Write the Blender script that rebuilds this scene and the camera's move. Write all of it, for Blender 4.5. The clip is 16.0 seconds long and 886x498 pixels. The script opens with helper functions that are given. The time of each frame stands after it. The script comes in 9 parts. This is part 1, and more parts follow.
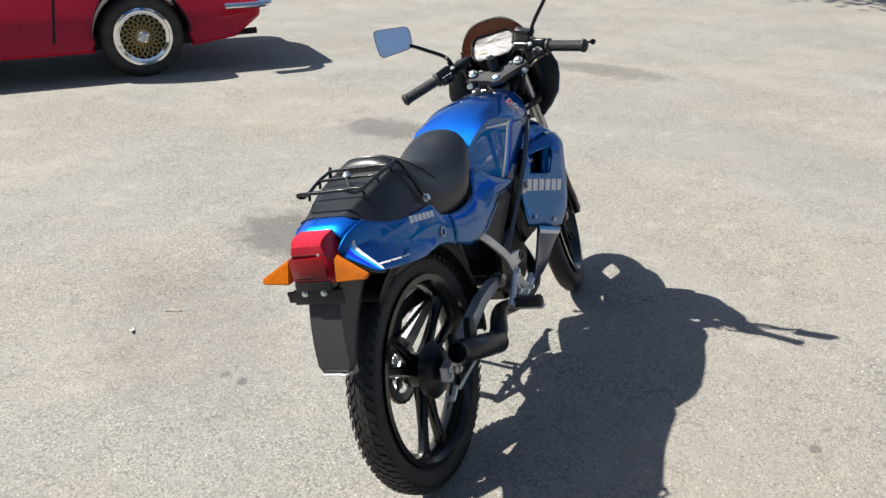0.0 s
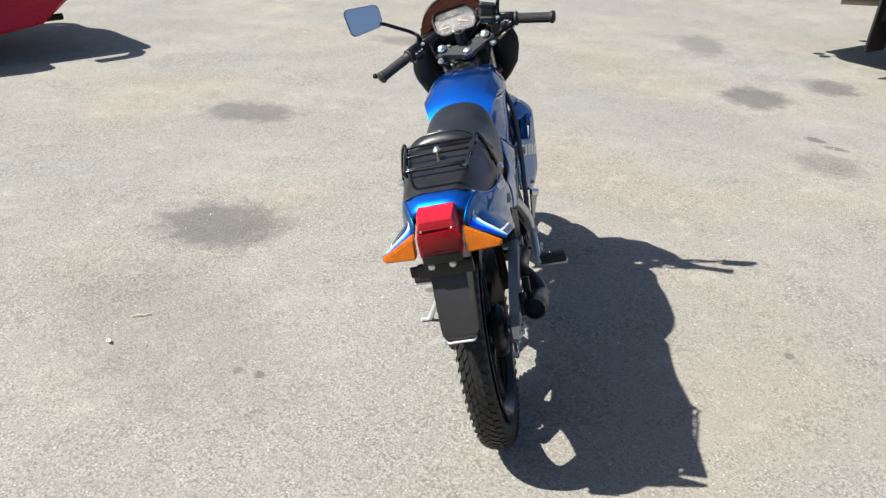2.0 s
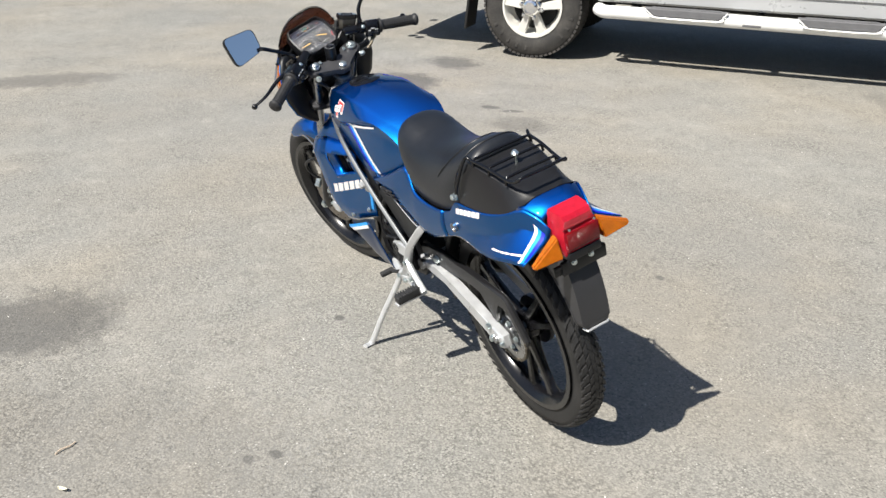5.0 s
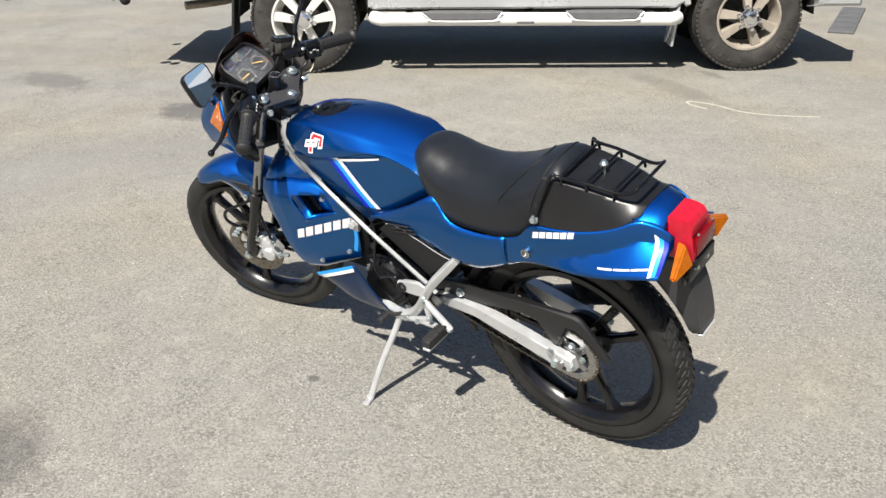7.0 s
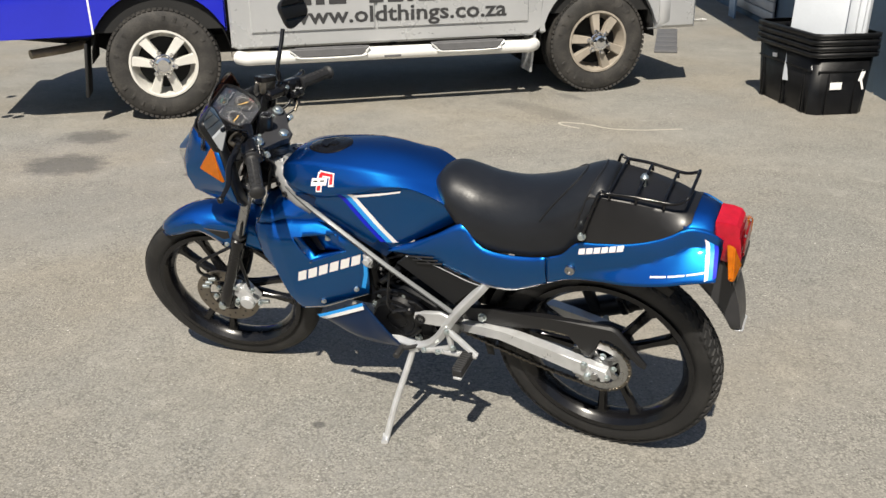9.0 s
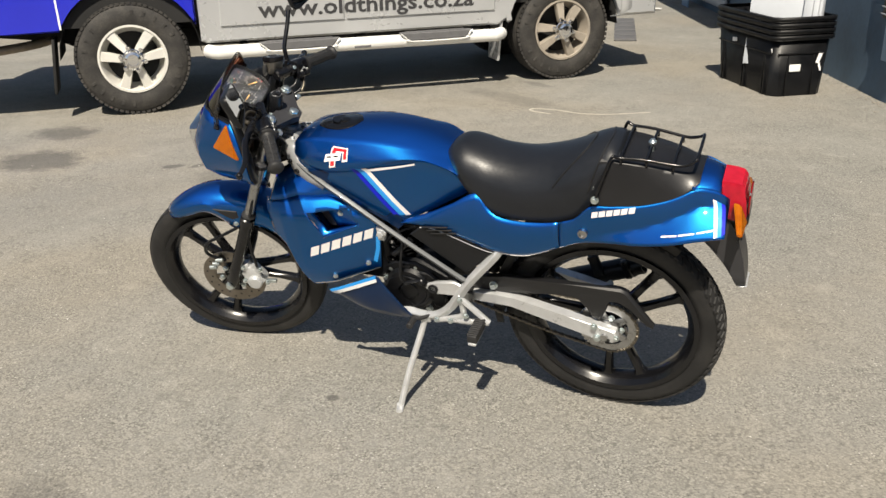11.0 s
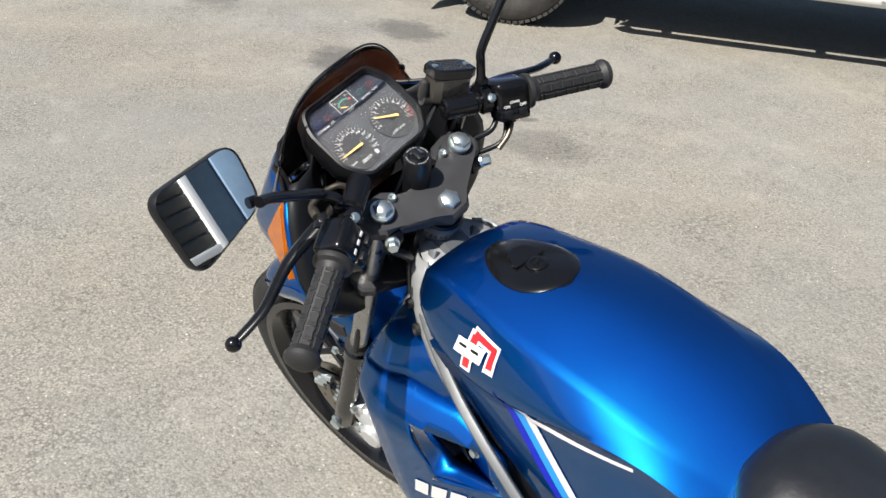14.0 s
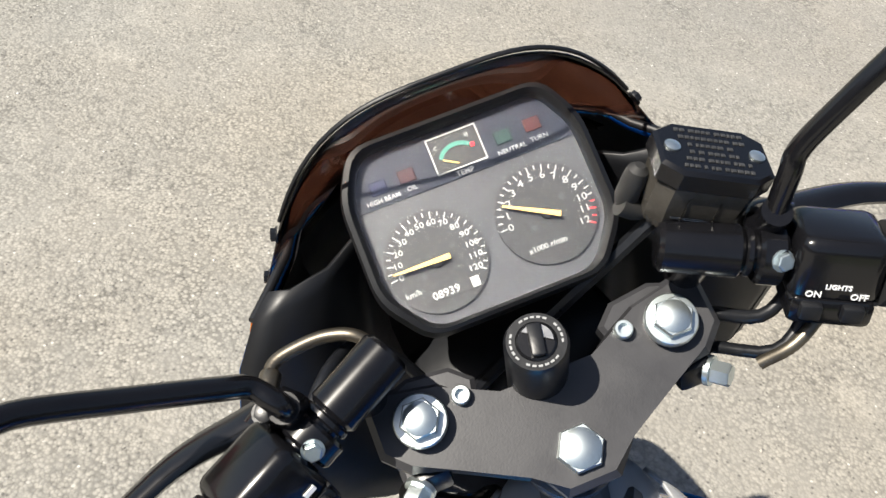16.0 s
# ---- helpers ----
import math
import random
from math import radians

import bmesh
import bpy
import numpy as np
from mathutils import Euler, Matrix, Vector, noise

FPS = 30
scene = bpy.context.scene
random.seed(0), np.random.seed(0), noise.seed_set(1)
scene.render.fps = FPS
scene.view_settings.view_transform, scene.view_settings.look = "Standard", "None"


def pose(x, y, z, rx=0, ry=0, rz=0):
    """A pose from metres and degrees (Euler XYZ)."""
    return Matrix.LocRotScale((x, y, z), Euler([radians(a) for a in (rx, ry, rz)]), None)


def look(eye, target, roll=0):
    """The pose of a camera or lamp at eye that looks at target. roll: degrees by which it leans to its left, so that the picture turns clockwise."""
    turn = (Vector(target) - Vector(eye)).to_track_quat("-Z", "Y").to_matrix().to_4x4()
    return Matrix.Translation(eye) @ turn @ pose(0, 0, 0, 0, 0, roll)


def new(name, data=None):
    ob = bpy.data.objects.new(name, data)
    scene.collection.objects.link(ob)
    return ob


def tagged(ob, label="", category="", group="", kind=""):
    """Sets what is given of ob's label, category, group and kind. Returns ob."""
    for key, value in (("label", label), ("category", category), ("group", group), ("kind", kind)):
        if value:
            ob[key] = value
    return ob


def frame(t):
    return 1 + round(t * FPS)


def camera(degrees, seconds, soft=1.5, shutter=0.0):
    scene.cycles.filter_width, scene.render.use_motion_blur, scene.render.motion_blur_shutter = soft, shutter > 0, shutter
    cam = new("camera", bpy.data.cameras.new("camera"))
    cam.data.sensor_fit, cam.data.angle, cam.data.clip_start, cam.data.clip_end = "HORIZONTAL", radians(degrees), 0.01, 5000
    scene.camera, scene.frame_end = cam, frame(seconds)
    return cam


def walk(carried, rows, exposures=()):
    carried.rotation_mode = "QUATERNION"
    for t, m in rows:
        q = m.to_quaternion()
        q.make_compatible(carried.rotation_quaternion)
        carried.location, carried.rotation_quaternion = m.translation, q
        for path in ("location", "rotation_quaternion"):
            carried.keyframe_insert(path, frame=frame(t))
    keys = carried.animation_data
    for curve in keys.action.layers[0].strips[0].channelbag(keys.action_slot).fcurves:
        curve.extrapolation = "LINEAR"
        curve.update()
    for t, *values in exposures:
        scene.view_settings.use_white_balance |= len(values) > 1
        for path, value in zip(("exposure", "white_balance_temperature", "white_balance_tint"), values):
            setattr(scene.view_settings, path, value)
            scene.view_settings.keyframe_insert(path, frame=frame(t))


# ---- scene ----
cam = camera(52.3, 16.0)
PATH = [
    (0, (-1.834, -0.73, 1.533), (-0.15, -0.026, 0.716), 0.4),
    (0.5, (-2.022, -0.536, 1.533), (-0.292, 0.026, 0.701), 0.3),
    (1, (-2.078, -0.328, 1.53), (-0.322, 0.105, 0.676), 0.9),
    (1.5, (-2.094, -0.145, 1.537), (-0.313, 0.148, 0.676), 1.9),
    (2, (-2.131, 0.036, 1.538), (-0.328, 0.184, 0.686), 1.8),
    (2.5, (-2.195, 0.252, 1.54), (-0.383, 0.254, 0.693), 1.5),
    (3, (-2.125, 0.48, 1.528), (-0.318, 0.302, 0.69), 1.8),
    (3.5, (-2.047, 0.658, 1.53), (-0.269, 0.296, 0.686), 2.4),
    (4, (-1.996, 0.872, 1.527), (-0.264, 0.336, 0.683), 1.8),
    (4.2, (-1.982, 0.973, 1.527), (-0.269, 0.367, 0.691), 1.4),
    (6.3, (-1.276, 1.808, 1.469), (0.012, 0.512, 0.656), 0.2),
    (6.5, (-1.188, 1.834, 1.468), (0.061, 0.498, 0.658), -0.1),
    (7, (-1.044, 1.924, 1.463), (0.109, 0.495, 0.67), -0.3),
    (7.5, (-0.939, 2.085, 1.46), (0.109, 0.566, 0.691), -1.2),
    (8, (-0.839, 2.185, 1.453), (0.116, 0.589, 0.716), -1.7),
    (8.5, (-0.687, 2.196, 1.45), (0.205, 0.557, 0.731), -1.2),
    (8.7, (-0.639, 2.21, 1.458), (0.221, 0.555, 0.736), -1.0),
    (10.8, (-0.462, 2.358, 1.425), (0.234, 0.633, 0.69), -1.5),
    (11, (-0.476, 2.382, 1.419), (0.244, 0.667, 0.685), -1.4),
    (11.5, (-0.381, 2.24, 1.406), (0.413, 0.567, 0.652), -1.4),
    (12, (-0.263, 1.976, 1.406), (0.633, 0.374, 0.612), -1.1),
    (12.5, (-0.109, 1.692, 1.377), (0.819, 0.125, 0.55), -0.2),
    (13, (-0.075, 1.406, 1.385), (0.977, -0.063, 0.528), 1.7),
    (13.5, (-0.049, 1.146, 1.384), (1.18, -0.157, 0.496), 2.9),
    (14, (0.087, 0.884, 1.347), (1.436, -0.238, 0.387), 4.6),
    (14.5, (0.212, 0.638, 1.345), (1.651, -0.198, 0.236), 6.7),
    (15, (0.365, 0.536, 1.323), (1.826, -0.138, 0.134), 10.0),
    (15.5, (0.523, 0.444, 1.327), (1.933, 0.019, -0.026), 7.0),
    (16, (0.603, 0.387, 1.264), (2.034, 0.046, -0.091), 10.8),
]
EXPOSURES = [(0, 0.95, 6480, 10), (1.0, 1.05, 6480, 10), (2.5, 0.95, 6480, 10), (4.2, 0.82, 6480, 10), (6.3, 0.82, 6580, 10), (7.5, 0.76, 6680, 10), (8.5, 0.47, 6830, 10),
             (11.0, 0.49, 7200, 10), (11.5, 0.70, 7000, 10), (12.5, 0.60, 6800, 10), (13.5, 0.77, 6600, 10), (14.0, 0.75, 6550, 10), (15.0, 0.87, 6550, 10), (16.0, 1.00, 6800, 10)]
walk(cam, [(t, look(eye, target, roll)) for t, eye, target, roll in PATH], EXPOSURES)

# ---- world, sun, exposure ----
SUN_DIR = Vector((-0.20, 0.785, 1.0)).normalized()
world = bpy.data.worlds.new("world")
scene.world = world
world.use_nodes = True
wn = world.node_tree.nodes
sky = wn.new("ShaderNodeTexSky")
sky.sky_type = "NISHITA"
sky.sun_disc = False
sky.sun_elevation = math.asin(SUN_DIR.z)
sky.sun_rotation = math.atan2(SUN_DIR.x, SUN_DIR.y)
wn["Background"].inputs["Strength"].default_value = 0.060
world.node_tree.links.new(sky.outputs["Color"], wn["Background"].inputs["Color"])
sun_data = bpy.data.lights.new("sun", "SUN")
sun_data.energy, sun_data.angle, sun_data.color = 5.0, radians(0.55), (1.0, 0.962, 0.885)
sun = new("sun", sun_data)
sun.matrix_world = look((-4, 15.7, 20), (0, 0, 0))


# ---- materials ----
def mat(name, color=(0.5, 0.5, 0.5), rough=0.5, metal=0.0, coat=0.0, coat_rough=0.05, vary=0.0, scale=20.0, bump=0.0,
        bump_scale=200.0, spec=0.5, rough_vary=0.0, dust=0.0):
    """A surface with mottled colour at two scales, uneven gloss and fine relief."""
    m = bpy.data.materials.new(name)
    m.use_nodes = True
    n, l = m.node_tree.nodes, m.node_tree.links
    b = n["Principled BSDF"]
    b.inputs["Base Color"].default_value = (*color, 1)
    b.inputs["Roughness"].default_value = rough
    b.inputs["Metallic"].default_value = metal
    b.inputs["Coat Weight"].default_value = coat
    b.inputs["Coat Roughness"].default_value = coat_rough
    b.inputs["Specular IOR Level"].default_value = spec
    co = n.new("ShaderNodeTexCoord")
    if vary or rough_vary or dust:
        a = n.new("ShaderNodeTexNoise")
        a.inputs["Scale"].default_value, a.inputs["Detail"].default_value = scale, 6
        l.new(co.outputs["Object"], a.inputs["Vector"])
        c = n.new("ShaderNodeTexNoise")
        c.inputs["Scale"].default_value, c.inputs["Detail"].default_value = scale * 9, 3
        l.new(co.outputs["Object"], c.inputs["Vector"])
        mixv = n.new("ShaderNodeMath")
        mixv.operation = "MULTIPLY_ADD"
        mixv.inputs[1].default_value = 0.35
        l.new(c.outputs["Fac"], mixv.inputs[0])
        l.new(a.outputs["Fac"], mixv.inputs[2])
        if vary:
            r = n.new("ShaderNodeMapRange")
            r.inputs["From Min"].default_value, r.inputs["From Max"].default_value = 0.4, 0.95
            r.inputs["To Min"].default_value, r.inputs["To Max"].default_value = 1 - vary, 1 + vary
            l.new(mixv.outputs[0], r.inputs["Value"])
            mul = n.new("ShaderNodeVectorMath")
            mul.operation = "SCALE"
            mul.inputs[0].default_value = color
            l.new(r.outputs["Result"], mul.inputs["Scale"])
            out = mul.outputs[0]
            if dust:
                dm = n.new("ShaderNodeMix")
                dm.data_type = "RGBA"
                dr = n.new("ShaderNodeMapRange")
                dr.inputs["From Min"].default_value, dr.inputs["From Max"].default_value = 0.6, 0.95
                dr.inputs["To Max"].default_value = dust
                l.new(mixv.outputs[0], dr.inputs["Value"])
                l.new(dr.outputs["Result"], dm.inputs[0])
                l.new(out, dm.inputs[6])
                dm.inputs[7].default_value = (0.30, 0.27, 0.23, 1)
                out = dm.outputs[2]
            l.new(out, b.inputs["Base Color"])
        if rough_vary:
            r2 = n.new("ShaderNodeMapRange")
            r2.inputs["From Min"].default_value, r2.inputs["From Max"].default_value = 0.4, 0.95
            r2.inputs["To Min"].default_value = max(0.02, rough - rough_vary)
            r2.inputs["To Max"].default_value = rough + rough_vary
            l.new(mixv.outputs[0], r2.inputs["Value"])
            l.new(r2.outputs["Result"], b.inputs["Roughness"])
    if bump:
        t = n.new("ShaderNodeTexNoise")
        t.inputs["Scale"].default_value, t.inputs["Detail"].default_value = bump_scale, 4
        l.new(co.outputs["Object"], t.inputs["Vector"])
        bp = n.new("ShaderNodeBump")
        bp.inputs["Strength"].default_value, bp.inputs["Distance"].default_value = bump, 0.002
        l.new(t.outputs["Fac"], bp.inputs["Height"])
        l.new(bp.outputs["Normal"], b.inputs["Normal"])
    return m


def flake_paint(name, color, under, rough=0.70):
    """Metallic lacquer: a wide lobe of tilted flakes over a pigment, under a glossy clear coat."""
    m = bpy.data.materials.new(name)
    m.use_nodes = True
    n, l = m.node_tree.nodes, m.node_tree.links
    n.remove(n["Principled BSDF"])
    co = n.new("ShaderNodeTexCoord")
    v = n.new("ShaderNodeTexVoronoi")
    v.inputs["Scale"].default_value = 1500
    l.new(co.outputs["Object"], v.inputs["Vector"])
    bp = n.new("ShaderNodeBump")
    bp.inputs["Strength"].default_value, bp.inputs["Distance"].default_value = 0.10, 0.0005
    l.new(v.outputs["Distance"], bp.inputs["Height"])
    ns = n.new("ShaderNodeTexNoise")
    ns.inputs["Scale"].default_value, ns.inputs["Detail"].default_value = 7, 5
    l.new(co.outputs["Object"], ns.inputs["Vector"])
    sc = n.new("ShaderNodeMapRange")
    sc.inputs["To Min"].default_value, sc.inputs["To Max"].default_value = 0.90, 1.10
    l.new(ns.outputs["Fac"], sc.inputs["Value"])
    tint = n.new("ShaderNodeVectorMath")
    tint.operation = "SCALE"
    tint.inputs[0].default_value = color
    l.new(sc.outputs["Result"], tint.inputs["Scale"])
    flake = n.new("ShaderNodeBsdfGlossy")
    flake.distribution = "BECKMANN"
    flake.inputs["Roughness"].default_value = rough
    l.new(tint.outputs[0], flake.inputs["Color"])
    l.new(bp.outputs["Normal"], flake.inputs["Normal"])
    steep = n.new("ShaderNodeBsdfGlossy")
    steep.distribution = "BECKMANN"
    steep.inputs["Roughness"].default_value = 0.42
    lean = n.new("ShaderNodeVectorMath")
    lean.operation = "MULTIPLY"
    lean.inputs[1].default_value = (1.5, 2.6, 0.88)
    l.new(tint.outputs[0], lean.inputs[0])
    l.new(lean.outputs[0], steep.inputs["Color"])
    l.new(bp.outputs["Normal"], steep.inputs["Normal"])
    lobes = n.new("ShaderNodeMixShader")
    lobes.inputs[0].default_value = 0.46
    l.new(flake.outputs[0], lobes.inputs[1])
    l.new(steep.outputs[0], lobes.inputs[2])
    pig = n.new("ShaderNodeBsdfDiffuse")
    pig.inputs["Color"].default_value = (*under, 1)
    base = n.new("ShaderNodeMixShader")
    base.inputs[0].default_value = 0.15
    l.new(lobes.outputs[0], base.inputs[1])
    l.new(pig.outputs[0], base.inputs[2])
    coat = n.new("ShaderNodeBsdfGlossy")
    fine = n.new("ShaderNodeTexNoise")
    fine.inputs["Scale"].default_value, fine.inputs["Detail"].default_value = 60, 3
    l.new(co.outputs["Object"], fine.inputs["Vector"])
    cr = n.new("ShaderNodeMapRange")
    cr.inputs["To Min"].default_value, cr.inputs["To Max"].default_value = 0.02, 0.07
    l.new(fine.outputs["Fac"], cr.inputs["Value"])
    l.new(cr.outputs["Result"], coat.inputs["Roughness"])
    fr = n.new("ShaderNodeFresnel")
    fr.inputs["IOR"].default_value = 1.48
    top = n.new("ShaderNodeMixShader")
    l.new(fr.outputs[0], top.inputs[0])
    l.new(base.outputs[0], top.inputs[1])
    l.new(coat.outputs[0], top.inputs[2])
    l.new(top.outputs[0], n["Material Output"].inputs["Surface"])
    return m


BLUE = flake_paint("blue metallic paint", (0.0018, 0.074, 0.450), (0.001, 0.024, 0.110), 0.66)
BLUE_DARK = mat("dark blue panel paint", (0.002, 0.022, 0.080), 0.34, 0.45, coat=0.3, spec=0.35, vary=0.08, scale=8)
SILVER = mat("silver frame paint", (0.085, 0.09, 0.095), 0.42, 0.35, coat=0.1, vary=0.08, scale=15, rough_vary=0.1)
HEAD_SILVER = mat("bright frame paint", (0.33, 0.335, 0.34), 0.42, 0.40, coat=0.15, vary=0.08, scale=20, rough_vary=0.08)
ALLOY = mat("satin aluminium", (0.60, 0.61, 0.62), 0.36, 0.55, vary=0.1, scale=30, rough_vary=0.12)
ZINC = mat("zinc plated bolt", (0.62, 0.68, 0.68), 0.34, 0.95, vary=0.1, scale=60)
CHROME = mat("chrome", (0.8, 0.8, 0.8), 0.07, 1.0, vary=0.04, scale=30)
VINYL = mat("black grained vinyl", (0.0100, 0.0115, 0.0150), 0.38, spec=0.42, vary=0.2, scale=8, bump=0.14, bump_scale=130, rough_vary=0.06)
BLACK_COWL = mat("satin black cowl", (0.009, 0.009, 0.010), 0.38, spec=0.5, vary=0.2, scale=9, bump=0.06, bump_scale=900, rough_vary=0.06)
BLACK_SATIN = mat("satin black metal", (0.0072, 0.0078, 0.0095), 0.34, 0.0, spec=0.35, vary=0.25, scale=25, rough_vary=0.1, bump=0.05, bump_scale=400)
BLACK_GLOSS = mat("gloss black enamel", (0.005, 0.005, 0.006), 0.24, coat=0.3, coat_rough=0.10, spec=0.3, vary=0.2, scale=14, rough_vary=0.06)
BLACK_PLASTIC = mat("black moulded plastic", (0.0055, 0.0060, 0.0075), 0.46, spec=0.4, vary=0.15, scale=18, bump=0.04, bump_scale=1200, rough_vary=0.06)
RUBBER = mat("tyre rubber", (0.010, 0.010, 0.0105), 0.62, vary=0.3, scale=12, bump=0.2, bump_scale=300, dust=0.035)
YOKE_PAINT = mat("satin black yoke enamel", (0.030, 0.030, 0.033), 0.42, spec=0.5, vary=0.10, scale=40, rough_vary=0.06, bump=0.04, bump_scale=700)
GRIP_RUBBER = mat("grip rubber", (0.016, 0.016, 0.017), 0.58, vary=0.2, scale=40, bump=0.15, bump_scale=800)
WHITE_DECAL = mat("white decal", (0.80, 0.80, 0.80), 0.3, vary=0.04, scale=20)
CYAN_DECAL = mat("light blue decal", (0.015, 0.30, 0.78), 0.4, spec=0.4, vary=0.04, scale=20)
ROYAL_DECAL = mat("royal blue decal", (0.004, 0.014, 0.50), 0.45, spec=0.3, vary=0.04, scale=20)
RED_DECAL = mat("red decal", (0.60, 0.02, 0.03), 0.3, vary=0.05, scale=20)
ENGINE_BLACK = mat("black engine casting", (0.0040, 0.0043, 0.0052), 0.36, 0.0, spec=0.28, vary=0.3, scale=30, bump=0.15, bump_scale=500, rough_vary=0.10)
DISC_STEEL = mat("browned disc steel", (0.22, 0.195, 0.165), 0.38, 0.9, vary=0.2, scale=50, rough_vary=0.1)
STEEL = mat("brushed steel", (0.42, 0.42, 0.42), 0.32, 1.0, vary=0.15, scale=60, rough_vary=0.1)
CHAIN_STEEL = mat("oily chain steel", (0.16, 0.14, 0.11), 0.4, 0.9, vary=0.3, scale=80)
DIAL_WHITE = mat("dial figure white", (0.26, 0.265, 0.27), 0.5, vary=0.05, scale=40)
GOLD_NEEDLE = mat("amber needle", (0.58, 0.36, 0.10), 0.4)
DIAL_DISC = mat("dial disc", (0.008, 0.0085, 0.010), 0.6, vary=0.1, scale=30)
DIAL_GREY = mat("dial face grey", (0.021, 0.0225, 0.027), 0.55, vary=0.1, scale=30)
DIAL_BLACK = mat("dial black", (0.010, 0.010, 0.011), 0.6, vary=0.1, scale=30)


def glass(name, color, rough=0.02, alpha=1.0, trans=1.0):
    m = bpy.data.materials.new(name)
    m.use_nodes = True
    b = m.node_tree.nodes["Principled BSDF"]
    b.inputs["Base Color"].default_value = (*color, 1)
    b.inputs["Roughness"].default_value = rough
    b.inputs["Transmission Weight"].default_value = trans
    b.inputs["IOR"].default_value = 1.45
    b.inputs["Alpha"].default_value = alpha
    return m


def lens_plastic(name, color, scale):
    """Coloured lamp lens with a moulded prism pattern."""
    m = mat(name, color, 0.20, coat=0.10, spec=0.30, vary=0.20, scale=60)
    n, l = m.node_tree.nodes, m.node_tree.links
    b = n["Principled BSDF"]
    b.inputs["Subsurface Weight"].default_value = 0.25
    b.inputs["Subsurface Radius"].default_value = (0.02, 0.008, 0.004)
    v = n.new("ShaderNodeTexChecker")
    v.inputs["Scale"].default_value = scale
    co = n.new("ShaderNodeTexCoord")
    l.new(co.outputs["Object"], v.inputs["Vector"])
    bp = n.new("ShaderNodeBump")
    bp.inputs["Strength"].default_value, bp.inputs["Distance"].default_value = 0.7, 0.0012
    l.new(v.outputs["Fac"], bp.inputs["Height"])
    l.new(bp.outputs["Normal"], b.inputs["Normal"])
    return m


RED_LENS = lens_plastic("red lens", (0.40, 0.010, 0.026), 260)
DEEP_RED_LENS = lens_plastic("deep red lens", (0.20, 0.002, 0.006), 260)
AMBER_LENS = lens_plastic("amber lens", (0.38, 0.100, 0.004), 300)
SMOKE = glass("smoked brown acrylic", (0.105, 0.040, 0.026), 0.03)
COVER_GLASS = glass("clear dial cover", (1, 1, 1), 0.06)
SMOKY = mat("smoky translucent plastic", (0.050, 0.046, 0.040), 0.16, coat=0.3, vary=0.35, scale=45, rough_vary=0.05)
TANK_SEE = glass("clear reservoir plastic", (0.75, 0.72, 0.66), 0.2)
MIRROR = mat("mirror glass", (0.94, 0.95, 0.96), 0.01, 1.0)


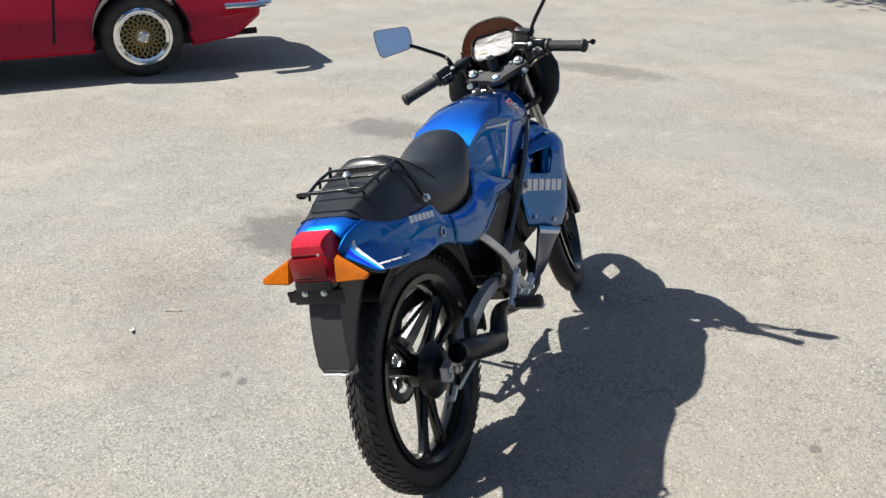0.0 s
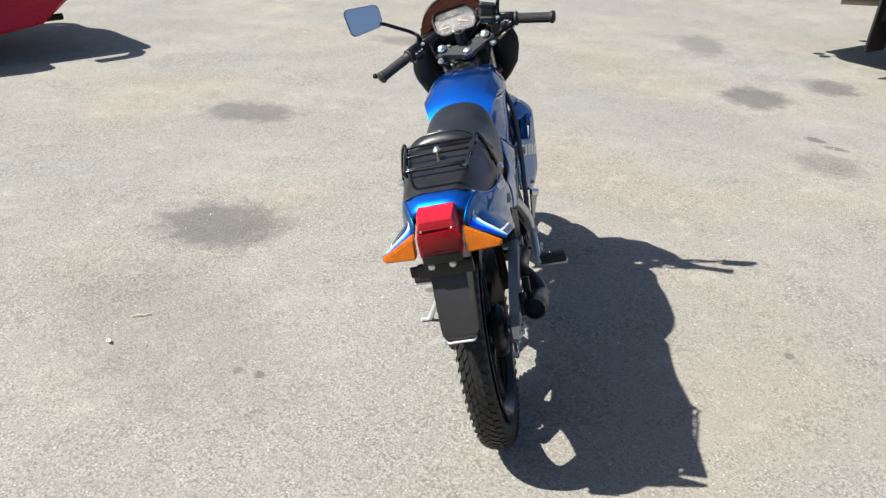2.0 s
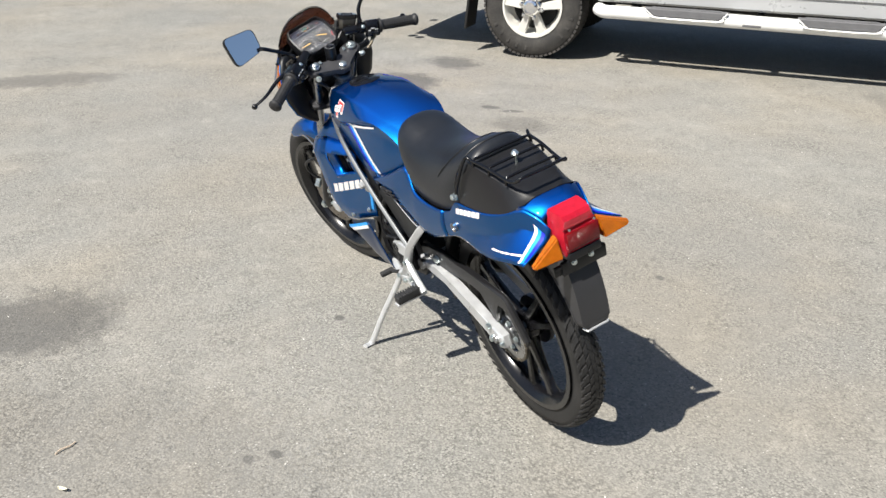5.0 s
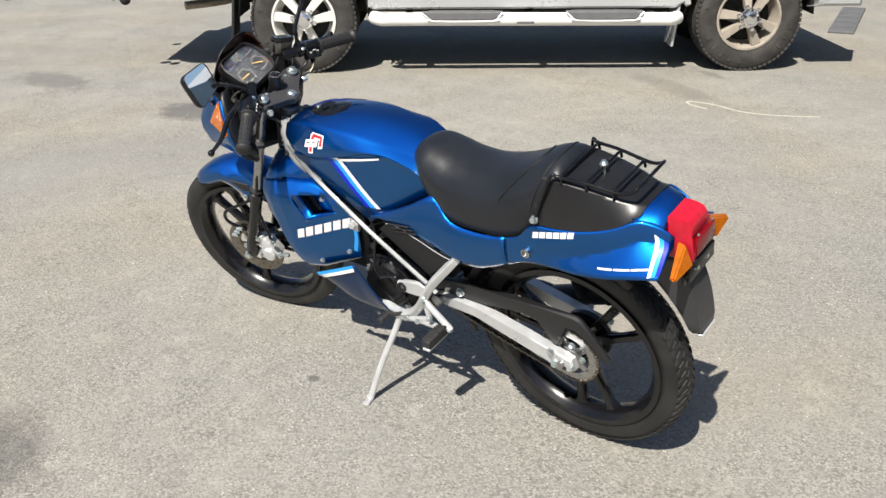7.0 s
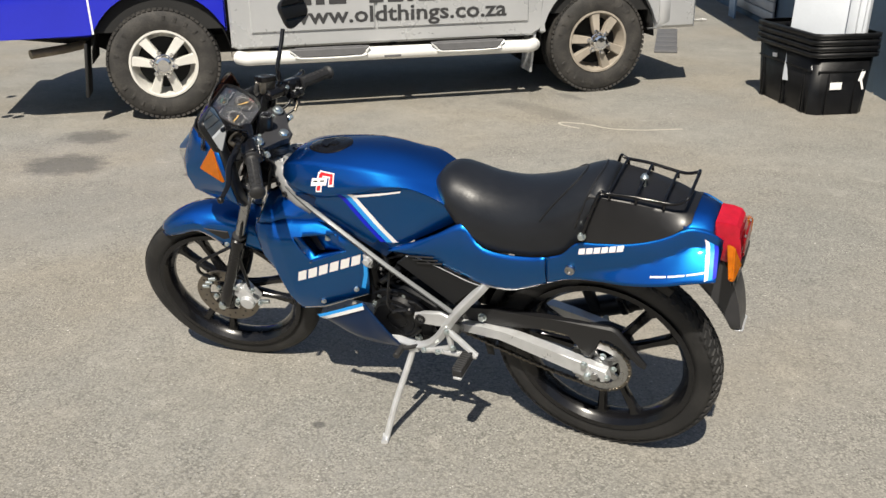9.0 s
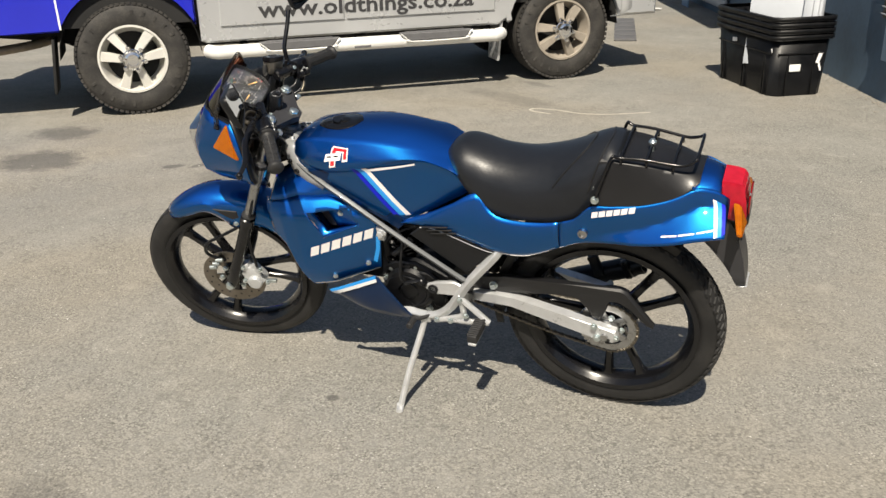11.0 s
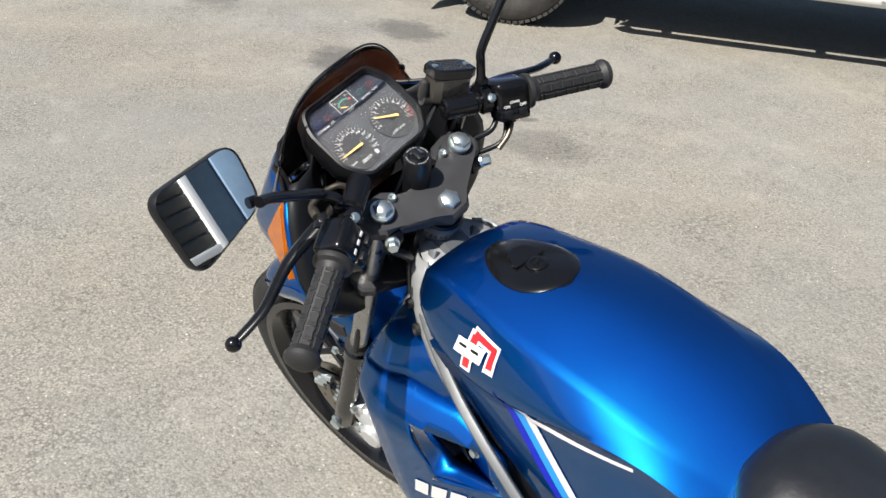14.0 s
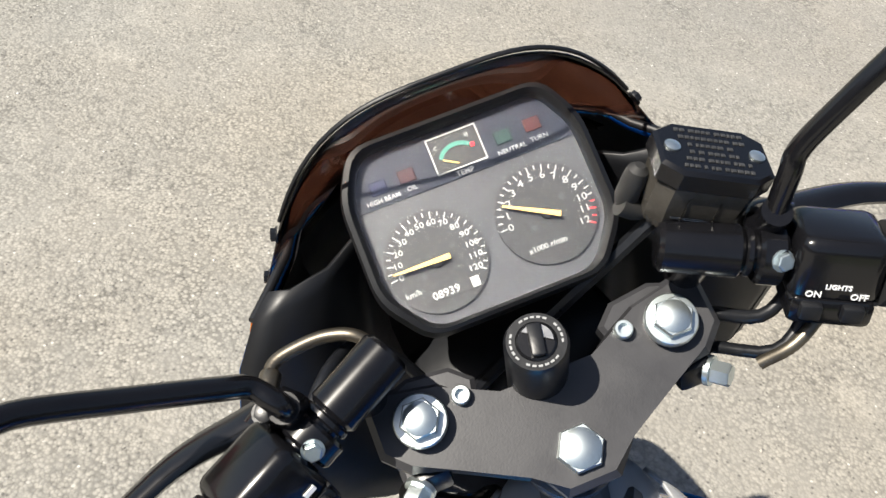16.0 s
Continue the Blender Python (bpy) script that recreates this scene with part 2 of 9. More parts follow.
def asphalt():
    m = bpy.data.materials.new("worn asphalt")
    m.use_nodes = True
    n, l = m.node_tree.nodes, m.node_tree.links
    b = n["Principled BSDF"]
    b.inputs["Roughness"].default_value = 0.85
    b.inputs["Specular IOR Level"].default_value = 0.35
    co = n.new("ShaderNodeTexCoord")
    P = co.outputs["Object"]

    def node(kind, **kw):
        x = n.new(kind)
        for k, v in kw.items():
            x.inputs[k].default_value = v
        return x

    def noise_tex(scale, detail=5.0, rough=0.6):
        x = node("ShaderNodeTexNoise", Scale=scale, Detail=detail, Roughness=rough)
        l.new(P, x.inputs["Vector"])
        return x.outputs["Fac"]

    def ramp(src, stops):
        r = n.new("ShaderNodeValToRGB")
        e = r.color_ramp.elements
        while len(e) < len(stops):
            e.new(0.5)
        for k, (p, c) in enumerate(stops):
            e[k].position, e[k].color = p, (*c, 1)
        l.new(src, r.inputs["Fac"])
        return r.outputs["Color"]

    def blend(fac, a, c, mode="MIX"):
        x = n.new("ShaderNodeMix")
        x.data_type, x.blend_type = "RGBA", mode
        for sock, val in ((0, fac), (6, a), (7, c)):
            if isinstance(val, (int, float)):
                x.inputs[sock].default_value = val
            elif isinstance(val, tuple):
                x.inputs[sock].default_value = (*val, 1)
            else:
                l.new(val, x.inputs[sock])
        return x.outputs[2]

    cells = node("ShaderNodeTexVoronoi", Scale=150.0)
    l.new(P, cells.inputs["Vector"])
    big = node("ShaderNodeTexVoronoi", Scale=92.0)
    l.new(P, big.inputs["Vector"])
    stone = n.new("ShaderNodeSeparateColor")
    l.new(cells.outputs["Color"], stone.inputs["Color"])
    # binder with stones of different shades set in it
    col = ramp(stone.outputs["Red"], [(0.0, (0.190, 0.181, 0.161)), (0.16, (0.305, 0.292, 0.261)), (0.8, (0.358, 0.341, 0.304)),
                                      (0.985, (0.370, 0.353, 0.315)), (1.0, (0.52, 0.50, 0.455))])
    pits = node("ShaderNodeMapRange")
    pits.inputs["From Min"].default_value, pits.inputs["From Max"].default_value = 0.25, 0.72
    l.new(cells.outputs["Distance"], pits.inputs["Value"])
    # colour darkens towards the cell edges, where the bump dips too
    col = blend(0.60, col, ramp(pits.outputs["Result"], [(0.0, (1.0, 1.0, 1.0)), (0.5, (0.72, 0.72, 0.72)), (1.0, (0.14, 0.14, 0.15))]), "MULTIPLY")
    col = blend(ramp(noise_tex(38, 8, 0.7), [(0.50, (0, 0, 0)), (0.66, (0.75, 0.75, 0.75))]), col, (0.200, 0.193, 0.176))
    col = blend(ramp(noise_tex(1.1, 7), [(0.40, (0, 0, 0)), (0.62, (0.45, 0.45, 0.45))]), col, (0.345, 0.325, 0.288))
    col = blend(ramp(noise_tex(13, 7, 0.7), [(0.46, (0, 0, 0)), (0.60, (0.55, 0.55, 0.55))]), col, (0.235, 0.226, 0.205))
    col = blend(ramp(noise_tex(0.45, 5), [(0.50, (0, 0, 0)), (0.68, (0.45, 0.45, 0.45))]), col, (0.215, 0.206, 0.190))
    col = blend(ramp(noise_tex(5.5, 6), [(0.58, (0, 0, 0)), (0.72, (0.4, 0.4, 0.4))]), col, (0.390, 0.370, 0.330))
    # patches where coarser stones stand bare
    tone = n.new("ShaderNodeSeparateColor")
    l.new(big.outputs["Color"], tone.inputs["Color"])
    bare = ramp(tone.outputs["Green"], [(0.0, (0.20, 0.190, 0.169)), (0.4, (0.300, 0.287, 0.256)), (1.0, (0.345, 0.329, 0.293))])
    gap = n.new("ShaderNodeMapRange")
    gap.inputs["From Min"].default_value, gap.inputs["From Max"].default_value = 0.25, 0.75
    l.new(big.outputs["Distance"], gap.inputs["Value"])
    # coarse stones: colour darkened in the gaps that the bump also lowers
    bare = blend(0.80, bare, ramp(gap.outputs["Result"], [(0.0, (1.0, 1.0, 1.0)), (0.45, (0.80, 0.80, 0.80)), (1.0, (0.20, 0.20, 0.21))]), "MULTIPLY")
    coarse = ramp(noise_tex(2.3, 9, 0.72), [(0.45, (0, 0, 0)), (0.66, (0.70, 0.70, 0.70))])
    col = blend(coarse, col, bare)
    # scattered dark dots that paint the shade of deep pits, and pale grit, each only where its own cell draws a low
    # number
    for scale, lim, size, tone_ in ((95.0, 0.07, 0.34, (0.10, 0.096, 0.09)), (48.0, 0.035, 0.20, (0.09, 0.086, 0.08)), (75.0, 0.016, 0.24, (0.60, 0.58, 0.54))):
        spot = node("ShaderNodeTexVoronoi", Scale=scale)
        l.new(P, spot.inputs["Vector"])
        pick = n.new("ShaderNodeSeparateColor")
        l.new(spot.outputs["Color"], pick.inputs["Color"])
        few = n.new("ShaderNodeMath")
        few.operation = "LESS_THAN"
        few.inputs[1].default_value = lim
        l.new(pick.outputs["Blue"], few.inputs[0])
        near = node("ShaderNodeMapRange")
        near.inputs["From Min"].default_value, near.inputs["From Max"].default_value = size * 0.3, size
        near.inputs["To Min"].default_value, near.inputs["To Max"].default_value = 0.85, 0.0
        l.new(spot.outputs["Distance"], near.inputs["Value"])
        both = n.new("ShaderNodeMath")
        both.operation = "MULTIPLY"
        l.new(few.outputs[0], both.inputs[0])
        l.new(near.outputs["Result"], both.inputs[1])
        col = blend(both.outputs[0], col, tone_)
    # oil and water stains: place, half-lengths, turn, darkness
    warp = node("ShaderNodeTexNoise", Scale=8.0, Detail=8.0, Roughness=0.75)
    l.new(P, warp.inputs["Vector"])
    total = None
    for x, y, a, c, turn, dark in STAINS:
        mp = n.new("ShaderNodeMapping")
        mp.vector_type = "TEXTURE"
        mp.inputs["Location"].default_value = (x, y, 0)
        mp.inputs["Rotation"].default_value = (0, 0, radians(turn))
        mp.inputs["Scale"].default_value = (a, c, 1)
        l.new(P, mp.inputs["Vector"])
        ln = n.new("ShaderNodeVectorMath")
        ln.operation = "LENGTH"
        l.new(mp.outputs[0], ln.inputs[0])
        ad = n.new("ShaderNodeMath")
        ad.operation = "MULTIPLY_ADD"
        ad.inputs[1].default_value = 1.9
        l.new(warp.outputs["Fac"], ad.inputs[0])
        l.new(ln.outputs["Value"], ad.inputs[2])
        mr = n.new("ShaderNodeMapRange")
        mr.inputs["From Min"].default_value, mr.inputs["From Max"].default_value = 1.62, 2.10
        mr.inputs["To Min"].default_value, mr.inputs["To Max"].default_value = dark, 0.0
        l.new(ad.outputs[0], mr.inputs["Value"])
        if total is None:
            total = mr.outputs["Result"]
        else:
            mx = n.new("ShaderNodeMath")
            mx.operation = "MAXIMUM"
            l.new(total, mx.inputs[0])
            l.new(mr.outputs["Result"], mx.inputs[1])
            total = mx.outputs[0]
    col = blend(1.0, col, ramp(noise_tex(0.7, 4, 0.55), [(0.36, (0.895, 0.915, 0.93)), (0.5, (0.93, 0.93, 0.925)), (0.64, (0.965, 0.935, 0.885))]), "MULTIPLY")
    col = blend(total, col, blend(0.25, (0.070, 0.068, 0.066), col))
    l.new(col, b.inputs["Base Color"])
    h = n.new("ShaderNodeMath")
    h.operation = "MULTIPLY_ADD"
    h.inputs[1].default_value = 0.8
    l.new(gap.outputs["Result"], h.inputs[0])
    l.new(pits.outputs["Result"], h.inputs[2])
    bp = n.new("ShaderNodeBump")
    bp.invert = True
    bp.inputs["Strength"].default_value, bp.inputs["Distance"].default_value = 0.40, 0.0040
    strong = node("ShaderNodeMapRange")
    strong.inputs["To Min"].default_value, strong.inputs["To Max"].default_value = 0.17, 0.50
    l.new(coarse, strong.inputs["Value"])
    l.new(strong.outputs["Result"], bp.inputs["Strength"])
    l.new(h.outputs[0], bp.inputs["Height"])
    l.new(bp.outputs["Normal"], b.inputs["Normal"])
    return m


STAINS = [
    (1.224, 1.246, 0.29, 0.25, 80, 0.85), (2.812, 1.590, 0.28, 0.20, 80, 0.78), (4.833, 0.724, 0.52, 0.20, 80, 0.66),
    (3.715, -1.465, 0.27, 0.22, 0, 0.90), (4.060, -2.05, 0.22, 0.18, 0, 0.84), (5.25, -1.38, 0.42, 0.18, 0, 0.6),
    (2.455, -1.568, 0.20, 0.17, 30, 0.5), (0.768, 0.315, 0.026, 0.018, 10, 0.9), (0.140, 0.772, 0.026, 0.016, 30, 0.9),
    (0.15, 0.845, 0.022, 0.016, 0, 0.8), (0.480, -0.893, 0.024, 0.018, 0, 0.8), (2.864, -1.622, 0.07, 0.04, 40, 0.95),
    (2.729, -1.688, 0.08, 0.03, 60, 0.9), (0.35, 1.15, 0.6, 0.35, 50, 0.25), (1.6, -3.9, 0.5, 0.12, -30, 0.4), (1.55, -4.45, 0.16, 0.05, -30, 0.5),
]
ASPHALT = asphalt()


# ---- shape helpers ----
def finish(name, bm, material, parent=None, m=None, sharp=35.0, smooth=True, weld=False):
    if m is not None:
        bm.transform(m)
    if weld:
        bmesh.ops.remove_doubles(bm, verts=bm.verts, dist=0.0002)
    bmesh.ops.recalc_face_normals(bm, faces=bm.faces)
    me = bpy.data.meshes.new(name)
    bm.to_mesh(me)
    bm.free()
    me.materials.append(material)
    if smooth:
        me.shade_smooth()
        me.set_sharp_from_angle(angle=radians(sharp))
    ob = new(name, me)
    ob.parent = parent
    return ob


def part(name, bm, material, parent, label="", m=None, sharp=35.0, smooth=True, weld=False):
    ob = finish(name, bm, material, parent, m, sharp, smooth, weld)
    return tagged(ob, label=label)


def thing(name, m, label, category, group=""):
    ob = new(name)
    ob.empty_display_size = 0.2
    ob.matrix_world = m
    return tagged(ob, label=label, category=category, group=group)


def rbox(bm, c, s, bev=0.004, rot=None, seg=2):
    r = bmesh.ops.create_cube(bm, size=1.0)
    vs = r["verts"]
    bmesh.ops.scale(bm, vec=s, verts=vs)
    if bev > 0:
        es = {e for v in vs for e in v.link_edges}
        g = bmesh.ops.bevel(bm, geom=list(es), offset=min(bev, 0.48 * min(s)), segments=seg, affect="EDGES", profile=0.5)
        vs = list({v for f in g["faces"] for v in f.verts} | {v for v in vs if v.is_valid})
    mt = Matrix.Translation(c) @ (rot.to_4x4() if rot is not None else Matrix())
    bmesh.ops.transform(bm, matrix=mt, verts=vs)
    return vs


def ring(bm, centre, axis, r, n, up=None):
    a = Vector(axis).normalized()
    u = a.cross(Vector((0, 0, 1)) if abs(a.z) < 0.95 else Vector((1, 0, 0))).normalized() if up is None else Vector(up)
    w = a.cross(u)
    return [bm.verts.new(Vector(centre) + r * (math.cos(t) * u + math.sin(t) * w)) for t in (2 * math.pi * k / n for k in range(n))]


def bridge(bm, a, c):
    n = len(a)
    for k in range(n):
        bm.faces.new((a[k], a[(k + 1) % n], c[(k + 1) % n], c[k]))


def lathe(bm, origin, axis, prof, n=24, close=True):
    """Turned shape: prof holds (radius, distance along the axis)."""
    o, a = Vector(origin), Vector(axis).normalized()
    rings = [ring(bm, o + a * h, a, max(r, 0.0003), n) for r, h in prof]
    for p, q in zip(rings, rings[1:]):
        bridge(bm, p, q)
    if close:
        bm.faces.new(rings[0][::-1])
        bm.faces.new(rings[-1])


def cyl(bm, p0, p1, r, r1=None, n=16, bev=0.0):
    p0, p1 = Vector(p0), Vector(p1)
    d = (p1 - p0).length
    r1 = r if r1 is None else r1
    prof = [(r, 0), (r1, d)] if not bev else [(r - bev, 0), (r, bev), (r1, d - bev), (r1 - bev, d)]
    lathe(bm, p0, p1 - p0, prof, n)


def hexbolt(bm, p, axis, r, h, washer=True):
    a = Vector(axis).normalized()
    if washer:
        lathe(bm, p, a, [(r * 1.25, 0), (r * 1.25, h * 0.22), (r, h * 0.22)], 16)
    lathe(bm, Vector(p) + a * h * 0.22, a, [(r, 0), (r, h * 0.7), (r * 0.85, h * 0.8)], 6)


def catmull(pts, k):
    if k <= 1:
        return [Vector(p) for p in pts]
    P = [Vector(p) for p in pts]
    P = [2 * P[0] - P[1]] + P + [2 * P[-1] - P[-2]]
    out = []
    for i in range(1, len(P) - 2):
        a, b, c, d = P[i - 1:i + 3]
        for j in range(k):
            t = j / k
            out.append(0.5 * (2 * b + (c - a) * t + (2 * a - 5 * b + 4 * c - d) * t * t + (3 * b - a - 3 * c + d) * t ** 3))
    out.append(P[-2])
    return out


def tube(bm, pts, r, n=10, k=5, closed=False, flat=1.0, radii=None, box=1.0):
    """A round, flattened or square-cornered (box < 1) bar along a smooth line."""
    P = catmull(pts, k)
    if closed:
        P = P[:-1]
    m = len(P)
    tang = []
    for i in range(m):
        a, b = (P[(i - 1) % m], P[(i + 1) % m]) if closed else (P[max(i - 1, 0)], P[min(i + 1, m - 1)])
        tang.append((b - a).normalized())
    u = tang[0].cross(Vector((0, 0, 1)) if abs(tang[0].z) < 0.9 else Vector((1, 0, 0))).normalized()
    rings = []
    for i in range(m):
        u = (u - tang[i] * u.dot(tang[i])).normalized()
        w = tang[i].cross(u)
        rr = r if radii is None else radii[0] + (radii[1] - radii[0]) * i / (m - 1)
        rings.append([bm.verts.new(P[i] + rr * (math.copysign(abs(math.cos(t)) ** box, math.cos(t)) * u + flat * math.copysign(abs(math.sin(t)) ** box, math.sin(t)) * w)) for t in (2 * math.pi * q / n for q in range(n))])
    for i in range(m - 1):
        bridge(bm, rings[i], rings[i + 1])
    if closed:
        bridge(bm, rings[-1], rings[0])
    else:
        bm.faces.new(rings[0][::-1])
        bm.faces.new(rings[-1])


def slab(bm, outline, y0, y1, bev=0.002, axis="y"):
    """An outline in x and z (or x and y), given thickness, its edges broken."""
    put = (lambda p, q: (p[0], q, p[1])) if axis == "y" else (lambda p, q: (p[0], p[1], q))
    a = [bm.verts.new(put(p, y0)) for p in outline]
    c = [bm.verts.new(put(p, y1)) for p in outline]
    fa, fc = bm.faces.new(a), bm.faces.new(c[::-1])
    bridge(bm, c, a)
    if bev:
        es = list(fa.edges) + list(fc.edges)
        bmesh.ops.bevel(bm, geom=es, offset=bev, segments=1, affect="EDGES")


def lerp_table(table, x):
    """Linear look-up in rows of (x, value, ...), sorted by falling or rising x."""
    t = sorted(table)
    if x <= t[0][0]:
        return t[0][1:]
    for a, b in zip(t, t[1:]):
        if x <= b[0]:
            f = (x - a[0]) / (b[0] - a[0])
            return tuple(p + (q - p) * f for p, q in zip(a[1:], b[1:]))
    return t[-1][1:]


def smooth_table(table, x):
    """Smooth look-up in rows of (x, value, ...)."""
    t = sorted(table)
    x = min(max(x, t[0][0]), t[-1][0])
    for i in range(len(t) - 1):
        if x <= t[i + 1][0]:
            break
    a, b = t[max(i - 1, 0)], t[i]
    c, d = t[i + 1], t[min(i + 2, len(t) - 1)]
    h = c[0] - b[0]
    f = (x - b[0]) / h
    out = []
    for k in range(1, len(b)):
        m0 = (c[k] - a[k]) / max(c[0] - a[0], 1e-6) * h
        m1 = (d[k] - b[k]) / max(d[0] - b[0], 1e-6) * h
        out.append((2 * f ** 3 - 3 * f * f + 1) * b[k] + (f ** 3 - 2 * f * f + f) * m0 + (-2 * f ** 3 + 3 * f * f) * c[k] + (f ** 3 - f * f) * m1)
    return tuple(out)


def surf(bm, rows, closed=False):
    """A sheet through rows of points."""
    V = [[bm.verts.new(p) for p in r] for r in rows]
    for a, b in zip(V, V[1:]):
        n = len(a)
        for k in range(n if closed else n - 1):
            bm.faces.new((a[k], a[(k + 1) % n], b[(k + 1) % n], b[k]))
    return V


def thick(ob, t, off=-1.0):
    m = ob.modifiers.new("thickness", "SOLIDIFY")
    m.thickness, m.offset = t, off
    return ob


def soften(ob, levels=1):
    m = ob.modifiers.new("rounding", "SUBSURF")
    m.levels = m.render_levels = levels
    return ob


def lettering(text, size, bold=0.0, depth=0.0006, align="CENTER"):
    """A bmesh of words in the built-in font, in the x-y plane, centred on the origin."""
    c = bpy.data.curves.new("words", "FONT")
    c.body, c.size, c.extrude, c.offset = text, size, depth, bold
    c.align_x, c.align_y, c.resolution_u = align, "CENTER", 2
    o = bpy.data.objects.new("words", c)
    scene.collection.objects.link(o)
    me = bpy.data.meshes.new_from_object(o)
    bm = bmesh.new()
    bm.from_mesh(me)
    bpy.data.objects.remove(o)
    bpy.data.meshes.remove(me)
    bpy.data.curves.remove(c)
    return bm


def join(bm, other, m=None):
    me = bpy.data.meshes.new("tmp")
    if m is not None:
        other.transform(m)
    other.to_mesh(me)
    other.free()
    bm.from_mesh(me)
    bpy.data.meshes.remove(me)


# ---- ground ----
gbm = bmesh.new()
bmesh.ops.create_grid(gbm, x_segments=60, y_segments=60, size=300)
tagged(finish("ground", gbm, ASPHALT), "pale worn asphalt yard with oil stains and loose grit", "ground", kind="structure")


def grit():
    """Loose stones and bits lying on the asphalt."""
    rnd = random.Random(4)
    verts, faces = [], []
    base = [(1, 0, 0), (-1, 0, 0), (0, 1, 0), (0, -1, 0), (0, 0, 1), (0, 0, -0.3)]
    tri = [(0, 2, 4), (2, 1, 4), (1, 3, 4), (3, 0, 4), (2, 0, 5), (1, 2, 5), (3, 1, 5), (0, 3, 5)]
    for k in range(3600):
        x, y = rnd.uniform(-1.9, 5.5), rnd.uniform(-4.8, 2.6)
        s = rnd.choice((0.0012, 0.0016, 0.002, 0.0025, 0.0036)) * rnd.uniform(0.7, 1.3)
        t = rnd.uniform(0, 6.28)
        o = len(verts)
        for a, b, c in base:
            a, b = a * rnd.uniform(0.7, 1.3), b * rnd.uniform(0.6, 1.1)
            verts.append((x + s * (a * math.cos(t) - b * math.sin(t)), y + s * (a * math.sin(t) + b * math.cos(t)), s * (0.2 + 0.7 * c)))
        faces += [(p + o, q + o, r + o) for p, q, r in tri]
    me = bpy.data.meshes.new("grit")
    me.from_pydata(verts, [], faces)
    m = bpy.data.materials.new("grit stone")
    m.use_nodes = True
    n, l = m.node_tree.nodes, m.node_tree.links
    g = n.new("ShaderNodeNewGeometry")
    r = n.new("ShaderNodeValToRGB")
    e = r.color_ramp.elements
    e[0].color, e[1].color = (0.12, 0.11, 0.10, 1), (0.62, 0.60, 0.56, 1)
    e.new(0.55).color = (0.28, 0.26, 0.23, 1)
    l.new(g.outputs["Random Per Island"], r.inputs["Fac"])
    l.new(r.outputs["Color"], n["Principled BSDF"].inputs["Base Color"])
    n["Principled BSDF"].inputs["Roughness"].default_value = 0.8
    me.materials.append(m)
    tagged(new("grit", me), "loose grit and small stones on the asphalt", "grit", kind="stuff")


grit()
CHALK = mat("faded chalk", (0.43, 0.40, 0.34), 0.9, vary=0.2, scale=25)


# ---- pickup truck beside the yard wall ----
TRUCK_WHITE = mat("silver white truck paint", (0.47, 0.48, 0.49), 0.3, 0.35, coat=0.6, vary=0.05, scale=3, rough_vary=0.08)
TRUCK_BLUE = mat("bright blue truck paint", (0.012, 0.02, 0.48), 0.25, 0.1, coat=0.8, vary=0.06, scale=4)
TRUCK_DARK = mat("dusty black underbody", (0.008, 0.008, 0.008), 0.8, vary=0.3, scale=8)
TRUCK_TYRE = mat("truck tyre rubber", (0.024, 0.0225, 0.021), 0.75, vary=0.25, scale=10, bump=0.3, bump_scale=90, dust=0.10)
WHEEL_ALLOY = mat("painted wheel alloy", (0.70, 0.685, 0.64), 0.36, 0.25, coat=0.3, vary=0.10, scale=14, dust=0.10)
WHEEL_DUSTY = mat("brake-dusted wheel alloy", (0.34, 0.30, 0.25), 0.5, 0.2, vary=0.2, scale=12, dust=0.25)
STEP_ALU = mat("bare aluminium step", (0.78, 0.78, 0.76), 0.42, 0.2, vary=0.06, scale=6)
STEP_PAD = mat("grey plastic tread", (0.10, 0.10, 0.105), 0.7, vary=0.15, scale=20, bump=0.3, bump_scale=250)
GLASS_DARK = mat("dark window glass", (0.01, 0.012, 0.014), 0.05, coat=0.5)


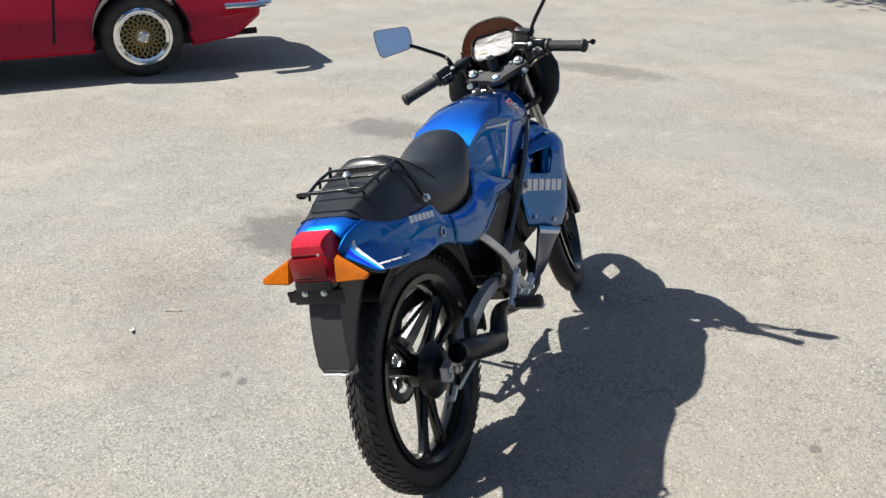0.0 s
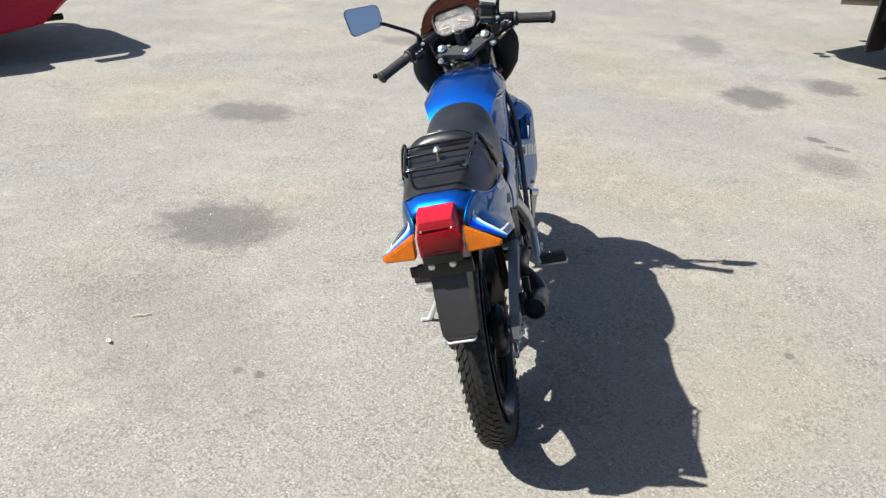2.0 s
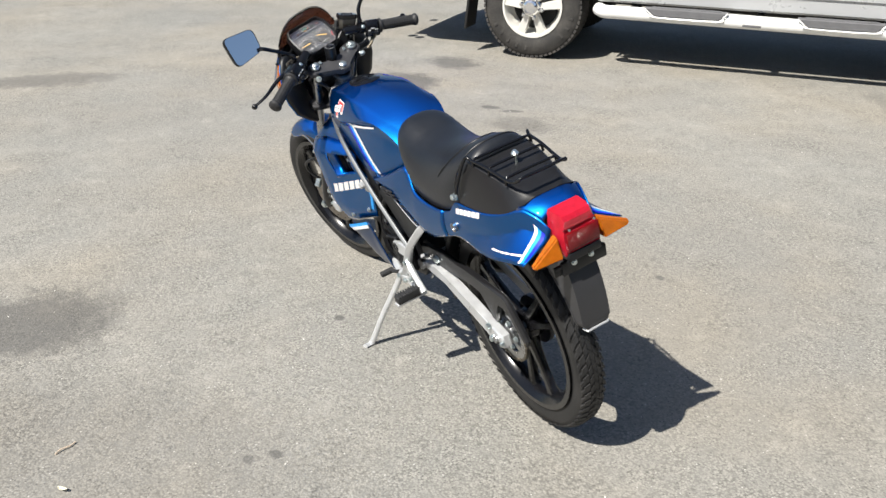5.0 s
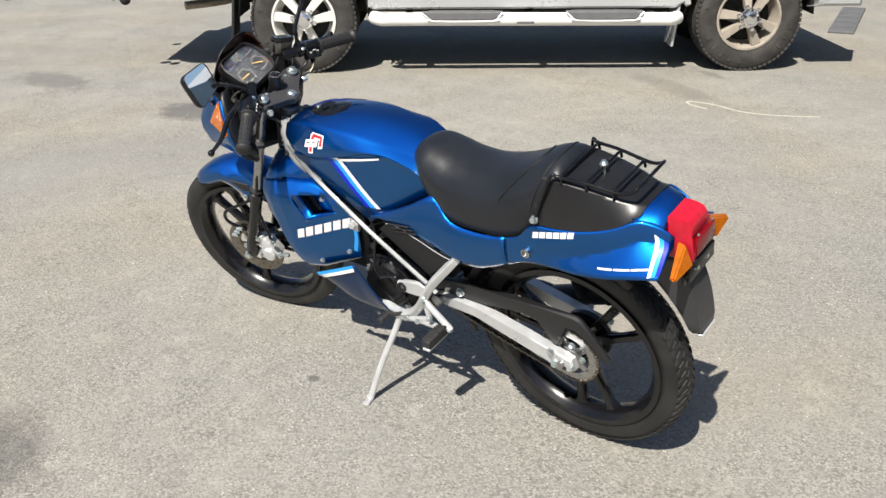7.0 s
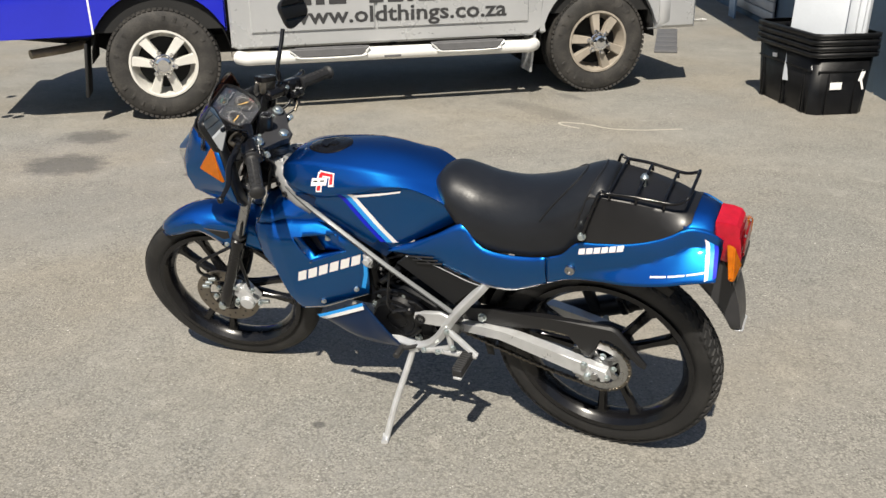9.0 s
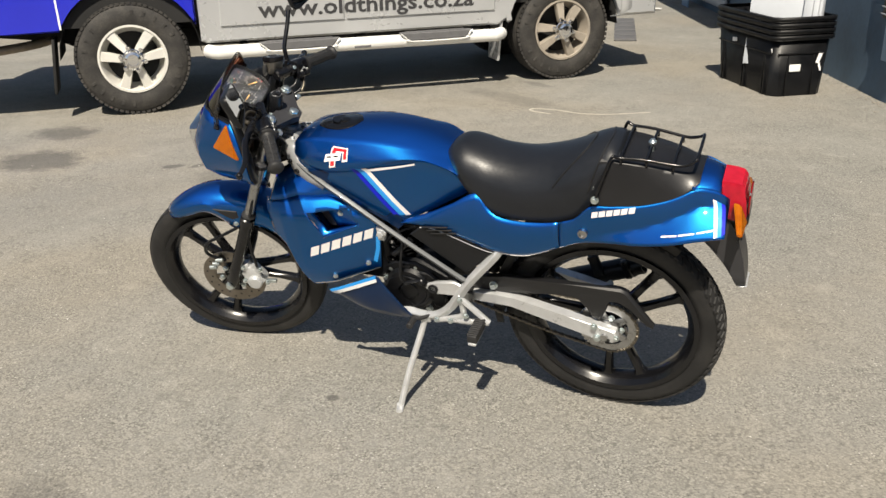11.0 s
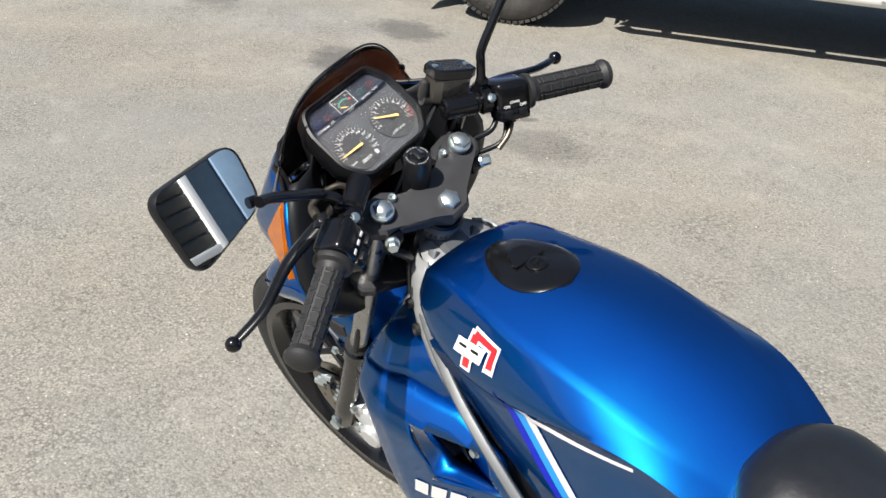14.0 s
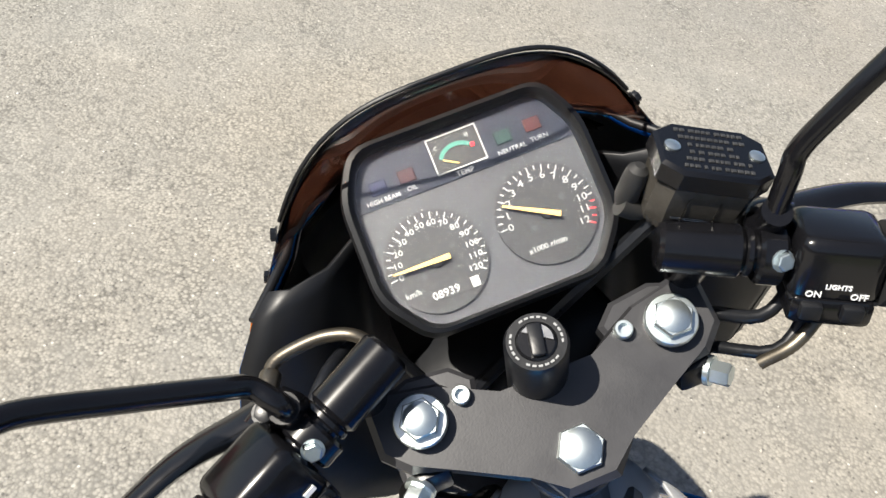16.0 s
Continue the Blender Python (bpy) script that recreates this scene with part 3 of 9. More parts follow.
def road_wheel(parent, x, y, R, W, rim_r, face, style, dirty, spin=0.0):
    """A tyred wheel that stands at x, its outer face towards -y when face is -1."""
    o = Vector((x, y, R))
    Y = Vector((0, face, 0))
    bm = bmesh.new()
    lathe(bm, o - Y * W, Y, [(rim_r * 0.9, 0), (rim_r + 0.01, 0.01), (rim_r + 0.35 * (R - rim_r), -0.004), (R - 0.03, 0.006), (R - 0.006, 0.03), (R, 0.07), (R, W - 0.07), (R - 0.006, W - 0.03), (R - 0.03, W - 0.006),
                             (rim_r + 0.35 * (R - rim_r), W + 0.004), (rim_r + 0.012, W - 0.008), (rim_r, W - 0.014), (rim_r - 0.004, W - 0.03)], 72, close=False)
    ty = part("wheel", bm, TRUCK_TYRE, parent, "black tyre on a " + dirty + " wheel", sharp=50)
    bm = bmesh.new()
    if style == "truck":
        for k in range(64):
            t = 2 * math.pi * k / 64
            for yy, dy, lag in ((0.020, 0.030, 0), (0.085, 0.034, 0.5), (0.15, 0.034, 0), (W - 0.020, 0.030, 0.5)):
                a = t + 2 * math.pi * lag / 64
                rbox(bm, o - Y * (W - yy) + Vector((math.cos(a), 0, math.sin(a))) * (R - 0.0055 - (0.006 if yy < 0.03 or yy > W - 0.03 else 0)), (0.016, dy, 0.026), 0, Matrix.Rotation(-a, 3, "Y"))
        tagged(part("tread", bm, TRUCK_TYRE, ty, "", smooth=False), "worn tread blocks of the tyre", kind="stuff")
        bm = bmesh.new()
        lathe(bm, o, Y, [(rim_r + 0.004, -0.012), (rim_r + 0.006, -0.002), (rim_r - 0.008, -0.001), (rim_r - 0.016, -0.014), (rim_r - 0.022, -0.05), (rim_r - 0.05, -0.12), (0.03, -0.13)], 64, close=False)
        for k in range(6):
            # three pairs of broad spokes that part towards the rim
            c0 = 2 * math.pi * (k // 2) / 3 + spin
            sg = 1 if k % 2 else -1
            rows = []
            for r, lag, w, dy in ((0.045, 0.50, 0.020, 0.014), (0.085, 0.45, 0.025, 0.008), (0.13, 0.41, 0.029, 0.000), (rim_r - 0.04, 0.395, 0.033, -0.006), (rim_r - 0.012, 0.39, 0.037, -0.010)):
                t = c0 + sg * lag
                d, e = Vector((math.cos(t), 0, math.sin(t))), Vector((-math.sin(t), 0, math.cos(t)))
                q = o + d * r + Y * dy
                rows.append([q + e * w - Y * 0.010, q + e * w * 0.84, q - e * w * 0.84, q - e * w - Y * 0.010, q - e * w - Y * 0.05, q + e * w - Y * 0.05])
            surf(bm, rows, closed=True)
        part("rim", bm, WHEEL_DUSTY if "brown" in dirty else WHEEL_ALLOY, ty, dirty + " six-spoke alloy rim", sharp=30)
        bm = bmesh.new()
        lathe(bm, o + Y * 0.0, Y, [(0.070, -0.02), (0.070, 0.012), (0.064, 0.018), (0.062, 0.040), (0.054, 0.052), (0.038, 0.058), (0.036, 0.055), (0.0, 0.056)], 32)
        part("hub_cap", bm, CHROME, ty, "bare metal hub cap")
        # raised bars where the maker's lettering stands on the sidewall
        bm = bmesh.new()
        for k in range(26):
            if k % 13 in (5, 6, 7, 11, 12):
                continue
            t = 2 * math.pi * k / 26 + 0.5
            rbox(bm, o + Vector((math.cos(t), 0, math.sin(t))) * (rim_r + 0.55 * (R - rim_r)) + Y * 0.001, (0.034, 0.006, 0.020), 0.002, Matrix.Rotation(-t, 3, "Y"), 1)
        tagged(part("sidewall_marking", bm, TRUCK_TYRE, ty, "raised bars on the tyre wall", smooth=False), kind="stuff")
        for k in range(6):
            t = 2 * math.pi * (k + 0.5) / 6 + 0.3
            bm = bmesh.new()
            hexbolt(bm, o + Vector((0.080 * math.cos(t), 0, 0.080 * math.sin(t))) + Y * 0.008, Y, 0.0125, 0.028)
            part("wheel_nut", bm, CHROME, ty)
        # thin dark disc that fills the gaps behind the spokes
        bm = bmesh.new()
        lathe(bm, o - Y * 0.12, Y, [(rim_r - 0.03, 0), (rim_r - 0.03, 0.004), (0.05, 0.004)], 40)
        part("spoke_backing", bm, TRUCK_DARK, ty)
    else:
        lathe(bm, o, Y, [(rim_r + 0.006, -0.02), (rim_r + 0.008, 0.004), (rim_r - 0.010, 0.006), (rim_r - 0.016, -0.010), (rim_r - 0.030, -0.014), (rim_r - 0.034, -0.006), (rim_r - 0.040, -0.008), (rim_r - 0.046, -0.05)], 64, close=False)
        part("rim", bm, CHROME, ty, "polished rim lip", sharp=30)
        # gold mesh of crossing spokes
        bm = bmesh.new()
        N = 20
        for k in range(N):
            for sg in (1, -1):
                t0 = 2 * math.pi * k / N
                t1 = t0 + sg * 2 * math.pi * 2.0 / N
                p = o + Vector((0.045 * math.cos(t0), 0, 0.045 * math.sin(t0))) + Y * -0.002
                mid = o + Vector((0.105 * math.cos((t0 + t1) / 2), 0, 0.105 * math.sin((t0 + t1) / 2))) + Y * -0.006
                q = o + Vector(((rim_r - 0.042) * math.cos(t1), 0, (rim_r - 0.042) * math.sin(t1))) + Y * -0.018
                tube(bm, [p, mid, q], 0.0045, 5, 2)
        part("spoke_mesh", bm, mat("gold wheel paint", (0.36, 0.26, 0.10), 0.4, 0.5, vary=0.15, scale=30), ty, "gold cross-spoke mesh")
        # thin dark disc closing the wheel behind the mesh
        bm = bmesh.new()
        lathe(bm, o - Y * 0.05, Y, [(rim_r - 0.03, 0), (rim_r - 0.03, 0.004), (0.05, 0.004)], 40)
        part("spoke_backing", bm, TRUCK_DARK, ty)
        bm = bmesh.new()
        lathe(bm, o, Y, [(0.046, -0.02), (0.042, 0.000), (0.028, 0.004), (0.024, 0.018), (0.016, 0.020), (0.014, 0.010), (0, 0.010)], 28)
        part("hub_cap", bm, ALLOY, ty, "silver hub centre")
        for k in range(4):
            t = 2 * math.pi * k / 4 + 0.4
            bm = bmesh.new()
            hexbolt(bm, o + Vector((0.036 * math.cos(t), 0, 0.036 * math.sin(t))) + Y * 0.004, Y, 0.009, 0.014)
            part("wheel_nut", bm, CHROME, ty)
    return ty


def arch_outline(x0, x1, zb, zt, arches, n=18):
    """A side outline with wheel arches cut into its lower edge."""
    pts = [(x0, zb)]
    for cx, cz, r in arches:
        a0 = math.asin(max(-1, min(1, (zb - cz) / r)))
        for k in range(n + 1):
            t = math.pi - a0 + (2 * a0 - math.pi) * k / n
            pts.append((cx + r * math.cos(t), cz + r * math.sin(t)))
    pts.append((x1, zb))
    pts.append((x1, zt))
    pts.append((x0, zt))
    return pts


def truck():
    ang = math.degrees(math.atan2(-0.630, -0.7765))
    tk = thing("pickup_truck", pose(3.945, -2.655, 0, 0, 0, ang) @ Matrix.Scale(1.03, 4), "silver and blue double-cab pickup truck with side steps", "truck")
    WB, R = 3.155, 0.378
    for x, dirty, spin in ((0.0, "pale silver", 4.71), (WB, "dusty brown", 5.5)):
        road_wheel(tk, x, 0.0, R, 0.25, 0.222, -1, "truck", dirty, spin)
        road_wheel(tk, x, 1.50, R, 0.25, 0.222, 1, "truck", dirty)
    # bed (blue), cab and nose (silver): sides with arches
    for y0, y1 in ((-0.03, 0.02), (1.48, 1.53)):
        bm = bmesh.new()
        o_ = arch_outline(-1.12, 0.44, 0.585, 1.15, [(0.0, 0.40, 0.47)])
        o_[0:1] = [(-1.26, 0.78), (-1.235, 0.66), (-1.16, 0.595), (-1.08, 0.585)]
        o_[-1] = (-1.27, 1.15)
        slab(bm, o_, y0, y1, 0.012)
        part("bed_side", bm, TRUCK_BLUE, tk, "bright blue load bed side")
        bm = bmesh.new()
        slab(bm, [(-0.415, 0.60), (-0.427, 0.60), (-0.440, 1.15), (-0.428, 1.15)], y0 - 0.002 if y0 < 0 else y1 - 0.002, y0 + 0.003 if y0 < 0 else y1 + 0.002, 0)
        part("pin_stripe", bm, WHITE_DECAL, tk, "white pin stripe")
        bm = bmesh.new()
        slab(bm, [(0.46, 0.47), (0.50, 0.455), (2.62, 0.455), (2.70, 0.50), (2.72, 1.12), (0.46, 1.12)], y0, y1, 0.015)
        part("cab_side", bm, TRUCK_WHITE, tk, "silver cab side")
        bm = bmesh.new()
        slab(bm, arch_outline(2.70, 3.93, 0.46, 1.05, [(WB, 0.40, 0.46)]), y0, y1, 0.02)
        part("front_wing", bm, TRUCK_WHITE, tk, "silver front wing")
        if y0 < 0:
            for a, b in ((0.60, 1.455), (1.475, 2.585)):
                bm = bmesh.new()
                slab(bm, [(a, 0.562), (b, 0.562), (b, 1.10), (a, 1.10)], y0 - 0.014, y0 + 0.01, 0.006)
                part("door", bm, TRUCK_WHITE, tk, "silver door skin")
            w = lettering("www.oldthings.co.za", 0.152, 0.0032, 0.001)
            xs = [v.co.x for v in w.verts]
            sx = 1.56 / (max(xs) - min(xs))
            w.transform(Matrix.Translation((1.64, y0 - 0.0155, 0.655)) @ Matrix.Rotation(radians(90), 4, "X") @ Matrix.Diagonal((sx, 1.0, 1, 1)))
            dark = mat("dark grey marking", (0.035, 0.035, 0.037), 0.5, vary=0.05)
            for k, (a, b) in enumerate(((0.92, 1.02), (1.05, 1.11), (1.14, 1.26), (1.42, 1.52), (1.55, 1.66), (1.69, 1.73), (1.77, 1.89), (1.93, 2.05), (2.08, 2.20), (2.23, 2.33))):
                bars = bmesh.new()
                rbox(bars, ((a + b) / 2, y0 - 0.0155, 0.80), (b - a, 0.002, 0.13), 0.0005)
                part("door_marking", bars, dark, tk, "large dark grey marking bar", smooth=False)
            part("door_lettering", w, mat("dark grey lettering", (0.035, 0.035, 0.037), 0.5), tk, "dark grey web address lettering", smooth=False)
    bm = bmesh.new()
    slab(bm, [(-1.25, 0.60), (-1.25, 1.15), (2.7, 1.12), (3.9, 1.02), (3.93, 0.60)], 0.02, 1.48, 0.0)
    part("body_core", bm, TRUCK_DARK, tk, "dark inner body")
    bm = bmesh.new()
    slab(bm, [(0.50, 1.10), (0.62, 1.70), (2.10, 1.72), (2.66, 1.10)], 0.06, 1.44, 0.05)
    part("cab_roof", bm, TRUCK_WHITE, tk, "silver cab top")
    for yy in (0.052, 1.448):
        bm = bmesh.new()
        slab(bm, [(0.62, 1.16), (0.70, 1.60), (1.42, 1.62), (1.42, 1.16)], yy - 0.006, yy + 0.006, 0.003)
        slab(bm, [(1.50, 1.16), (1.50, 1.62), (2.04, 1.62), (2.46, 1.16)], yy - 0.006, yy + 0.006, 0.003)
        part("window", bm, GLASS_DARK, tk, "dark side windows")
    bm = bmesh.new()
    slab(bm, [(-1.2, 0.60), (-0.95, 0.545), (-0.45, 0.50), (-0.30, 0.40), (3.3, 0.36), (3.6, 0.44), (3.7, 0.54), (3.6, 0.62), (-1.2, 0.62)], 0.30, 1.20, 0.02)
    for x in (0.0, WB):
        cyl(bm, (x, 0.1, 0.36), (x, 1.4, 0.36), 0.05, n=12)
    part("chassis", bm, TRUCK_DARK, tk, "dark chassis")
    for cx in (0.0, WB):
        bm = bmesh.new()
        rows = []
        for k in range(17):
            t = math.pi * k / 16
            rows.append([(cx + 0.46 * math.cos(t), 0.015, 0.40 + 0.46 * math.sin(t)), (cx + 0.46 * math.cos(t), 0.42, 0.40 + 0.46 * math.sin(t))])
        surf(bm, rows)
        thick(part("arch_liner", bm, TRUCK_DARK, tk, "dark wheel arch liner"), 0.004)
    # front bumper corner
    bm = bmesh.new()
    rows = []
    for t in (0, 20, 40, 60, 80, 95):
        a = radians(t)
        x, y = 3.62 + 0.24 * math.sin(a), 0.22 - 0.26 * math.cos(a)
        rows.append([(x, y, 0.72), (x + 0.012 * math.sin(a), y - 0.012 * math.cos(a), 0.66), (x + 0.012 * math.sin(a), y - 0.012 * math.cos(a), 0.52), (x - 0.01, y + 0.01, 0.465), (x - 0.06, y + 0.06, 0.45)])
    rows.append([(3.89, 1.28, z) for z in (0.72, 0.66, 0.52, 0.465, 0.45)])
    surf(bm, rows)
    thick(part("front_bumper", bm, TRUCK_WHITE, tk, "silver front bumper"), 0.01)
    # side step tube with two tread pads
    for yy in (-0.075,):
        bm = bmesh.new()
        tube(bm, [(0.50, yy + 0.06, 0.40), (0.56, yy, 0.395), (0.70, yy, 0.395), (1.5, yy, 0.392), (2.45, yy, 0.388), (2.58, yy, 0.388), (2.64, yy + 0.05, 0.39)], 0.046, 16, 4)
        sp = part("side_step", bm, STEP_ALU, tk, "bare aluminium side step tube")
        for x0, x1 in ((0.84, 1.40), (1.84, 2.38)):
            bm = bmesh.new()
            slab(bm, [(x0, 0.448), (x0 + 0.075, 0.392), (x1 - 0.06, 0.392), (x1, 0.448)], yy - 0.052, yy + 0.02, 0.006)
            pd = part("tread_pad", bm, STEP_PAD, sp, "dark grey moulded tread pad")
            for k in range(4):
                bm = bmesh.new()
                rbox(bm, ((x0 + x1) / 2, yy - 0.038 + 0.016 * k, 0.450), (x1 - x0 - 0.09, 0.006, 0.005), 0.002)
                part("rib", bm, STEP_PAD, pd)
            bm = bmesh.new()
            tube(bm, [(x0, yy - 0.052, 0.446), (x0 + 0.04, yy - 0.055, 0.415), (x0 + 0.08, yy - 0.055, 0.389), (x1 - 0.065, yy - 0.055, 0.389), (x1 - 0.03, yy - 0.055, 0.418), (x1, yy - 0.052, 0.446)], 0.005, 6, 3)
            part("pad_edge", bm, STEP_ALU, pd, "bright edge of the pad")
        bm = bmesh.new()
        rbox(bm, (1.56, yy - 0.044, 0.375), (0.12, 0.008, 0.016), 0.003)
        part("step_badge", bm, STEP_PAD, sp, "small grey badge bar")
        for x in (0.75, 1.6, 2.45):
            bm = bmesh.new()
            rbox(bm, (x, 0.08, 0.42), (0.05, 0.30, 0.03), 0.004)
            part("step_bracket", bm, TRUCK_DARK, sp)
    # mud flaps, tail pipe, tow bar
    for x, mt in ((-0.50, TRUCK_DARK), (2.64, TRUCK_WHITE)):
        bm = bmesh.new()
        rbox(bm, (x, 0.10, 0.36), (0.02, 0.22, 0.36), 0.006, Matrix.Rotation(0.10, 3, "Y"))
        part("mud_flap", bm, mt, tk, "hanging mud flap")
    bm = bmesh.new()
    tube(bm, [(-0.42, 0.36, 0.52), (-0.62, 0.28, 0.48), (-0.86, 0.14, 0.465)], 0.030, 14, 4)
    part("tail_pipe", bm, mat("dull rusty pipe", (0.30, 0.25, 0.19), 0.5, 0.5, vary=0.25, scale=25), tk, "dull rusty tail pipe")
    bm = bmesh.new()
    rbox(bm, (-1.30, 0.75, 0.60), (0.12, 1.30, 0.08), 0.02)
    bmesh.ops.create_uvsphere(bm, u_segments=16, v_segments=10, radius=0.035, matrix=Matrix.Translation((-1.45, 0.75, 0.58)))
    bmesh.ops.create_uvsphere(bm, u_segments=16, v_segments=10, radius=0.038, matrix=Matrix.Translation((-1.33, 0.02, 0.56)))
    bmesh.ops.create_uvsphere(bm, u_segments=16, v_segments=10, radius=0.038, matrix=Matrix.Translation((-1.24, 0.0, 0.53)))
    part("rear_bumper", bm, TRUCK_DARK, tk, "dark rear step bumper")


truck()


# ---- red classic car ----
def red_car():
    RED = mat("dark red car paint", (0.42, 0.006, 0.020), 0.30, coat=0.35, spec=0.35, vary=0.06, scale=4, rough_vary=0.05)
    d = math.degrees(math.atan2(-0.665, 0.747))
    car = thing("red_car", pose(3.255, 3.695, 0, 0, 0, d) @ Matrix.Scale(0.93, 4), "dark red classic saloon car with gold mesh wheels", "car")
    R, rim = 0.310, 0.208

    def lean_in(bm):
        """Flanks that draw in with height, and towards the tail."""
        for v in bm.verts:
            f = max(0.0, 0.46 * v.co.z - 0.115) + 0.30 * max(0.0, v.co.x - 0.45) * max(0.0, v.co.z - 0.45)
            v.co.y += f if v.co.y < 0.71 else -f

    WB = -2.40
    for x in (0.0, WB):
        road_wheel(car, x, 0.0, R, 0.19, rim, -1, "mesh", "gold")
        road_wheel(car, x, 1.42, R, 0.19, rim, 1, "mesh", "gold")
    for y0, y1, s in ((-0.018, 0.03, -1), (1.39, 1.438, 1)):
        bm = bmesh.new()
        o = arch_outline(-3.15, 0.70, 0.215, 0.80, [(WB, 0.34, 0.375), (0.0, 0.34, 0.375)])
        o[-3:] = [(0.70, 0.26), (0.92, 0.40), (0.96, 0.55), (0.95, 0.80), (-3.15, 0.80)]
        slab(bm, o, y0, y1, 0.022)
        bmesh.ops.bisect_plane(bm, geom=bm.verts[:] + bm.edges[:] + bm.faces[:], plane_co=(0, 0, 0.46), plane_no=(0, 0, 1))
        lean_in(bm)
        sd_ = part("body_side", bm, RED, car, "dark red body side")
        bm = bmesh.new()
        slab(bm, [(-0.62, 0.30), (-0.64, 0.30), (-0.56, 0.80), (-0.54, 0.80)], (y0 - 0.0015) if s < 0 else y1 - 0.002, (y0 + 0.002) if s < 0 else y1 + 0.0015, 0)
        lean_in(bm)
        part("door_gap", bm, TRUCK_DARK, sd_, "dark door gap")
    bm = bmesh.new()
    slab(bm, [(-3.12, 0.32), (-3.12, 0.80), (-2.0, 0.86), (0.30, 0.86), (0.94, 0.82), (0.93, 0.42), (0.70, 0.33), (0.37, 0.40), (0.30, 0.66), (-0.30, 0.66), (-0.37, 0.34), (-2.0, 0.34), (-2.1, 0.66), (-2.7, 0.66), (-2.8, 0.34)], 0.02, 1.40, 0.02)
    lean_in(bm)
    part("body_core", bm, RED, car, "dark red body")
    bm = bmesh.new()
    slab(bm, [(-3.1, 0.80), (-2.85, 1.22), (-2.1, 1.23), (-1.85, 0.80)], 0.32, 1.10, 0.05)
    part("cabin", bm, RED, car, "dark red roof")
    bm = bmesh.new()
    slab(bm, [(-3.02, 0.88), (-2.82, 1.17), (-2.13, 1.18), (-1.97, 0.88)], 0.31, 1.11, 0.01)
    part("window", bm, GLASS_DARK, car, "dark side glass")
    bm = bmesh.new()
    surf(bm, [[(0.36 * math.cos(t) + cx, y, 0.31 + 0.36 * math.sin(t)) for y in (-0.02, 0.35)] for cx in (0.0,) for t in [math.pi * k / 16 for k in range(17)]])
    thick(part("arch_liner", bm, TRUCK_DARK, car, "dark wheel arch liner"), 0.004)
    bm = bmesh.new()
    tube(bm, [(0.62, -0.030, 0.50), (0.86, -0.020, 0.50), (0.95, 0.04, 0.50), (0.985, 0.20, 0.50), (0.985, 1.22, 0.50), (0.95, 1.38, 0.50), (0.86, 1.44, 0.50), (0.62, 1.45, 0.50)], 0.055, 14, 4, flat=0.5)
    bp = part("rear_bumper", bm, CHROME, car, "chrome rear bumper with a black strip")
    bm = bmesh.new()
    tube(bm, [(0.64, -0.062, 0.50), (0.86, -0.052, 0.50), (0.972, 0.02, 0.50), (1.015, 0.20, 0.50)], 0.012, 8, 4)
    part("bumper_strip", bm, BLACK_PLASTIC, bp, "black rubber strip")
    bm = bmesh.new()
    slab(bm, [(-2.9, 0.20), (0.55, 0.20), (0.60, 0.34), (-2.9, 0.34)], 0.15, 1.27, 0.03)
    cyl(bm, (0.55, 0.25, 0.24), (0.93, 0.25, 0.25), 0.025, n=12)
    part("underbody", bm, TRUCK_DARK, car, "dark underbody and tail pipe")


red_car()


# ---- stacked black storage bins with boards in them ----
BIN = mat("scuffed black plastic", (0.0045, 0.0047, 0.0055), 0.42, spec=0.3, vary=0.3, scale=9, rough_vary=0.14, bump=0.08, bump_scale=200)
BOARD = mat("grey-white board", (0.50, 0.53, 0.57), 0.5, vary=0.06, scale=6)


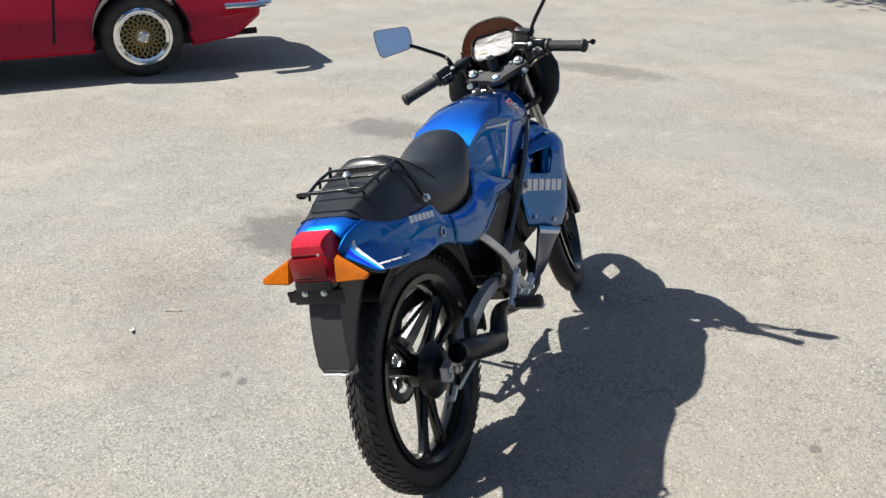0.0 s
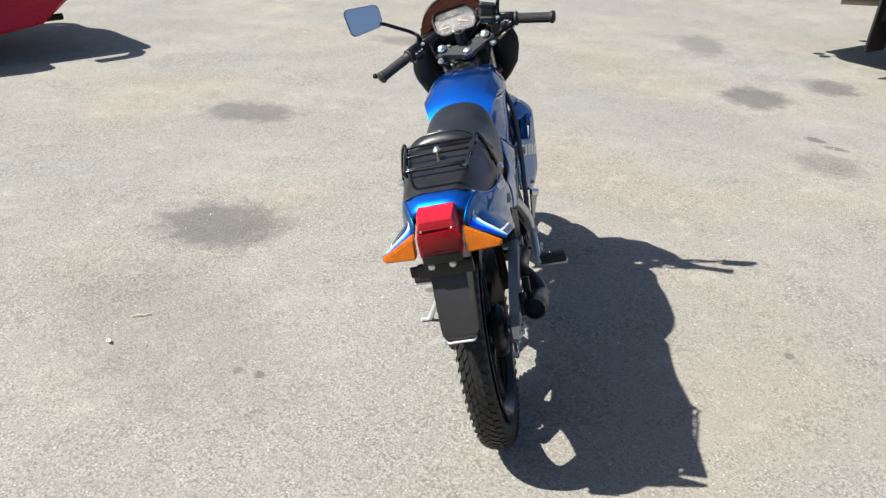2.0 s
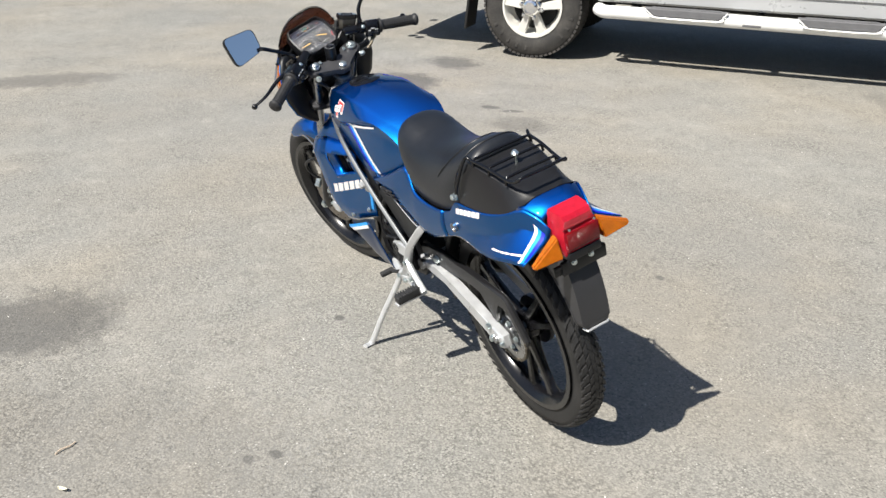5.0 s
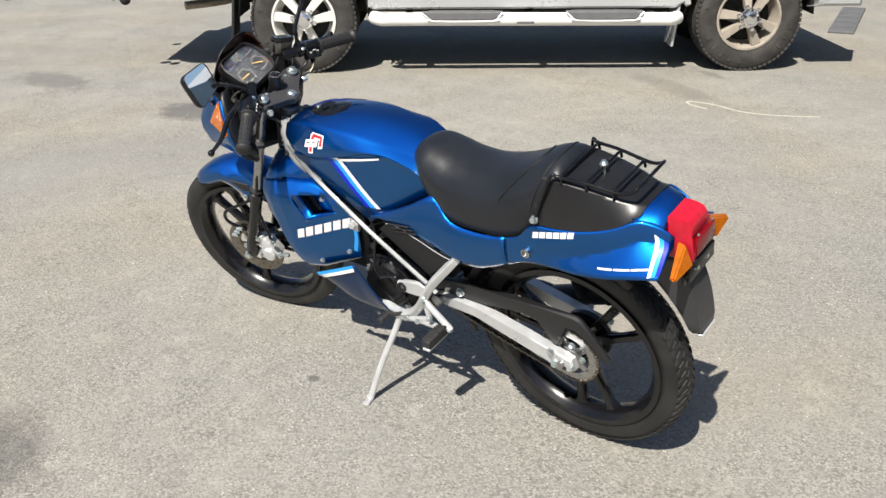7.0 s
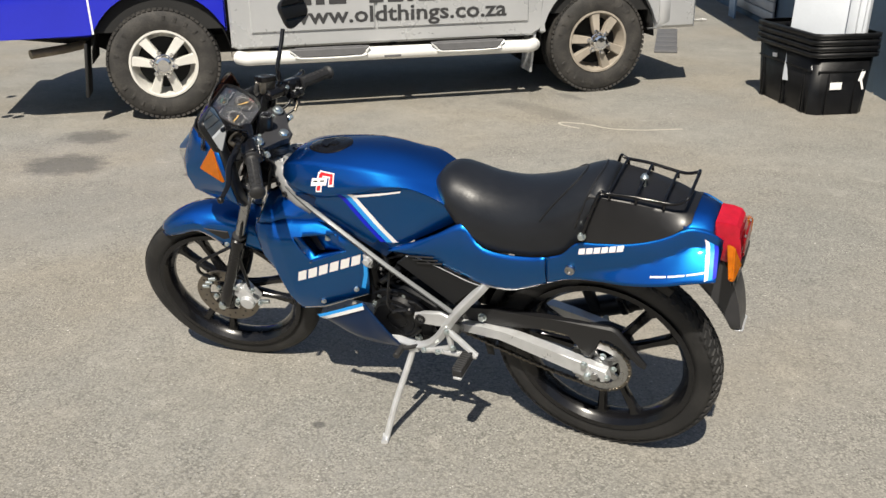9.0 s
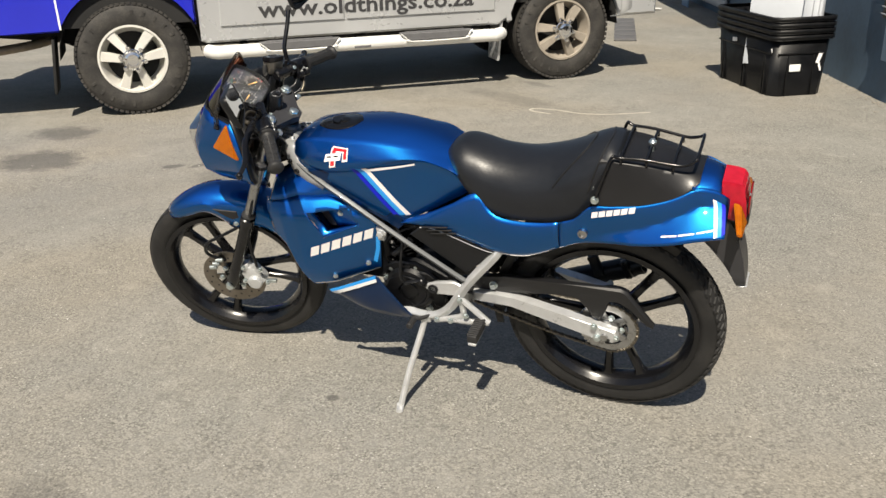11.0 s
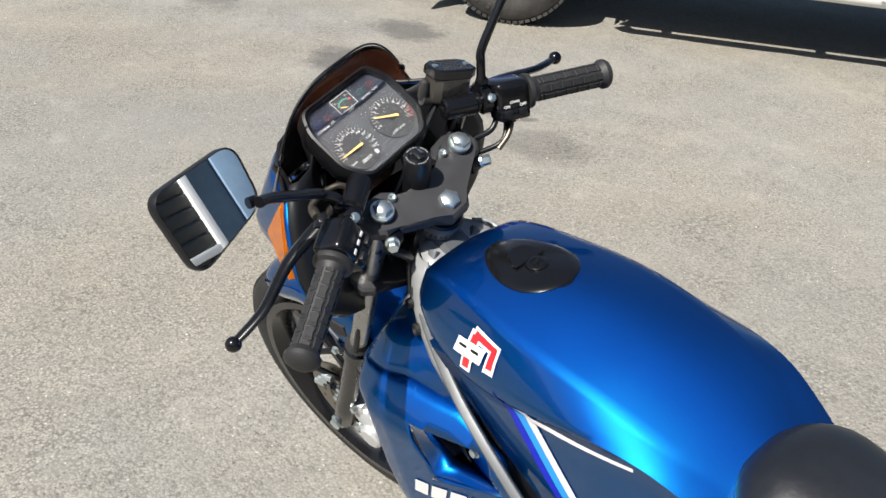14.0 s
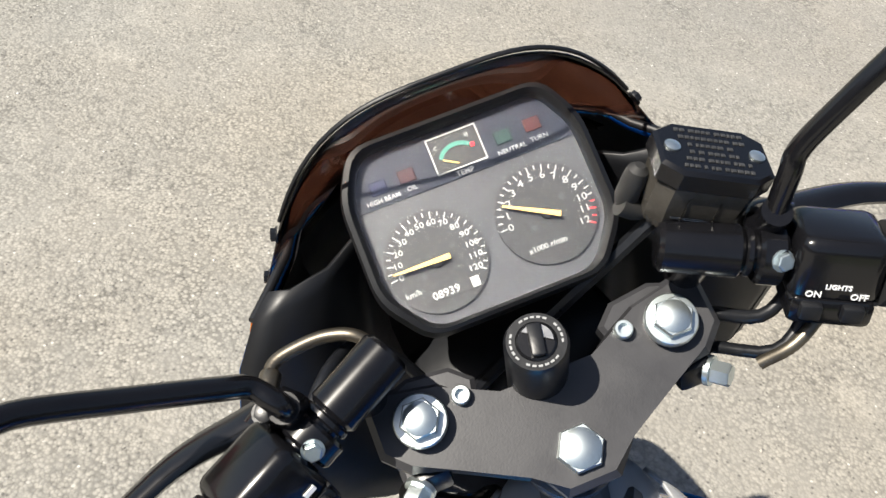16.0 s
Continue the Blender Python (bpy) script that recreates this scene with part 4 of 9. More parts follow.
def bins():
    c0, c1 = Vector((-0.186, -4.442, 0)), Vector((0.265, -5.152, 0))
    ang = math.degrees(math.atan2(c1.y - c0.y, c1.x - c0.x))
    base = pose(c0.x, c0.y, 0, 0, 0, ang)
    L_, W_ = 0.84, 0.41

    def taper(bm, z0, z1, g0, g1, ch=0.05):
        rows = []
        for z, g in ((z0, g0), (z1, g1)):
            x0, x1, y0, y1 = -g, L_ + g, -W_ - g, g
            rows.append([(x0 + ch, y0, z), (x1 - ch, y0, z), (x1, y0 + ch, z), (x1, y1 - ch, z), (x1 - ch, y1, z), (x0 + ch, y1, z), (x0, y1 - ch, z), (x0, y0 + ch, z)])
        return surf(bm, rows, closed=True)

    for k in range(4):
        ob = thing("storage_bin", base @ pose(0, 0, 0.042 * k), "scuffed black plastic storage bin nested in a stack", "bin", "stacked storage bins")
        bm = bmesh.new()
        if k == 0:
            V = taper(bm, 0.0, 0.405, -0.004, 0.020)
            bm.faces.new(V[0])
        else:
            V = taper(bm, 0.02, 0.405, -0.03, 0.012)
            bm.faces.new(V[0])
        thick(part("tub", bm, BIN, ob, "ribbed tub", sharp=20), 0.005)
        bm = bmesh.new()
        V = taper(bm, 0.403, 0.405, 0.020, 0.042)
        taper(bm, 0.405, 0.431, 0.042, 0.044)
        taper(bm, 0.431, 0.434, 0.044, 0.022)
        thick(part("rim", bm, BIN, ob, "broad rolled rim", sharp=20), 0.004)
        if k == 0:
            bm = bmesh.new()
            for x in (0.10, 0.13, 0.40, 0.43, 0.72, 0.75):
                rbox(bm, (x, 0.008, 0.15), (0.012, 0.014, 0.29), 0.004)
            rbox(bm, (0.42, 0.014, 0.305), (0.80, 0.014, 0.012), 0.004)
            for y in (-0.10, -0.30):
                rbox(bm, (-0.008, y, 0.15), (0.014, 0.012, 0.29), 0.004)
            rbox(bm, (-0.014, -0.20, 0.305), (0.014, 0.36, 0.012), 0.004)
            part("rib", bm, BIN, ob, "moulded ribs")
            bm = bmesh.new()
            rbox(bm, (-0.0185, -0.155, 0.205), (0.002, 0.085, 0.050), 0.0005)
            part("sticker", bm, WHITE_DECAL, ob, "white paper label")
            for at_, sz, turn in (((-0.0185, -0.335, 0.27), (0.002, 0.028, 0.08), (0.3, "X")), ((-0.0170, -0.345, 0.205), (0.002, 0.016, 0.06), (-0.3, "X")),
                                  ((0.012, 0.020, 0.33), (0.012, 0.002, 0.030), (0.5, "Y")), ((0.56, 0.0215, 0.335), (0.070, 0.002, 0.030), (0.1, "Y"))):
                bm = bmesh.new()
                rbox(bm, at_, sz, 0.0008, Matrix.Rotation(turn[0], 3, turn[1]))
                part("paint_splash", bm, WHITE_DECAL, ob, "white paint splash")
    # boards standing in the top bin
    for k, (x, y, w, h, t, tilt, lab) in enumerate(((0.25, -0.12, 0.40, 0.60, 0.02, 0.10, "pale grey board"), (0.20, -0.19, 0.42, 0.80, 0.02, 0.14, "pale grey board"), (0.05, -0.25, 0.06, 0.85, 0.03, 0.10, "white board strip"),
                                                   (0.46, -0.08, 0.09, 0.78, 0.02, 0.08, "white board strip"), (0.10, -0.34, 0.10, 0.85, 0.05, 0.10, "white board strip"))):
        ob = thing("leaning_board", base @ pose(x, y, 0.16, 0, 0, 38), lab + " standing in the black bins", "board", "boards in the bins")
        bm = bmesh.new()
        rbox(bm, (0, 0, h / 2 + 0.02), (w, t, h), 0.003, Matrix.Rotation(tilt, 3, "X"))
        part("board", bm, BOARD, ob)


bins()


# ---- blue yard wall, panels against it, rubble strip ----
WALL_BLUE = mat("rough blue wall paint", (0.075, 0.125, 0.185), 0.75, vary=0.28, scale=2.2, bump=0.9, bump_scale=28, rough_vary=0.1)
PANEL_BLUE = mat("light blue steel panel", (0.22, 0.33, 0.47), 0.5, vary=0.15, scale=3, bump=0.1, bump_scale=40)
SHUTTER_GREY = mat("grey shutter slat", (0.36, 0.38, 0.41), 0.5, 0.2, vary=0.1, scale=6)


def yard_wall():
    p0 = Vector((-0.66, -5.155, 0))
    d = Vector((0.367, -0.93, 0)).normalized()
    ang = math.degrees(math.atan2(d.y, d.x))
    base = pose(p0.x, p0.y, 0, 0, 0, ang)
    bm = bmesh.new()
    slab(bm, [(-3.85, -0.1), (2.2, -0.1), (2.2, 2.2), (-3.85, 2.2)], -0.25, 0.0, 0.01)
    tagged(finish("wall_yard", bm, WALL_BLUE, None, base), "rough blue-grey painted plaster wall", "wall", kind="structure")
    bm = bmesh.new()
    slab(bm, [(2.2, -0.1), (9.0, -0.1), (9.0, 3.0), (2.2, 3.0)], -0.40, -0.19, 0.01)
    tagged(finish("wall_far", bm, WALL_BLUE, None, base), "blue-grey painted wall at the far end", "wall", kind="structure")
    sh = thing("roller_shutter", base @ pose(3.75, -0.15, 0.06), "grey slatted roller shutter in the blue wall", "shutter")
    for k in range(14):
        bm = bmesh.new()
        rbox(bm, (1.0, 0.0, 0.08 + 0.11 * k), (2.0, 0.03, 0.105), 0.012)
        part("slat", bm, SHUTTER_GREY, sh)
    # unseen eave, added only to cast the strip of shade along the wall
    bm = bmesh.new()
    slab(bm, [(1.2, 2.2), (6.2, 2.2), (6.2, 2.3), (1.2, 2.3)], -0.30, 0.46, 0.01)
    tagged(finish("eave", bm, SHUTTER_GREY, None, base), "unseen grey eave added to shade the foot of the wall", "eave", kind="structure")
    for x, w, z, h, mt, lb in ((4.98, 0.30, 0.0, 2.1, PANEL_BLUE, "pale blue steel door post"), (-0.75, 0.20, 0.28, 1.6, PANEL_BLUE, "pale blue sheet steel panel"), (-1.35, 0.30, 0.34, 1.5, PANEL_BLUE, "pale blue sheet steel panel")):
        ob = thing("wall_panel", base @ pose(x, 0.02, z), lb + " fixed to the wall", "panel", "panels on the wall")
        bm = bmesh.new()
        rbox(bm, (0, 0, h / 2), (w, 0.025, h), 0.006)
        part("sheet", bm, mt, ob)
    # crumbly strip at the wall's foot
    rnd = random.Random(9)
    verts, faces = [], []
    tri = [(0, 2, 4), (2, 1, 4), (1, 3, 4), (3, 0, 4), (2, 0, 5), (1, 2, 5), (3, 1, 5), (0, 3, 5)]
    m = base
    for k in range(1100):
        a, b = rnd.uniform(-3, 5.5), abs(rnd.gauss(0, 0.09))
        s = rnd.choice((0.003, 0.005, 0.007, 0.011)) * rnd.uniform(0.6, 1.4)
        o = len(verts)
        c = m @ Vector((a, b, 0))
        for q in ((1, 0, 0), (-1, 0, 0), (0, 1, 0), (0, -1, 0), (0, 0, 1), (0, 0, -0.3)):
            verts.append((c.x + s * q[0] * rnd.uniform(0.6, 1.4), c.y + s * q[1] * rnd.uniform(0.6, 1.4), s * (0.2 + 0.6 * q[2])))
        faces += [(p + o, q + o, r + o) for p, q, r in tri]
    me = bpy.data.meshes.new("rubble")
    me.from_pydata(verts, [], faces)
    me.materials.append(mat("rubble stone", (0.24, 0.22, 0.19), 0.9, vary=0.4, scale=30))
    tagged(new("rubble", me), "crumbled mortar and grit along the wall foot", "rubble", kind="stuff")


yard_wall()


def drain_strip():
    st = thing("drain_grating", pose(1.363, -6.90, 0, 0, 0, 12), "grey steel drain strip set on the asphalt", "drain")
    for k in range(5):
        bm = bmesh.new()
        rbox(bm, (0, -0.32 * k, 0.012), (0.22, 0.31, 0.02), 0.004)
        part("grating", bm, STEP_PAD, st)


drain_strip()


def chalk_mark():
    bm = bmesh.new()
    P = [(1.17, -3.49), (1.31, -3.54), (1.335, -3.61), (1.17, -3.62), (0.98, -3.56), (0.80, -3.59), (0.66, -3.66), (0.54, -3.73)]
    tube(bm, [(x, y, 0.0012) for x, y in P], 0.010, 6, 4, flat=0.08)
    tagged(finish("chalk_line", bm, CHALK), "faded chalk line drawn on the asphalt", "chalk line", kind="structure")


chalk_mark()


# ---- what closes the yard behind the camera ----
def surroundings():
    """Lawn, dark building and hedge line behind, a tree that shades the far asphalt."""
    rnd = random.Random(4)
    grass = mat("mown grass", (0.10, 0.13, 0.035), 0.8, vary=0.4, scale=3, bump=0.5, bump_scale=60)
    bm = bmesh.new()
    slab(bm, [(-18, -16), (-4.2, -16), (-4.2, 0.5), (-18, 0.5)], -0.1, 0.02, 0, axis="z")
    tagged(finish("lawn", bm, grass), "mown green lawn beside the asphalt yard", "lawn", kind="structure")
    verts, faces = [], []
    for k in range(9000):
        x, y = rnd.uniform(-12, -4.2), rnd.uniform(-9, 0.4)
        a, h = rnd.uniform(0, 6.28), rnd.uniform(0.03, 0.07)
        o = len(verts)
        verts += [(x + 0.006 * math.cos(a), y + 0.006 * math.sin(a), 0.015), (x - 0.006 * math.cos(a), y - 0.006 * math.sin(a), 0.015), (x + rnd.uniform(-0.03, 0.03), y + rnd.uniform(-0.03, 0.03), h)]
        faces.append((o, o + 1, o + 2))
    me = bpy.data.meshes.new("grass_blades")
    me.from_pydata(verts, [], faces)
    me.materials.append(grass)
    tagged(new("grass_blades", me), "short green grass blades on the lawn", "grass", kind="stuff")
    wall = mat("dark blue wall paint", (0.030, 0.042, 0.060), 0.7, vary=0.3, scale=1.5, bump=0.4, bump_scale=20)
    for nm, P in (("wall_west", [(-13.3, -16), (-13.0, -16), (-13.0, 9.3), (-13.3, 9.3)]), ("wall_north", [(-13.0, 9.0), (2.0, 9.0), (2.0, 9.3), (-13.0, 9.3)])):
        bm = bmesh.new()
        slab(bm, P, -0.1, 3.4, 0, axis="z")
        tagged(finish(nm, bm, wall), "dark blue painted building wall", "wall", kind="structure")
    # louvred window in the blue wall
    base = pose(-0.66, -5.155, 0, 0, 0, math.degrees(math.atan2(-0.93, 0.367)))
    for x0, x1, z0, z1, fr, lb in ((-1.16, -0.84, 0.62, 1.12, WHITE_DECAL, "white-framed louvred window in the blue wall"), ):
        wn_ = thing("louvred_window", base @ pose(x0, 0.004, z0), lb, "window")
        w, h = x1 - x0, z1 - z0
        for p, q in (((w / 2, 0.02, h - 0.02), (w, 0.05, 0.04)), ((w / 2, 0.03, 0.02), (w + 0.04, 0.07, 0.04)), ((0.02, 0.02, h / 2), (0.04, 0.05, h)), ((w - 0.02, 0.02, h / 2), (0.04, 0.05, h))):
            bm = bmesh.new()
            rbox(bm, p, q, 0.004)
            part("frame", bm, fr, wn_)
        bm = bmesh.new()
        rbox(bm, (w / 2, 0.003, h / 2), (w - 0.06, 0.004, h - 0.06), 0)
        part("pane", bm, GLASS_DARK, wn_, "dark window glass")
        for k in range(7):
            bm = bmesh.new()
            rbox(bm, (w / 2, 0.018, 0.07 + (h - 0.13) * k / 6), (w - 0.08, 0.03, 0.010), 0.002, Matrix.Rotation(0.4, 3, "X"))
            part("louvre", bm, fr, wn_)
    sh = thing("louvred_shutter", base @ pose(-0.80, 0.004, 0.55), "black slatted shutter beside the white window", "shutter")
    bm = bmesh.new()
    rbox(bm, (0.13, 0.0, 0.35), (0.26, 0.02, 0.70), 0.003)
    part("backing", bm, BLACK_PLASTIC, sh)
    for k in range(14):
        bm = bmesh.new()
        rbox(bm, (0.13, 0.018, 0.03 + 0.048 * k), (0.24, 0.02, 0.008), 0.002, Matrix.Rotation(0.5, 3, "X"))
        part("slat", bm, SHUTTER_GREY, sh)
    dr = thing("roller_door", base @ pose(-3.75, 0.004, 0), "black slatted roller door with a white frame in the blue wall", "door")
    for k in range(22):
        bm = bmesh.new()
        rbox(bm, (1.0, 0.010, 0.05 + 0.088 * k), (1.96, 0.024, 0.080), 0.010)
        part("slat", bm, BLACK_PLASTIC, dr)
    for p, q in (((0.03, 0.02, 1.0), (0.06, 0.05, 2.0)), ((1.97, 0.02, 1.0), (0.06, 0.05, 2.0)), ((1.0, 0.028, 1.12), (1.90, 0.03, 0.05)), ((1.15, 0.028, 1.55), (0.05, 0.03, 0.80))):
        bm = bmesh.new()
        rbox(bm, p, q, 0.004)
        part("frame", bm, WHITE_DECAL, dr)
    # tree: trunk, limbs, leaf clumps
    tr = thing("tree", pose(9.7, 1.5, 0), "leafy green tree at the edge of the asphalt", "tree")
    bark = mat("grey bark", (0.12, 0.095, 0.07), 0.9, vary=0.4, scale=8, bump=0.8, bump_scale=30)
    leaf = mat("green leaf", (0.045, 0.085, 0.02), 0.5, vary=0.3, scale=4)
    bm = bmesh.new()
    tube(bm, [(0, 0, -0.1), (0.05, 0.02, 0.8), (0.0, 0.08, 1.7), (0.08, 0.05, 2.6)], 0.13, 12, 4, radii=(0.17, 0.10))
    part("trunk", bm, bark, tr)
    tips = []
    for k in range(9):
        a = 2 * math.pi * k / 9 + rnd.uniform(-0.3, 0.3)
        r, h = rnd.uniform(0.9, 1.7), rnd.uniform(3.0, 4.9)
        e = Vector((r * math.cos(a), r * math.sin(a), h))
        bm = bmesh.new()
        tube(bm, [(0.04, 0.05, 2.0 + 0.06 * k), e * 0.5 + Vector((0, 0, 1.2)), e], 0.04, 8, 4, radii=(0.06, 0.012))
        part("limb", bm, bark, tr)
        tips += [e, e * 0.75 + Vector((0, 0, 0.9)), e * 0.5 + Vector((0, 0, 1.8))]
    verts, faces = [], []
    for e in tips:
        for k in range(150):
            c = e + Vector((rnd.gauss(0, 0.33), rnd.gauss(0, 0.33), rnd.gauss(0, 0.28)))
            u = Vector((rnd.uniform(-1, 1), rnd.uniform(-1, 1), rnd.uniform(-0.5, 0.5))).normalized() * 0.06
            v = u.cross(Vector((rnd.uniform(-1, 1), rnd.uniform(-1, 1), rnd.uniform(0, 1)))).normalized() * 0.035
            o = len(verts)
            verts += [tuple(c - u), tuple(c + v), tuple(c + u), tuple(c - v)]
            faces.append((o, o + 1, o + 2, o + 3))
    me = bpy.data.meshes.new("crown")
    me.from_pydata(verts, [], faces)
    me.materials.append(leaf)
    cr = new("crown", me)
    cr.parent = tr


surroundings()


def litter():
    """A leaf and a dry twig on the asphalt."""
    lf = thing("fallen_leaf", pose(0.253, 1.298, 0.004, 4, 6, 35), "small cream-coloured dry leaf lying on the asphalt", "leaf")
    bm = bmesh.new()
    surf(bm, [[(0.017 * u, 0.007 * c * (1 - u * u) ** 0.7, 0.004 * abs(c) + 0.003 * u * u) for c in (-1, -0.5, 0, 0.5, 1)] for u in (-0.98, -0.6, -0.2, 0.2, 0.6, 0.98)])
    thick(part("blade", bm, mat("yellowed leaf", (0.60, 0.57, 0.42), 0.5, vary=0.2, scale=60), lf), 0.0006)
    tw = thing("twig", pose(0.431, 1.266, 0.004, 0, 0, -64), "short pale dry twig lying on the asphalt", "twig")
    bm = bmesh.new()
    tube(bm, [(-0.03, 0, 0), (-0.01, 0.003, 0.002), (0.012, -0.002, 0.001), (0.034, 0.002, 0)], 0.0022, 6, 3)
    part("stem", bm, mat("dry twig", (0.50, 0.41, 0.31), 0.8, vary=0.3, scale=80), tw)

    sc = thing("paper_scrap", pose(1.528, -9.233, 0.0, 0, 0, 20), "crumpled white paper scrap lying on the asphalt", "scrap")
    rnd = random.Random(12)
    bm = bmesh.new()
    surf(bm, [[(0.05 * u + rnd.uniform(-0.006, 0.006), 0.032 * c, 0.012 + rnd.uniform(0, 0.022)) for c in (-1, -0.5, 0, 0.5, 1)] for u in (-2.6, -1.8, -0.9, 0, 0.8, 1.4, 2.2)])
    thick(part("sheet", bm, WHITE_DECAL, sc, sharp=20), 0.002)


litter()


# ---- the motorcycle ----
LEAN = 14.0
BIKE = pose(0, 0.0115, 0, -LEAN, 0, 0)
RAKE, STEER = radians(26), radians(13.5)
STEM = Vector((0.885, 0, 0.876))
AXIS = Vector((-math.sin(RAKE), 0, math.cos(RAKE)))
TURN = Matrix.Translation(STEM) @ Matrix.Rotation(STEER, 4, AXIS) @ Matrix.Translation(-STEM)
bike = thing("motorcycle", BIKE, "blue metallic sports motorcycle leaning on its side stand", "motorcycle")

# tank: (x, top, bottom, half width, crease height)
TANK = [
    (0.866, 0.808, 0.780, 0.042, 0.788), (0.857, 0.823, 0.776, 0.066, 0.790), (0.842, 0.837, 0.770, 0.087, 0.792), (0.80, 0.851, 0.757, 0.107, 0.778),
    (0.74, 0.863, 0.724, 0.119, 0.771), (0.67, 0.869, 0.684, 0.124, 0.779), (0.60, 0.869, 0.646, 0.123, 0.797),
    (0.525, 0.861, 0.630, 0.118, 0.818), (0.45, 0.841, 0.663, 0.106, 0.822), (0.39, 0.814, 0.693, 0.092, 0.796),
    (0.345, 0.787, 0.715, 0.081, 0.762), (0.305, 0.754, 0.736, 0.073, 0.744),
]


# shoulder crease of the tank: (x, half width, height)
SHOULDER = [
    (0.866, 0.032, 0.802), (0.857, 0.055, 0.816), (0.842, 0.071, 0.828), (0.80, 0.079, 0.840), (0.74, 0.085, 0.848), (0.67, 0.093, 0.852), (0.60, 0.095, 0.853),
    (0.525, 0.089, 0.847), (0.45, 0.077, 0.832), (0.39, 0.056, 0.806), (0.345, 0.042, 0.780), (0.305, 0.035, 0.750),
]


def tank_section(x):
    zt, zb, w, zc = smooth_table(TANK, x)
    yk, zk = smooth_table(SHOULDER, x)
    zc = min(zc, zk - 0.008)
    zc = max(zc, zb + 0.004)
    zk = max(zk, zc + 0.006)
    d = zc - zb
    wl = w - min(0.010, 0.25 * d)
    g, e = zk - zc, w - yk
    half = [(wl - 0.001, zb), (wl + 0.002, zb + 0.35 * d), (wl + 0.001, zb + 0.72 * d), (wl + 0.001, zc - 0.011 * min(1, d / 0.05)), (wl + 0.4 * (w - wl), zc - 0.004 * min(1, d / 0.05)), (w - 0.0012, zc + 0.001), (w, zc + 0.006 * min(1, g / 0.03)),
            (w - 0.16 * e, zc + 0.36 * g), (w - 0.42 * e, zc + 0.60 * g), (w - 0.76 * e, zc + 0.84 * g), (w - 0.90 * e, zc + 0.93 * g), (yk - 0.03 * e, zk + 0.04 * (zt - zk))]
    half += [(yk * c, zk + (zt - zk) * (1 - c ** 1.9)) for c in (0.86, 0.64, 0.38, 0.16, 0)]
    return [(x, y, z) for y, z in half] + [(x, -y, z) for y, z in half[-2::-1]]


def tank():
    bm = bmesh.new()
    xs = [0.866, 0.8635, 0.861, 0.857, 0.852, 0.847] + [0.842 - 0.537 * k / 42 for k in range(43)]
    V = surf(bm, [tank_section(x) for x in xs])
    bm.faces.new(V[0])
    bm.faces.new(V[-1][::-1])
    body = part("fuel_tank", bm, BLUE, bike, "blue metallic fuel tank with white and blue stripes", sharp=62)
    # filler cap: a black drop-shaped lid with a lock
    bm = bmesh.new()
    rows = []
    for f, dz in ((1.0, -0.004), (1.0, 0.0012), (0.95, 0.0032), (0.80, 0.0040), (0.0, 0.0046)):
        rows.append([])
        for k in range(36):
            t = 2 * math.pi * k / 36
            x = 0.7290 + 0.0670 * math.cos(t) * f
            y = 0.0455 * math.sin(t) * f * (1 - 0.24 * math.cos(t))
            rows[-1].append((x, y, smooth_table(TANK, x)[0] - (smooth_table(TANK, x)[0] - smooth_table(SHOULDER, x)[1]) * (abs(y) / smooth_table(SHOULDER, x)[0]) ** 1.9 + dz))
    surf(bm, rows, closed=True)
    cap = part("filler_cap", bm, BLACK_GLOSS, body, "gloss black filler cap")
    # raised dish, key flap and lock on the lid
    bm = bmesh.new()
    lathe(bm, (0.711, 0.002, 0.8690), (0, 0, 1), [(0.0135, 0), (0.0130, 0.0034), (0.0115, 0.0044), (0.0075, 0.0044), (0.0068, 0.0030), (0, 0.0032)], 28)
    rbox(bm, (0.711, 0.002, 0.8728), (0.004, 0.011, 0.0020), 0.0008, Matrix.Rotation(0.5, 3, "Z"))
    part("cap_lock", bm, BLACK_GLOSS, cap)
    bm = bmesh.new()
    slab(bm, [(0.722, -0.020), (0.729, -0.020), (0.748, -0.012), (0.753, 0.002), (0.748, 0.016), (0.729, 0.024), (0.722, 0.024)], 0.8690, 0.8722, 0.0014, axis="z")
    part("key_flap", bm, BLACK_GLOSS, cap, "gloss black flap over the key hole")
    bm = bmesh.new()
    tube(bm, [(0.690 + 0.030 * math.cos(a), 0.030 * math.sin(a), 0.8698 - 0.006 * abs(math.sin(a))) for a in (1.9, 2.3, 2.7, 3.14, 3.58, 3.98, 4.38)], 0.0013, 6, 3)
    part("lid_rib", bm, BLACK_GLOSS, cap)
    return body


tank_ob = tank()


def cast_on(obs):
    from mathutils.bvhtree import BVHTree
    bpy.context.view_layer.update()
    dg = bpy.context.evaluated_depsgraph_get()
    return [BVHTree.FromObject(o, dg) for o in obs]


